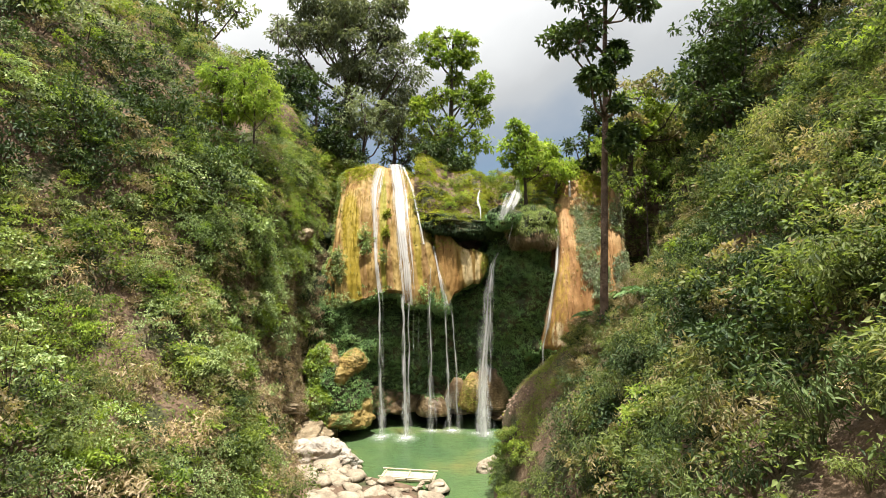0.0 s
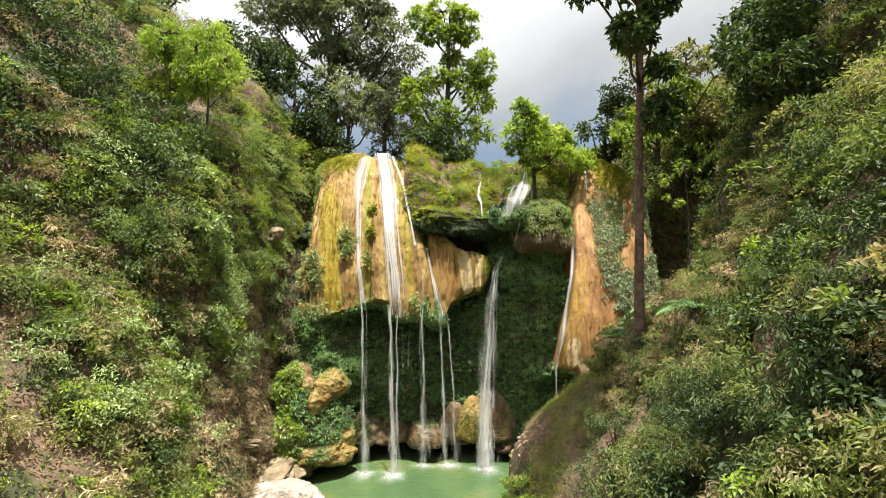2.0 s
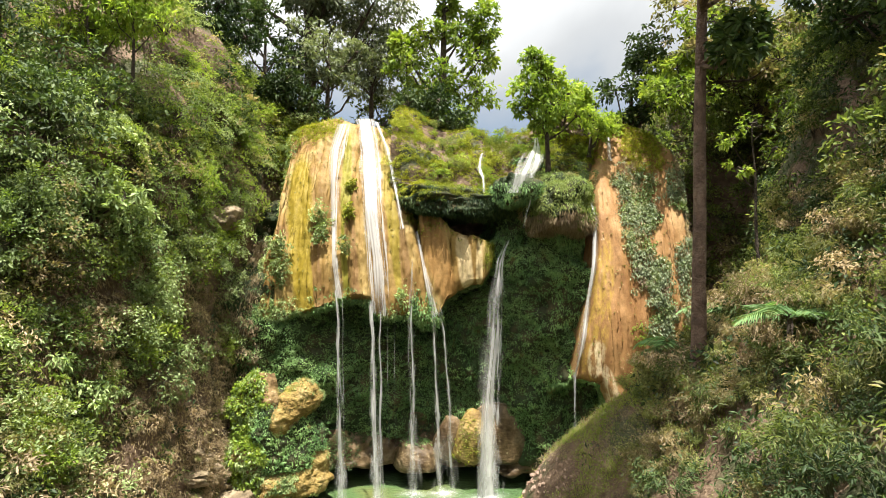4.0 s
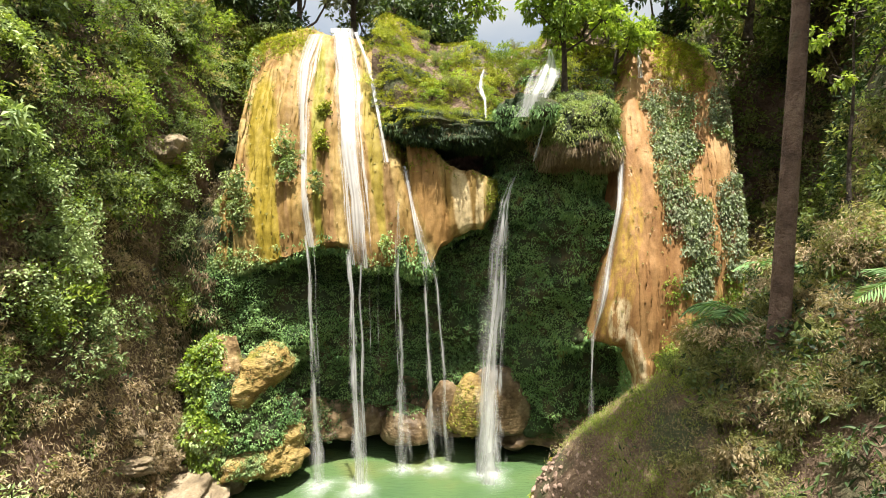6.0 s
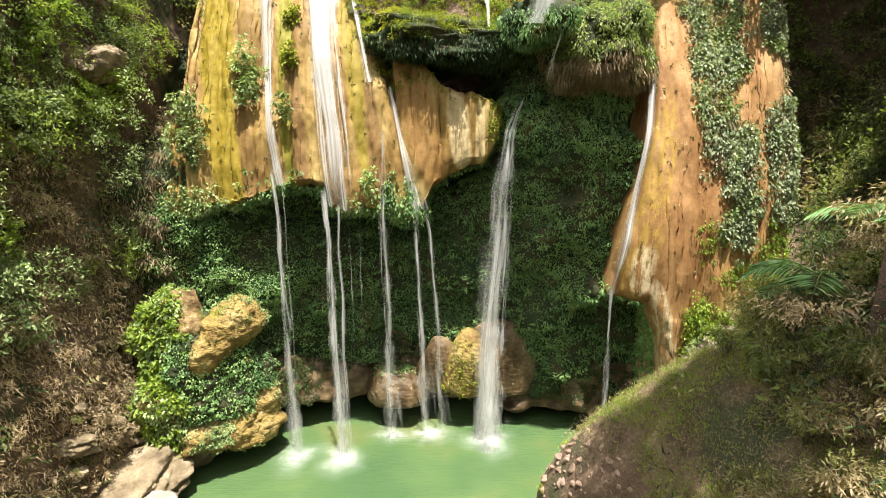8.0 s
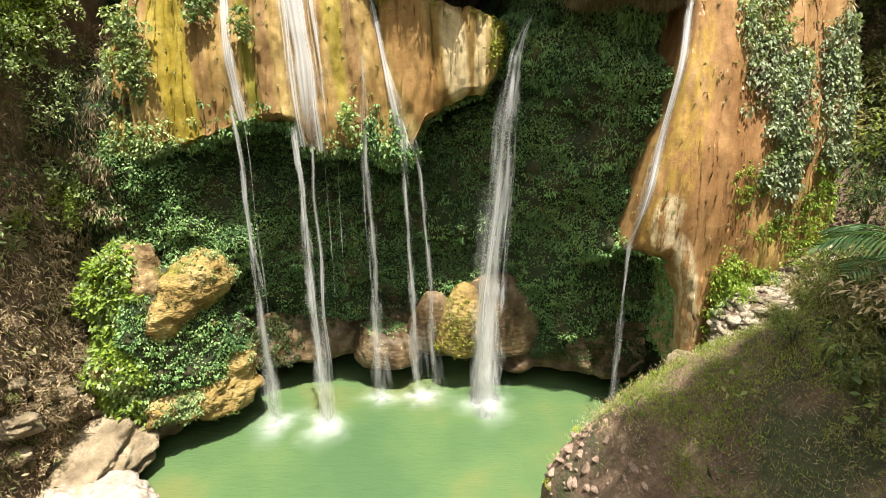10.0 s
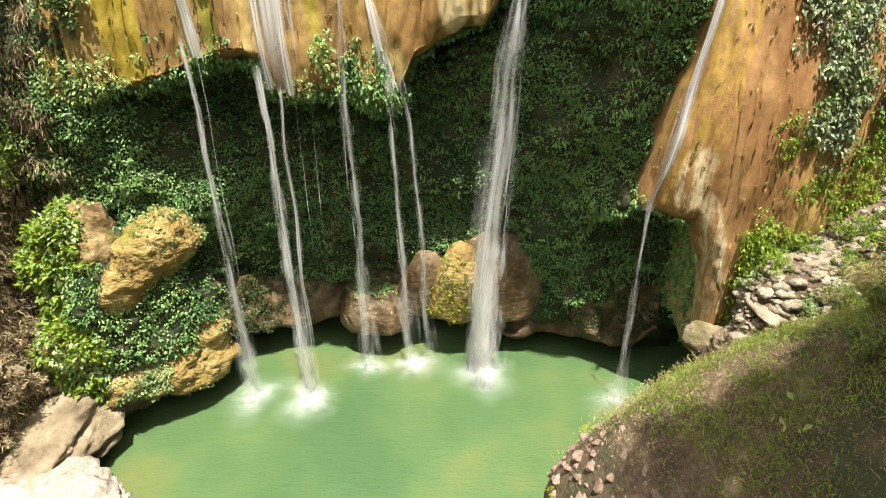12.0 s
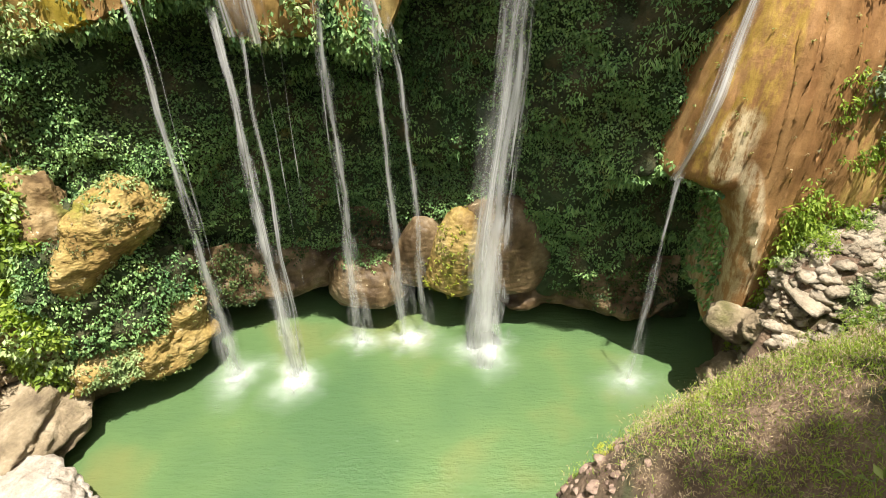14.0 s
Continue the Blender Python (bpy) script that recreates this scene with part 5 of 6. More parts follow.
dryb = [shrub_mesh("dry_bush", leaf_dry, 1.0, 1.0, 14, 30, 0.16, 0.26, 0.5) for k in range(3)]

dusty_cane = [shrub_mesh("bank_bush", leaf_olive, 1.2, 1.1, 14, 30, 0.16, 0.27, 0.7) for k in range(2)]
seen_left = region(lambda x, y, z: trail(x, y, z) * smooth(-9.5, -11.5, x) * smooth(20, 26, y) * smooth(80, 66, y))
steep_bare = lambda x, y, z: 1 - np.maximum(0.9 * smooth(47, 49, y) * smooth(24, 20, z) * smooth(-17, -15, x), 0.96 * smooth(42, 44.5, y) * smooth(12.5, 10, z))
near_right = lambda x, y, z: np.maximum(smooth(34, 31, y), smooth(17, 20, z))
seen_right = region(lambda x, y, z: smooth(6, 8, x) * smooth(12, 16, y) * (1 - (0.97 - 0.7 * brushy(x, y, z)) * smooth(36.5, 39, y) * smooth(16, 14, x)) * (1 - 0.97 * smooth(46, 48, y) * smooth(20.5, 19, x)) * smooth(66, 60, y))
scatter(broad, "broadleaf_shrub", "rounded green broadleaf shrub on the gorge slope", "shrub", "gorge shrubs", 230, lambda x, y, z: seen_left(x, y, z) * steep_bare(x, y, z) + 1.1 * seen_right(x, y, z) * near_right(x, y, z), (0.6, 1.5))
scatter(bright, "bright_shrub", "yellow-green sunlit leafy shrub on the slope", "shrub", "bright shrubs", 120, lambda x, y, z: (seen_left(x, y, z) * steep_bare(x, y, z) + 0.2 * seen_right(x, y, z) * near_right(x, y, z)) * (0.15 + patchy(x, y, z, 9, 0.1, 33)), (0.6, 1.5))
scatter(cane, "bamboo_bush", "drooping olive bamboo-leaved bush on the slope", "shrub", "bamboo bushes", 230, lambda x, y, z: 0.3 * seen_left(x, y, z) * steep_bare(x, y, z) + seen_right(x, y, z), (0.5, 1.3))
scatter(cane + broad[:1], "slope_bush", "dense leafy bush on the sunlit slope", "shrub", "slope bushes", 200, region(lambda x, y, z: smooth(6.5, 8, x) * smooth(24, 20, x) * smooth(9, 13, y) * smooth(36.5, 34, y) * smooth(5, 8, z)), (0.7, 1.35))
scatter(broad[4:] + cane[2:4], "dark_bush", "dark glossy-leaved bush overhanging the slope", "shrub", "dark bushes", 34, region(lambda x, y, z: smooth(7, 8, x) * smooth(15, 13, x) * smooth(17, 20, y) * smooth(37, 34, y) * smooth(6, 8, z)), (0.7, 1.35))
scatter(cane + dusty_cane, "near_bush", "low leafy bush covering the near slope", "shrub", "near bushes", 80, region(lambda x, y, z: smooth(6.5, 7.5, x) * smooth(15, 13, x) * smooth(9, 11, y) * smooth(22, 19, y) * smooth(6, 8, z)), (0.35, 0.7))
scatter(dryb, "dry_bush", "dry straw-coloured bush on the slope", "shrub", "dry bushes", 120, lambda x, y, z: (seen_left(x, y, z) * smooth(40, 44, y) * smooth(20, 14, z) + seen_left(x, y, z) + 0.5 * seen_right(x, y, z)) * patchy(x, y, z, 7, 0.0, 71), (0.6, 1.4))
scatter(bright + broad[:2], "brink_shrub", "leafy shrub on the brink above the falls", "shrub", "brink shrubs", 80, lambda x, y, z: top_zone(x, y, z) * smooth(24, 18, np.abs(x)) * smooth(84, 74, y) * (1 - 0.9 * smooth(-9.5, -8, x) * smooth(-2.5, -4, x) * smooth(72, 68, y)), (0.4, 1.2))


scatter(layered, "layered_shrub", "airy leafy shrub with tiers of sunlit green sprays", "shrub", "layered shrubs", 190, lambda x, y, z: seen_left(x, y, z) * (1 - 0.6 * smooth(20, 25, z) * smooth(46, 42, y)) * (0.35 + patchy(x, y, z, 6, 0.0, 13)) * (1 - 0.85 * smooth(51, 53, y) * smooth(58, 56.5, y) * smooth(6, 9, z) * smooth(18, 15.5, z)) * steep_bare(x, y, z), (0.5, 1.35))
scatter(layered, "face_shrub", "leafy green shrub leaning out from the steep gorge side", "shrub", "face shrubs", 110, region(lambda x, y, z: smooth(-12.3, -13.2, x) * smooth(-22, -19, x) * smooth(38, 42, y) * smooth(62, 58, y) * smooth(8, 11, z) * smooth(30, 27, z) * (0.3 + patchy(x, y, z, 5, 0.0, 17)) * (1 - 0.9 * smooth(51, 53, y) * smooth(58, 56.5, y) * smooth(6, 9, z) * smooth(18, 15.5, z))), (0.5, 1.1), None, 0.0, 1.3)
scatter(layered + cane[:2] + bright[:2] + broad[:2], "foreslope_shrub", "dense leafy shrub on the sunlit lower slope", "shrub", "foreslope shrubs", 210, region(lambda x, y, z: trail(x, y, z) * smooth(-9.5, -11.5, x) * smooth(-30, -26, x) * smooth(14, 18, y) * smooth(42, 38, y) * smooth(2, 5, z)), (0.55, 1.2))
dusty = [shrub_mesh("dusty_shrub", leaf_grey, 1.5, 1.9, 16, 30, 0.15, 0.44) for k in range(2)] + [shrub_mesh("dusty_shrub", leaf_dark, 1.5, 2.0, 16, 30, 0.15, 0.46) for k in range(3)]
scatter(dusty, "dusty_shrub", "tall dusty grey-green shrub on the upper slope", "shrub", "dusty shrubs", 120, lambda x, y, z: seen_left(x, y, z) * smooth(20, 24, z) * smooth(44, 41, z) * smooth(50, 46, y), (1.0, 2.2))
ivyb = [shrub_mesh("wall_shrub", leaf_ivy, 0.9, 0.8, 12, 30, 0.18, 0.42, 0.6, 0.3) for k in range(3)]
scatter(ivyb + bright[:1], "wall_shrub", "pale green leafy shrub rooted on the steep earth face", "shrub", "wall shrubs", 100, region(lambda x, y, z: smooth(-12.5, -13.2, x) * smooth(45, 47, y) * smooth(58.5, 57, y) * smooth(7, 10, z) * smooth(27, 24, z) * (1 - 0.9 * smooth(51, 53, y) * smooth(8, 10, z) * smooth(17, 15, z))), (0.4, 1.15), None, 0.1, 1.2)
straw = [bamboo_mesh(m, 13, 1.9, 1.6, 9, 5, 0.19, 0.27) for m in (leaf_olive, leaf_dry, leaf_olive, leaf_green)]
scatter(straw, "straw_brush", "sunlit straw-coloured bamboo brush behind the tall trunk", "shrub", "straw brush", 170, region(lambda x, y, z: smooth(10.0, 11.0, x - 0.3 * np.maximum(y - 43, 0)) * smooth(20, 18, x) * smooth(33.5, 35.5, y) * smooth(50, 48, y) * smooth(8, 9, z)), (0.5, 1.0))
scatter(dryb, "straw_bush", "straw-coloured dead brush on the lower slope", "shrub", "straw bushes", 90, region(lambda x, y, z: smooth(-9.5, -11.5, x) * smooth(-28, -24, x) * smooth(16, 20, y) * smooth(46, 42, y) * smooth(2, 5, z) * (0.1 + patchy(x, y, z, 4, 0.0, 57))), (0.8, 1.8))
scatter(dryb, "dry_tuft", "straw-coloured dead brush on the earth face", "shrub", "dry tufts", 120, region(lambda x, y, z: smooth(-11.5, -12.5, x) * smooth(43, 46, y) * smooth(58, 56, y) * smooth(1.5, 3, z) * smooth(22, 17, z)), (0.4, 0.9), None, 0.1, 1.0)
scatter(ivyb, "pale_shrub", "pale dusty green shrub on the gorge side", "shrub", "pale shrubs", 70, region(lambda x, y, z: trail(x, y, z) * smooth(-11, -12.5, x) * smooth(36, 40, y) * smooth(52, 48, y) * smooth(9, 12, z) * smooth(30, 26, z)), (0.8, 1.7))
scatter(bright + ivyb, "hollow_shrub", "fresh green plant among the hollow's rocks", "shrub", "hollow shrubs", 70, region(lambda x, y, z: smooth(13.2, 14, x) * smooth(21, 19, x) * smooth(49.5, 51, y) * smooth(56, 54.5, y) * smooth(14, 10, z)), (0.3, 0.7))
low_bank = region(lambda x, y, z: smooth(2.5, 3.5, x) * smooth(8.5, 7, x) * smooth(33, 36, y) * smooth(46, 44.5, y) * smooth(5.5, 3.5, z))
scatter(bright + broad[:2], "bank_shrub", "green shrub at the foot of the grassy bank", "shrub", "bank shrubs", 34, low_bank, (0.4, 0.9))
scatter(bright + cane[:2], "gully_shrub", "yellow-green bush in the gully above the falls", "shrub", "gully shrubs", 44, lambda x, y, z: smooth(61.2, 62.0, y) * (0.2 + patchy(x, y, z, 3, 0.0, 8)), (0.25, 0.75), gully_grid)
scatter(dryb[:1] + dusty_cane + straw[::2] + straw[3:], "bank_bush", "low dry bamboo-leaved bush on the grassy bank by the trunk", "shrub", "bank bushes", 230, region(lambda x, y, z: smooth(8.3, 9.3, x - 0.35 * np.maximum(y - 41, -1.0)) * smooth(19, 17, x) * smooth(37.5, 39, y) * smooth(47.5, 45, y)), (0.35, 0.8))


# ---- trees ----
def tree(name, label, base, height, lean, r0, blobs, mat, bark_mat, leaf=0.5, width=0.45, clusters=16, per=26, droop=0.3, rise=0.9, group="gorge trees", bend=0.25, spread=0.42):
    """A tapered trunk with limbs to each mass of the crown; blobs are (dx, dy, z, radius) about the trunk's foot."""
    root = tagged(new(name), label, "tree", group)
    root.matrix_world = pose(*base)
    ts = np.linspace(0, 1, 14)
    wob = bend * np.stack([fbm(ts * 3 + base[0], 0 * ts, 0 * ts, 1.0, 2), fbm(ts * 3 + base[1], 0 * ts + 5, 0 * ts, 1.0, 2)], 1) * ts[:, None]
    trunk = np.stack([lean[0] * ts + wob[:, 0], lean[1] * ts + wob[:, 1], -0.8 + (height + 0.8) * ts], 1)
    rad = r0 * (1.0 - (0.6 if height > 30 else 0.78) * ts) * (1 + 0.45 * np.exp(-ts * 26))
    wood, crowns = [tube_arrays(trunk, rad, 12)], []
    for bx, by, bz, br in blobs:
        c = np.array([bx, by, bz])
        away = math.hypot(bx - lean[0] * min(1, bz / height), by)
        k = int(np.clip(round((bz - rise * away - 0.3 * br) / height * 13), 2, 12))
        a = trunk[k]
        midp = (a + c) / 2 + np.array([0, 0, -0.12 * np.linalg.norm(c - a)]) + rng.normal(size=3) * 0.15
        wood.append(tube_arrays([a, midp, c], (rad[k] * 0.55, rad[k] * 0.38, 0.05), 6))
        tips = c + unit(rng.normal(size=(clusters, 3))) * br * (0.45 + 0.5 * rng.random((clusters, 1))) * np.array([1, 1, 0.72])
        for q in tips[: max(4, clusters // 2)]:
            wood.append(tube_arrays([c, (c + q) / 2 + rng.normal(size=3) * 0.1, q], (0.06, 0.04, 0.015), 4))
        crowns.append(leaf_cloud(tips, unit(tips - c), per, br * spread * (0.6 + 0.7 * rng.random(clusters)), leaf, width, 0.5, droop, 0.7, 0.3, 0.2))
    part("trunk", raw_mesh("trunk", *join_arrays(*wood), bark_mat), root)
    part("crown", raw_mesh("crown", *join_arrays(*crowns), mat), root)
    return root


def blob_ring(n, rx, ry, z0, z1, r, seed=0):
    q = np.random.default_rng(seed)
    a, t = q.random(n) * 2 * math.pi, q.random(n)
    s = np.sqrt(q.random(n)) * (1.15 - 0.7 * np.abs(t - 0.4))
    return [(math.cos(a[k]) * rx * s[k], math.sin(a[k]) * ry * s[k], z0 + (z1 - z0) * t[k], r * (0.7 + 0.6 * q.random())) for k in range(n)]


# the tall bare-stemmed tree on the right bank
tall = [(-2.8, 0.3, 20.2, 1.6), (-3.9, -0.4, 20.8, 1.2), (-3.6, 0.4, 22.6, 1.5), (-1.9, 0.2, 22.2, 1.2), (-1.6, 0.6, 17.6, 1.1), (-2.5, 0, 17.2, 0.8), (-2.2, 0, 24.4, 1.6), (0.9, 0.5, 24.4, 1.4), (1.8, -0.4, 23.4, 1.0), (-0.8, -0.5, 25.4, 1.5), (0.5, 0.3, 16.4, 0.7), (0.9, 0, 14.6, 0.9), (0.6, 0.8, 13.6, 0.8), (-0.5, 0.2, 18.8, 0.8), (0.5, 0, 20.6, 0.6), (-2.0, 0.4, 27.0, 1.6), (0.6, -0.3, 27.6, 1.6), (-0.6, 0.3, 29.4, 1.6)]
tall = [(bx, by + (2.4 * math.sin(2.4 * k) - 3.9 if bx < 0 else 0.8 * math.sin(2.4 * k) - 2.0), bz, br) for k, (bx, by, bz, br) in enumerate(tall)]
tree("tall_tree", "tall dark tree with a long bare reddish trunk", (12.0, 42.0, 12.4), 30.5, (0.0, 0.8), 0.32, tall, leaf_dark, bark_red, 0.42, 0.5, 16, 26, rise=0.25, bend=0.25, spread=0.46)
# behind the brink
tree("broad_tree", "large grey-green spreading tree on the hill behind the falls", (-13.2, 78.7, 31.0), 20, (-0.6, 0), 0.8, blob_ring(30, 8.5, 5, 11.0, 24, 2.7, 1), leaf_grey, bark, 0.55, 0.42, 22, 34, 0.5, spread=0.5)
tree("forked_tree", "bright green forked tree behind the falls", (0.9, 73.4, 27.0), 18.5, (0.3, 0), 0.5, [(-2.8, 0, 18.2, 1.7), (-0.6, 0.3, 19.4, 1.7), (1.8, 0, 18.6, 1.6), (-1.8, -0.3, 16.4, 1.7), (2.2, 0.2, 16.4, 1.4), (3.8, 0, 13.4, 1.5), (0.2, 0.2, 16.6, 1.4), (-1.8, 0, 11.4, 1.9), (1.8, 0.2, 11.2, 1.8), (3.6, 0, 9.0, 2.0), (-3.4, 0.2, 8.4, 2.0), (-3.0, 0, 5.0, 1.9), (3.4, 0, 5.6, 2.0), (-0.4, -0.6, 7.0, 2.0), (1.4, -0.4, 3.4, 1.8), (0.6, 0.2, 14.0, 1.3), (-4.2, 0, 10.4, 1.3), (4.0, 0, 11.2, 1.3)], leaf_bright, bark, 0.48, 0.44, 22, 30, spread=0.48)
# distance haze is put into the leaf colour of these two dark trees
tree("shade_tree", "dark tree behind the brink, leaves paled grey-green for haze", (-7.0, 80.0, 28.5), 13, (0.4, 0), 0.35, blob_ring(12, 4.2, 3, 4, 14.5, 2.0, 2), leaf_grey, bark, 0.45, 0.45, 16, 26)
tree("shade_tree", "dark tree behind the brink, leaves paled grey-green for haze", (-10.5, 73.0, 29.5), 8, (0.4, 0), 0.3, blob_ring(10, 3.8, 3, 2, 9.5, 1.9, 3), leaf_grey, bark, 0.42, 0.45, 16, 26)
tree("shade_tree", "dark green low tree at the brink", (-0.5, 69.5, 25.8), 4.6, (0.3, 0), 0.22, blob_ring(9, 3.0, 2.2, 1.4, 5.4, 1.5, 4), leaf_dark, bark, 0.38, 0.45, 14, 26)
tree("small_tree", "light green small tree leaning over the upper ledge", (8.8, 60.0, 24.0), 7.4, (-0.6, -1.0), 0.2, [(-1.4, -1.0, 7.7, 0.9), (-1.3, -1.0, 6.5, 1.1), (-0.2, -1.0, 6.0, 1.2), (1.0, -0.8, 5.0, 1.2), (-1.9, -1.0, 5.2, 1.1), (-2.1, -1.1, 4.0, 1.0), (0.0, -1.2, 4.2, 1.2), (2.0, -0.6, 3.6, 1.1), (-0.6, -0.7, 3.0, 1.0), (-0.8, -0.6, 7.2, 0.9)], leaf_bright, bark, 0.36, 0.4, 16, 26, 0.5, 0.3, spread=0.5)
tree("small_tree", "light green small tree beside the orange buttress", (12.2, 61.5, 25.6), 3.4, (0.3, 0), 0.15, blob_ring(7, 1.9, 1.6, 1.2, 4.0, 1.1, 5), leaf_bright, bark, 0.34, 0.4, 14, 24)
tree("shade_tree", "dark green tree standing behind the brink", (-17.0, 74.0, 31.0), 9, (0.4, 0), 0.3, blob_ring(12, 4.0, 3, 1.0, 9.5, 2.0, 21), leaf_dark, bark, 0.45, 0.45, 16, 26)
tree("shade_tree", "green tree standing behind the brink", (-3.6, 84.0, 28.0), 12, (0.4, 0), 0.3, blob_ring(12, 4.0, 3, 2.0, 13, 2.1, 22), leaf_green, bark, 0.45, 0.45, 16, 26)
tree("shade_tree", "low dark green tree at the brink", (-12.6, 70.5, 28.6), 5, (0.3, 0), 0.22, blob_ring(9, 3.0, 2.2, 0.8, 5.4, 1.6, 23), leaf_dark, bark, 0.4, 0.45, 14, 26)
tree("small_tree", "bright green small tree in the gully", (10.6, 64.0, 25.4), 4.6, (0.3, 0), 0.15, blob_ring(8, 2.0, 1.6, 1.2, 5.2, 1.2, 24), leaf_bright, bark, 0.34, 0.4, 14, 24)
# left ridge
tree("feathery_tree", "feathery light green tree on the gorge ridge", (-17.2, 50.5, 25.6), 8.4, (0.4, 0), 0.13, [(0.6, 0, 8.9, 1.5), (-0.7, 0.2, 7.8, 1.5), (1.2, 0, 7.0, 1.5), (0.3, -0.3, 6.0, 1.5), (1.6, -0.2, 5.2, 1.3), (-1.0, 0, 6.2, 1.3)], leaf_bright, bark, 0.34, 0.28, 22, 30, 0.6)
tree("feathery_tree", "feathery light green tree on the gorge ridge", (-20.0, 51.5, 27.0), 7.0, (-0.2, 0), 0.12, blob_ring(8, 2.4, 2.0, 3.5, 8.0, 1.4, 6), leaf_bright, bark, 0.34, 0.28, 20, 28, 0.6)
tree("ridge_tree", "broad dark green tree on the gorge ridge", (-27.5, 62.0, 33.0), 14, (0.4, 0), 0.4, blob_ring(16, 5.0, 4, 5, 16, 2.3, 7), leaf_green, bark, 0.45, 0.45, 18, 28)
tree("ridge_tree", "dark green tree on the gorge ridge", (-36.0, 58.0, 38.0), 10, (0.4, 0), 0.4, blob_ring(14, 5.5, 4, 2, 11, 2.3, 8), leaf_dark, bark, 0.45, 0.45, 16, 26)
tree("ridge_tree", "dark green tree at the head of the slope", (-20.5, 66.0, 33.0), 6, (0.4, 0), 0.3, blob_ring(10, 4.4, 3, 1, 6.5, 2.0, 9), leaf_dark, bark, 0.42, 0.45, 16, 26)
tree("bare_tree", "thin nearly bare tree on the ridge", (-21.0, 70.0, 35.5), 12.5, (0.5, 0), 0.11, [(0.2, 0, 12.2, 0.9), (0.8, 0, 11.0, 0.7), (-0.6, 0, 10.2, 0.7), (3.0, 0, 10.0, 1.0)], leaf_grey, bark, 0.28, 0.4, 5, 7)
tree("ridge_tree", "green layered tree on the steep slope", (-25.0, 45.5, 26.6), 4.0, (0.2, 0), 0.12, [(0, 0, 4.0, 1.2), (-0.8, 0, 2.8, 1.0), (0.9, 0, 2.4, 0.9)], leaf_bright, bark, 0.4, 0.4, 14, 26)
tree("ridge_tree", "light green layered tree on the steep slope", (-18.6, 46.0, 19.0), 4.6, (0.5, -0.4), 0.12, [(0.0, 0, 4.4, 1.1), (-1.0, -0.4, 3.2, 1.1), (0.9, 0, 2.6, 1.1), (2.4, -0.4, 1.9, 1.3), (3.8, -0.4, 1.3, 1.3), (1.4, -0.5, 0.9, 1.2)], leaf_ivy, bark, 0.36, 0.36, 18, 28)
# right rim
tree("rim_tree", "large dark green tree shading the far slope", (27.5, 52.0, 28.0), 9, (0.2, 0), 0.35, blob_ring(16, 3.6, 3.6, 1.0, 9.5, 2.0, 31), leaf_dark, bark, 0.42, 0.45, 18, 28)
tree("rim_tree", "dark green tree shading the far slope", (23.0, 43.5, 26.0), 9, (0.2, 0), 0.3, blob_ring(14, 4.4, 4, 2.5, 10, 2.1, 32), leaf_dark, bark, 0.42, 0.45, 18, 28)
tree("rim_tree", "dark green tree on the far rim", (26.6, 50.5, 30.0), 10, (0.2, 0), 0.35, blob_ring(14, 4.2, 4, 1.5, 11.5, 2.0, 10), leaf_dark, bark, 0.42, 0.45, 18, 26)
tree("rim_tree", "green tree on the far rim", (20.0, 60.5, 27.5), 7, (0.2, 0), 0.25, blob_ring(12, 3.6, 3, 0.5, 7.5, 1.7, 11), leaf_bright, bark, 0.4, 0.45, 16, 26)
tree("rim_tree", "yellow-green tree on the far rim", (22.0, 62.0, 30.5), 6, (0.2, 0), 0.25, blob_ring(12, 4.8, 3, 0, 6.5, 1.9, 12), leaf_olive, bark, 0.4, 0.45, 16, 26)
tree("rim_tree", "dark green tree beside the tall trunk", (16.2, 64.0, 26.6), 6.5, (0.2, 0), 0.25, blob_ring(9, 2.2, 2.2, 1, 7.5, 1.6, 13), leaf_dark, bark, 0.4, 0.45, 16, 26)
tree("rim_tree", "dark green tree high on the steep slope", (27.5, 42.0, 34.5), 8, (0.2, 0), 0.3, blob_ring(14, 5, 4, 0.5, 9, 2.2, 14), leaf_dark, bark, 0.42, 0.45, 16, 26)
tree("rim_tree", "dense green tree hanging over the shaded recess", (27.0, 64.5, 28.5), 6, (-1.0, -0.5), 0.28, blob_ring(16, 4.6, 3.2, -1.0, 6.0, 1.9, 43), leaf_green, bark, 0.36, 0.45, 20, 30)
tree("sapling", "thin sapling with sparse leaves on the steep slope", (17.0, 46.0, 15.5), 9.5, (-0.6, 0.3), 0.11, [(-0.6, 0, 8.8, 0.8), (0.5, 0, 7.6, 0.8), (-1.4, 0, 6.6, 0.7), (0.9, 0.2, 9.8, 0.8), (-1.8, 0, 8.0, 0.7)], leaf_bright, bark, 0.26, 0.4, 9, 12, group="saplings")


# ---- plants on rock ----
def creepers(name, grid, count, per, radius, length, width, mat, label, keep=None, droop=0.8, face=True):
    p, nn = sample(grid, count, keep)
    if face:
        nn = np.where(nn[:, 1:2] > 0, -nn, nn)
    return stuff(name, leaf_cloud(p, nn, per, radius, length, width, droop=droop, up=0.0), mat, label)


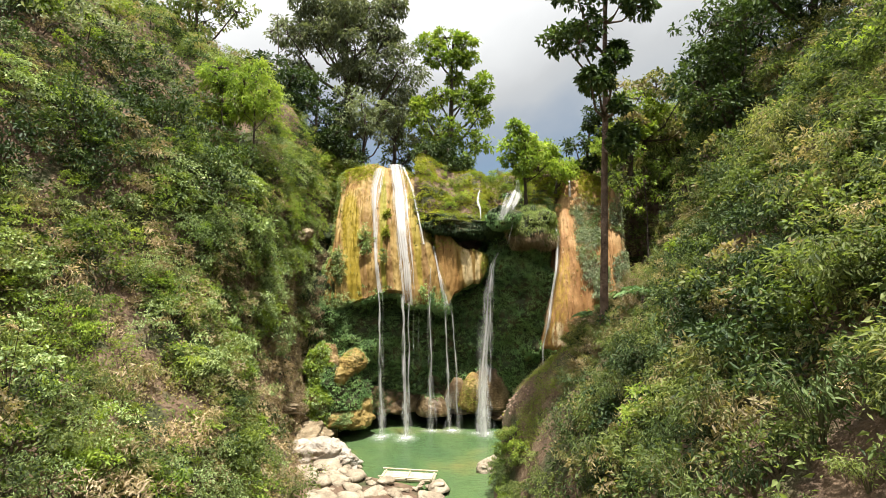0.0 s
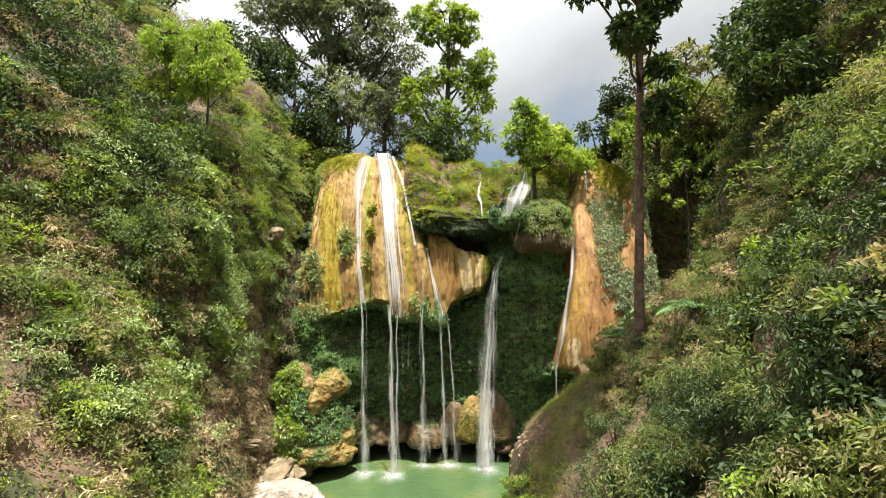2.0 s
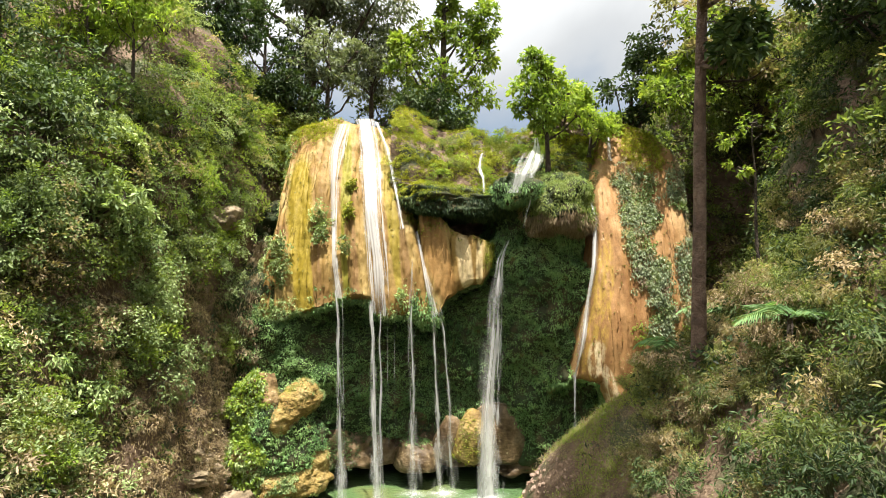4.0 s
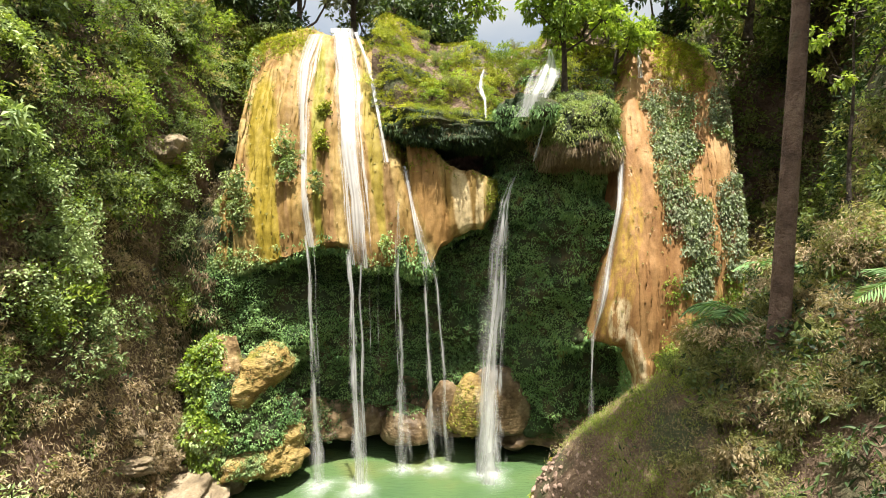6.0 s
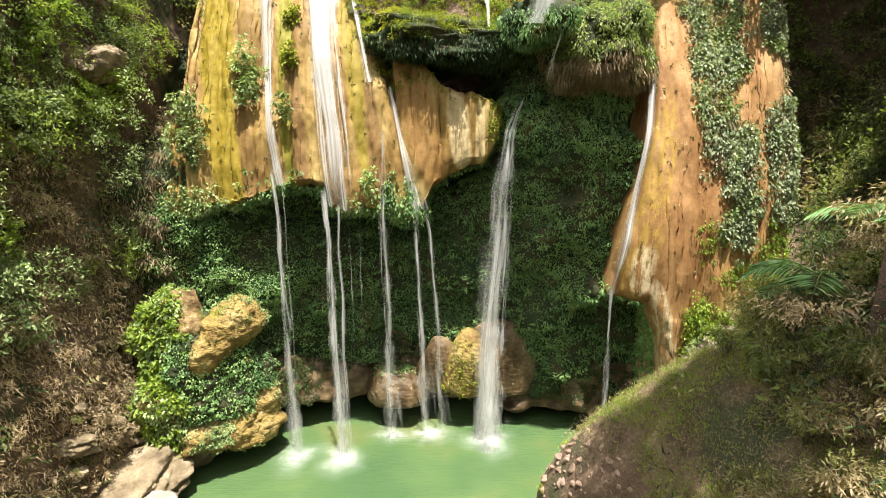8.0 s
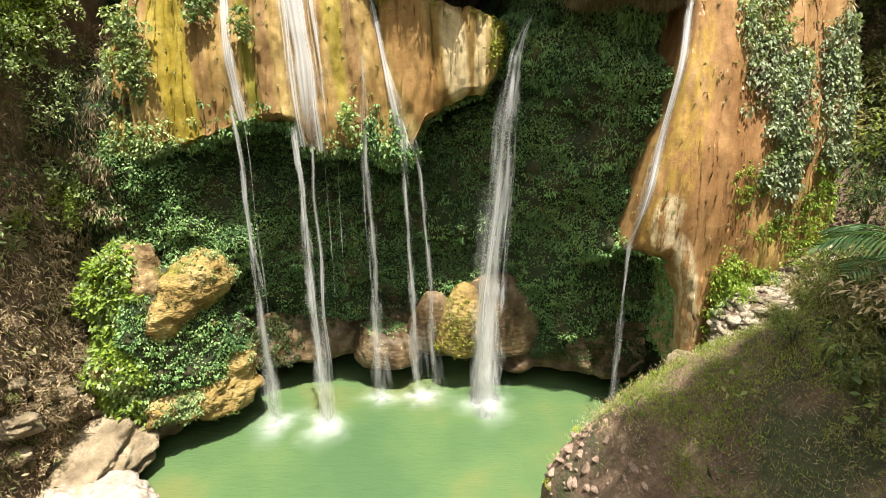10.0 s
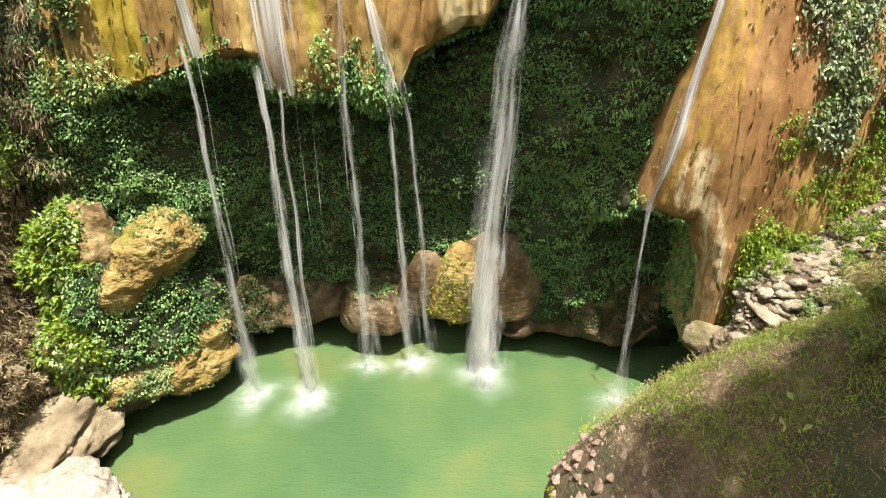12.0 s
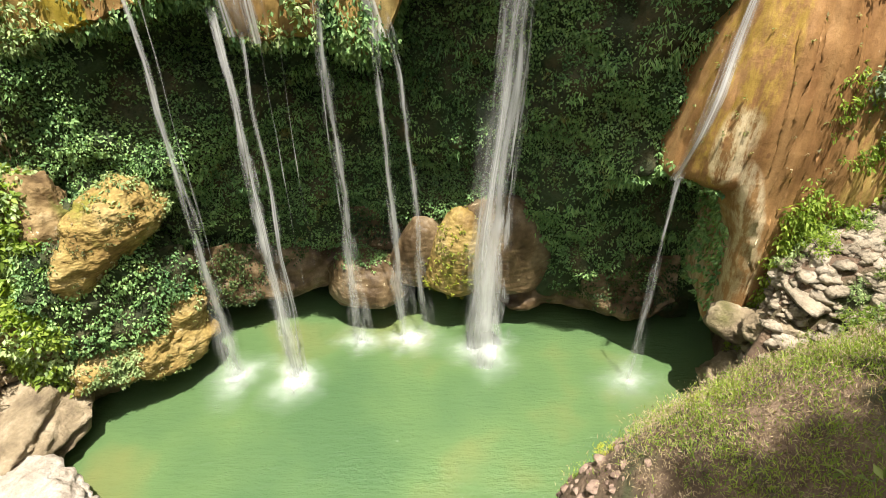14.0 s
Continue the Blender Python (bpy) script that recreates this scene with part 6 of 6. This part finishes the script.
creepers("creeper", knob_c_grid, 700, 12, 0.33, 0.2, 0.6, leaf_ivy, "small green creepers low on the rock pillar", lambda x, y, z: (y < 57) * smooth(-10.4, -11.0, x + 0.3 * (z - 7)) * smooth(1.6, 2.4, z))
creepers("creeper", knob_c_grid, 900, 12, 0.38, 0.22, 0.6, leaf_bright, "bright green broad-leaved creepers over the rock pillar", lambda x, y, z: (y < 57) * smooth(-10.5, -11.1, x + 0.3 * (z - 7)) * (0.15 + 0.85 * smooth(-0.5, 0.2, fbm(x, y, z, 1.6, 2))), 0.3)
creepers("creeper", knob_a_grid, 260, 12, 0.18, 0.12, 0.6, leaf_ivy, "small green creepers on the golden boss", lambda x, y, z: 0.12 * patchy(x, y, z, 0.9, 0.35) + 0.5 * smooth(8.1, 8.5, z) + 0.8 * smooth(57.2, 57.8, y))
creepers("rock_moss", knob_a_grid, 420, 6, 0.07, 0.08, 0.5, leaf_olive, "flecks of olive moss on the golden boss", lambda x, y, z: (y < 57.5) * (0.1 + patchy(x, y, z, 0.6, 0.1)), 0.5)
creepers("rock_moss", knob_b_grid, 420, 6, 0.07, 0.08, 0.5, leaf_olive, "flecks of olive moss on the low boss", lambda x, y, z: (y < 57.5) * (0.1 + patchy(x, y, z, 0.6, 0.1, 5)), 0.5)
creepers("creeper", knob_b_grid, 420, 13, 0.14, 0.12, 0.6, leaf_ivy, "small green creepers on the low boss", lambda x, y, z: smooth(0.9, 0.4, np.abs(x + 9.2 + 0.4 * fbm(x, y, z, 0.8, 2))) * (z > 1.9) + 0.08 * patchy(x, y, z, 0.8, 0.3))
creepers("creeper", core_grid, 1500, 12, 0.22, 0.11, 0.65, leaf_fern, "dark green carpet between the two bosses", lambda x, y, z: (y < 57.6) * 1.0)
creepers("creeper", mound2_grid, 160, 11, 0.16, 0.11, 0.6, leaf_fern, "green creepers over the small mound's crown", lambda x, y, z: smooth(2.9, 3.5, z + 0.4 * fbm(x, y, z, 0.8, 2)))
ivy_zone = lambda x, y, z: (y < 63) * smooth(11.5, 13.5, z + 1.2 * fbm(x, y, 0 * z, 0.8, 2)) * smooth(24.5, 22, z) * (smooth(13.7, 14.3, x - 0.25 * (17 - z) * 0.3) * smooth(16.9, 16.3, x) + smooth(17.3, 17.8, x) * smooth(12, 14, z))
creepers("creeper", orange_grid, 1000, 17, 0.44, 0.18, 0.55, leaf_dusty, "pale dusty ivy hanging over the orange buttress", lambda x, y, z: ivy_zone(x, y, z) * patchy(x, y, z / 1.8, 1.5, -0.05), 1.1)
creepers("creeper", orange_grid, 620, 13, 0.34, 0.17, 0.6, leaf_ivy, "green ivy hanging over the orange buttress", lambda x, y, z: ivy_zone(x, y, z) * patchy(x, y, z, 1.4, 0.1, 31), 0.8)
creepers("creeper", orange_grid, 240, 11, 0.2, 0.17, 0.55, leaf_fern, "green ferns along the broken lip of the buttress", lambda x, y, z: smooth(9.4, 8.4, z) * smooth(12.9, 12.4, x) * (y > 56.0), 0.9, False)
creepers("creeper", orange_grid, 380, 14, 0.36, 0.17, 0.5, leaf_bright, "leafy bright plants at the buttress's foot", lambda x, y, z: smooth(9.0, 7.5, z) * smooth(13.2, 13.8, x) * (z > 4.5) * smooth(17, 15, x))
creepers("dry_creeper", orange_grid, 520, 13, 0.3, 0.3, 0.10, leaf_dry, "brown dead stems trailing on the buttress", lambda x, y, z: (y < 63) * smooth(14.5, 16, z) * smooth(25.5, 24, z) * (smooth(14.2, 14.6, x) * smooth(15.6, 15.2, x) + smooth(18.2, 18.6, x)), 1.4)
creepers("moss", orange_grid, 1000, 14, 0.2, 0.16, 0.25, leaf_moss, "yellow-green moss and grass capping the buttress", lambda x, y, z: np.maximum(smooth(22.8, 24.6, z + 1.4 * vnoise(x, y, z)) * smooth(14.2, 15.0, x) * smooth(18.0, 17.0, x), smooth(26.2, 27.0, z)) * smooth(66, 63, y), 0.1)
creepers("moss", orange_grid, 560, 13, 0.22, 0.13, 0.45, leaf_bright, "fresh green plants low on the buttress", lambda x, y, z: smooth(13.5, 11, z) * smooth(13.4, 14.4, x) * (z > 5) * patchy(x, y, z, 2, 0.0))
creepers("moss", dome_grid, 950, 11, 0.22, 0.22, 0.2, leaf_moss, "yellow-green moss along the crest of the curtain", lambda x, y, z: smooth(25.8, 27.6, z) * (1 - smooth(-8.0, -7.2, x) * smooth(-3.6, -4.6, x)), 0.1)
creepers("moss", dome_grid, 420, 11, 0.25, 0.24, 0.2, leaf_moss, "tufts of yellow-green moss down the curtain's flank", lambda x, y, z: smooth(-2.4, -1.6, x) * smooth(19, 21, z) + 0.15 * smooth(-10.6, -11.4, x) * smooth(20, 25, z), 0.3)
creepers("lip_plants", dome_grid, 1500, 11, 0.26, 0.2, 0.6, leaf_fern, "green ferns and moss fringing the curtain's lip", lambda x, y, z: smooth(15.4, 13.2, z) * smooth(57.8, 58.6, y), 1.2, False)
creepers("lip_plants", dome_grid, 800, 8, 0.62, 0.15, 0.6, leaf_fern, "dark ferns hanging well below the curtain's lip", lambda x, y, z: smooth(14.6, 13.2, z) * smooth(57.6, 58.4, y) * smooth(61.5, 60, y) * (0.3 + patchy(x, y, z, 1.5, -0.1)), 1.2, False)
creepers("lip_plants", dome_grid, 620, 12, 0.26, 0.17, 0.5, leaf_ivy, "bright plants at the curtain's foot", lambda x, y, z: smooth(14.6, 13.0, z) * (0.12 + smooth(-8.6, -10.2, x)) * (y < 60), 0.5)
creepers("lip_plants", small_grid, 500, 11, 0.25, 0.2, 0.6, leaf_fern, "green plants under the smaller curtain's lip", lambda x, y, z: smooth(59.6, 60.4, y) * smooth(17, 15, z), 1.2, False)
creepers("rock_moss", dome_grid, 420, 5, 0.07, 0.11, 0.5, leaf_olive, "scattered moss specks on the ochre curtain", lambda x, y, z: (y < 66) * (z > 13.4) * 1.0, 0.5)
creepers("rock_moss", orange_grid, 260, 5, 0.07, 0.11, 0.5, leaf_olive, "scattered moss specks on the orange buttress", lambda x, y, z: (z > 9) * (y < 62) * 1.0, 0.5)
for k, (tx, tz, n, r) in enumerate(((-8.1, 19.9, 60, 0.55), (-8.0, 18.6, 24, 0.35), (-11.0, 17.6, 70, 0.6), (-10.8, 16.0, 60, 0.6), (-6.0, 20.5, 30, 0.35), (-6.1, 22.5, 30, 0.35), (-6.2, 18.0, 24, 0.35), (-1.9, 14.4, 14, 0.25))):
    c = np.array([[tx, float(dome_front(np.array(tx), np.array(tz))) - 0.3, tz]]) + rng.normal(size=(n, 3)) * np.array([r * 0.6, 0.1, r])
    v, f = leaf_cloud(c, np.tile([[0, -1.0, 0.2]], (n, 1)), 11, 0.2, 0.19, 0.6, droop=0.4)
    thing("rock_plant", raw_mesh("rock_plant", v, f, leaf_ivy if k != 4 and k != 5 else leaf_moss), "tuft of green plants rooted on the ochre curtain", "plant", "rock plants", "stuff")
creepers("ledge_grass", ledge_mid_grid, 1200, 14, 0.22, 0.12, 0.3, leaf_moss, "grass on the top of the middle ledge", lambda x, y, z: smooth(21.0, 21.8, z + 0.5 * fbm(x, y, z, 1.2, 2)), 0.2, False)
# leaf_dark here puts the ledge's underside shade into the fern colour
creepers("fern", ledge_mid_grid, 1900, 12, 0.4, 0.24, 0.3, leaf_dark, "hanging ferns under the middle ledge, leaves coloured dark for its shade", lambda x, y, z: (y < 65) * smooth(21.7, 21.0, z) * (0.25 + patchy(x, y, z, 1.2, 0.0, 5)), 1.6, False)
creepers("ledge_grass", ledge_right_grid, 850, 12, 0.26, 0.14, 0.3, leaf_ivy, "olive scrub on the outer overhang", lambda x, y, z: smooth(19.8, 22.0, z), 0.2, False)
creepers("fern", ledge_right_grid, 620, 12, 0.32, 0.18, 0.4, leaf_green, "leafy plants draping the outer overhang", lambda x, y, z: (y < 60) * (z > 19.6) * (0.08 + patchy(x, y, z, 1.5, 0.05, 15)), 1.2, False)
scatter(dusty[3:], "overhang_shrub", "dark drooping shrub above the overhang", "shrub", "overhang shrubs", 7, lambda x, y, z: smooth(20.8, 21.6, z) * smooth(64, 62, y), (0.6, 1.0), ledge_right_grid)
creepers("root_fringe", ledge_right_grid, 900, 14, 0.2, 0.5, 0.09, leaf_dry, "fringe of dry brown roots under the overhang", lambda x, y, z: (y < 59.5) * smooth(20.6, 19.4, z), 2.8, False)
creepers("creeper", dome_grid, 560, 14, 0.36, 0.18, 0.55, leaf_ivy, "leafy creepers along the curtain's outer flank", lambda x, y, z: smooth(-11.9, -12.5, x) * (z > 14) + 0.5 * smooth(-11.0, -12.0, x) * smooth(22, 25, z), 0.7, False)


creepers("fern", step_grid, 520, 13, 0.32, 0.2, 0.3, leaf_fern, "dripping ferns beneath the upper cascade", lambda x, y, z: (y < 61) * smooth(22.6, 21.6, z), 1.4, False)


creepers("moss", gold_grid, 260, 9, 0.1, 0.11, 0.5, leaf_moss, "thin moss over the golden flowstone boss", lambda x, y, z: (y < 61) * (z > 1.5) * (0.2 + patchy(x, y, z, 0.7, 0.0)), 0.4)
creepers("moss", small_grid, 260, 10, 0.16, 0.15, 0.4, leaf_moss, "mossy tufts along the top of the smaller curtain", lambda x, y, z: (smooth(3.4, 4.2, x) * smooth(16.2, 17.2, z) + 0.4 * smooth(18.2, 19.0, z)) * (y < 62), 0.3)


# rounded grass tussocks on the ledge and the gully's edge
tussocks = [shrub_mesh("tussock", m, 0.75, 0.7, 12, 32, 0.14, 0.28, 0.5, 0.7, 0.7, 0.8, 0.42) for m in (leaf_moss, leaf_moss, leaf_bright)]
scatter(tussocks, "grass_tussock", "rounded yellow-green grass tussock on the wet ledge", "grass", "ledge tussocks", 34, lambda x, y, z: smooth(21.0, 21.6, z) * smooth(62.0, 60.5, y), (0.4, 0.9), ledge_mid_grid, 0.15, 0.8)
scatter(tussocks, "grass_tussock", "rounded yellow-green grass tussock in the gully", "grass", "gully tussocks", 70, lambda x, y, z: smooth(68, 65, y) * (0.2 + patchy(x, y, z, 2.5, 0.0, 28)), (0.6, 1.4), gully_grid, 0.15, 0.5)
scatter(tussocks, "grass_tussock", "rounded yellow-green grass tussock on the curtain's shoulder", "grass", "shoulder tussocks", 16, lambda x, y, z: smooth(-2.6, -1.8, x) * smooth(20.5, 22, z) * smooth(67, 65, y), (0.5, 1.0), dome_grid, 0.15, 0.8)


# ---- palms ----
def frond(length, arch, leaflets=22, width=0.06):
    ts = np.linspace(0, 1, 10)
    rib = np.stack([length * ts * (1 - 0.12 * ts), 0 * ts, arch * length * (ts - 1.15 * ts ** 2.2)], 1)
    parts = [tube_arrays(rib, 0.025 * (1 - 0.8 * ts), 5)]
    q = np.repeat(np.linspace(0.15, 0.98, leaflets), 2)
    base = np.stack([np.interp(q, ts, rib[:, k]) for k in range(3)], 1)
    sgn = np.tile([1.0, -1.0], leaflets)
    way = np.stack([0.55 + 0 * q, sgn * 1.0, -0.35 + 0 * q], 1)
    parts.append(leaf_arrays(base, way, 0.42 * length * np.sin(math.pi * np.clip(q * 0.9 + 0.1, 0, 1)) * 0.9 + 0.1, np.full(len(q), width)))
    return join_arrays(*parts)


frond_meshes = [raw_mesh("frond", *frond(2.3, a), leaf_fern) for a in (0.5, 0.7, 0.35)]


def palm(at, n, size, label):
    root = tagged(new("palm"), label, "palm", "palms")
    root.matrix_world = pose(*at)
    part("stem", raw_mesh("stem", *tube_arrays([(0, 0, -0.6), (0.03, 0, 0.2), (0, 0, 0.6)], (0.12, 0.1, 0.06), 8), bark), root)
    for k in range(n):
        fr = part("frond", frond_meshes[k % 3], root)
        fr.matrix_local = pose(0, 0, 0.5, 0, -15 + 25 * rng.random(), 360 * k / n + 20 * rng.random()) @ Matrix.Scale(size * (0.8 + 0.4 * rng.random()), 4)


palm((12.2, 44.6, 12.8), 10, 1.0, "green palm with arching fronds beside the trunk")
palm((15.2, 46.2, 14.4), 8, 1.0, "pale-fronded palm on the shaded slope")
palm((13.4, 38.0, 15.2), 7, 0.8, "small palm among dry scrub")


# ---- boulders, raft ----
def stone(seed):
    """An angular block: a ball cut by random planes."""
    q = np.random.default_rng(int(seed))
    th, ph = np.meshgrid(np.linspace(0, math.pi, 9), np.linspace(0, 2 * math.pi, 15), indexing="ij")
    d = np.stack([np.sin(th) * np.cos(ph), np.sin(th) * np.sin(ph), np.cos(th)], -1)
    cut = unit(q.normal(size=(11, 3)))
    r = np.minimum(1.15, ((0.62 + 0.3 * q.random(11)) / np.maximum(d @ cut.T, 0.05)).min(-1))
    p = d * (r + 0.05 * fbm(d[..., 0] + seed, d[..., 1] - seed, d[..., 2], 0.5, 2))[..., None] * np.array([0.7, 0.52, 0.4])
    return raw_mesh("boulder", p.reshape(-1, 3), grid_faces(9, 15), rock_pale, False)


stones = [stone(60.0 + 7 * k) for k in range(8)]
place_lump("boulder", "large pale limestone boulder at the pool's edge", "boulder", rock_white, (-10.5, 48.6, 0.3), (3.3, 2.6, 1.9), 101.0, 0.5, 0.6, 20, n=90, facets=11)
place_lump("boulder", "pale boulder on the far shore of the outflow", "boulder", rock_pale, (4.1, 48.0, 0.1), (1.2, 0.8, 1.0), 107.0, 0.45, 0.6, 50, facets=12)
for k in range(270):
    bx, by = -11 + 11.5 * rng.random(), 34 + 13.0 * rng.random()
    if bx > 0.3 - 0.0 * by or (by > 44.5 and bx > -5.5):
        continue
    s = 0.4 + 1.4 * rng.random() ** 3
    m = pose(bx, by, 0.25 + 0.3 * rng.random() + 0.5 * max(0.0, (-4 - bx) / 6), rng.normal() * 8, rng.normal() * 8, rng.random() * 360) @ Matrix.Diagonal((s, s, s * 0.8, 1))
    thing("boulder", stones[k % 8], "weathered cream-coloured stone in the stream bed", "boulder", "stream stones", m=m)
for k in range(64):
    bx, by = 13.6 + 6.5 * rng.random(), 50 + 5.0 * rng.random()
    j = np.argmin((ground_grid[..., 0] - bx) ** 2 + (ground_grid[..., 1] - by) ** 2 + 0.02 * (ground_grid[..., 2] - 7) ** 2)
    gp = ground_grid.reshape(-1, 3)[j]
    s = 0.35 + 1.5 * rng.random() ** 3
    gp = gp - np.array([0, 0, 0.2 * s])
    thing("boulder", stones[k % 8], "grey-cream rock in the hollow beside the buttress", "boulder", "hollow stones", m=pose(*gp, rng.normal() * 14, rng.normal() * 14, rng.random() * 360) @ Matrix.Diagonal((s, s, s * 0.55, 1)))


rp, rn = sample(ground_grid, 1300, region(lambda x, y, z: smooth(12.6, 13.4, x) * smooth(21, 19, x) * smooth(49.5, 50.5, y) * smooth(56.5, 55, y) * smooth(13, 9, z)), True)
pebbles = []
for k in range(len(rp)):
    th, ph = np.meshgrid(np.linspace(0, math.pi, 5), np.linspace(0, 2 * math.pi, 7), indexing="ij")
    d = np.stack([np.sin(th) * np.cos(ph), np.sin(th) * np.sin(ph), np.cos(th)], -1).reshape(-1, 3)
    size = 0.07 + 0.24 * rng.random() ** 2
    shape = d * (1 + 0.35 * rng.normal(size=(len(d), 1)).clip(-1, 1)) * np.array([1.2, 0.9, 0.6]) * size + rp[k]
    q = grid_faces(5, 7)
    pebbles.append((shape, np.concatenate([q[:, [0, 1, 2]], q[:, [0, 2, 3]]])))
stuff("rubble", join_arrays(*pebbles), rock_pale, "pale broken rubble in the hollow beside the buttress", "rubble")


clods = [raw_mesh("earth_clod", np.array([v.co[:] for v in stones[k].vertices]), grid_faces(9, 15), rock_pink, False) for k in range(5)]
cp, cn = sample(ground_grid, 190, region(lambda x, y, z: rim(x, y, z)), True)
for k in range(len(cp)):
    s = 0.1 + 0.3 * rng.random() ** 2
    thing("earth_clod", clods[k % 5], "pinkish broken earth and rock on the bank's steep edge", "rock", "bank clods", m=pose(*(cp[k] - cn[k] * 0.15 * s), rng.normal() * 15, rng.normal() * 15, rng.random() * 360) @ Matrix.Diagonal((s, s, s * 0.7, 1)))
scatter(tussocks, "bank_tuft", "fresh green grass tuft on the bank's edge", "grass", "bank tufts", 26, region(lambda x, y, z: smooth(5, 6, x) * smooth(13, 12, x) * smooth(43, 45, y) * smooth(53, 52, y) * smooth(1.5, 2.5, z) * smooth(7, 5, z)), (0.15, 0.4))


def pole(a, b, r=0.05):
    a, b = np.array(a, float), np.array(b, float)
    ts = np.linspace(0, 1, 12)
    return raw_mesh("pole", *tube_arrays(a + (b - a) * ts[:, None], r * (1 + 0.12 * (np.arange(12) % 3 == 0)), 8), bamboo_mat, True)


raft = tagged(new("raft"), "pale bamboo raft moored at the pool's shallow end", "raft")
raft.matrix_world = pose(-2.7, 46.0, 0.14, 0, 0, -8)
for k in range(9):
    part("pole", pole((-2.2, -0.8 + 0.2 * k, 0), (2.2, -0.8 + 0.2 * k, 0.02), 0.07), raft)
for bx in (-2.0, 0.0, 2.0):
    part("crossbar", pole((bx, -0.95, 0.14), (bx, 0.95, 0.14), 0.05), raft)
for by in (-0.88, 0.88):
    part("rail", pole((-2.3, by, 0.24), (2.3, by, 0.24), 0.06), raft)
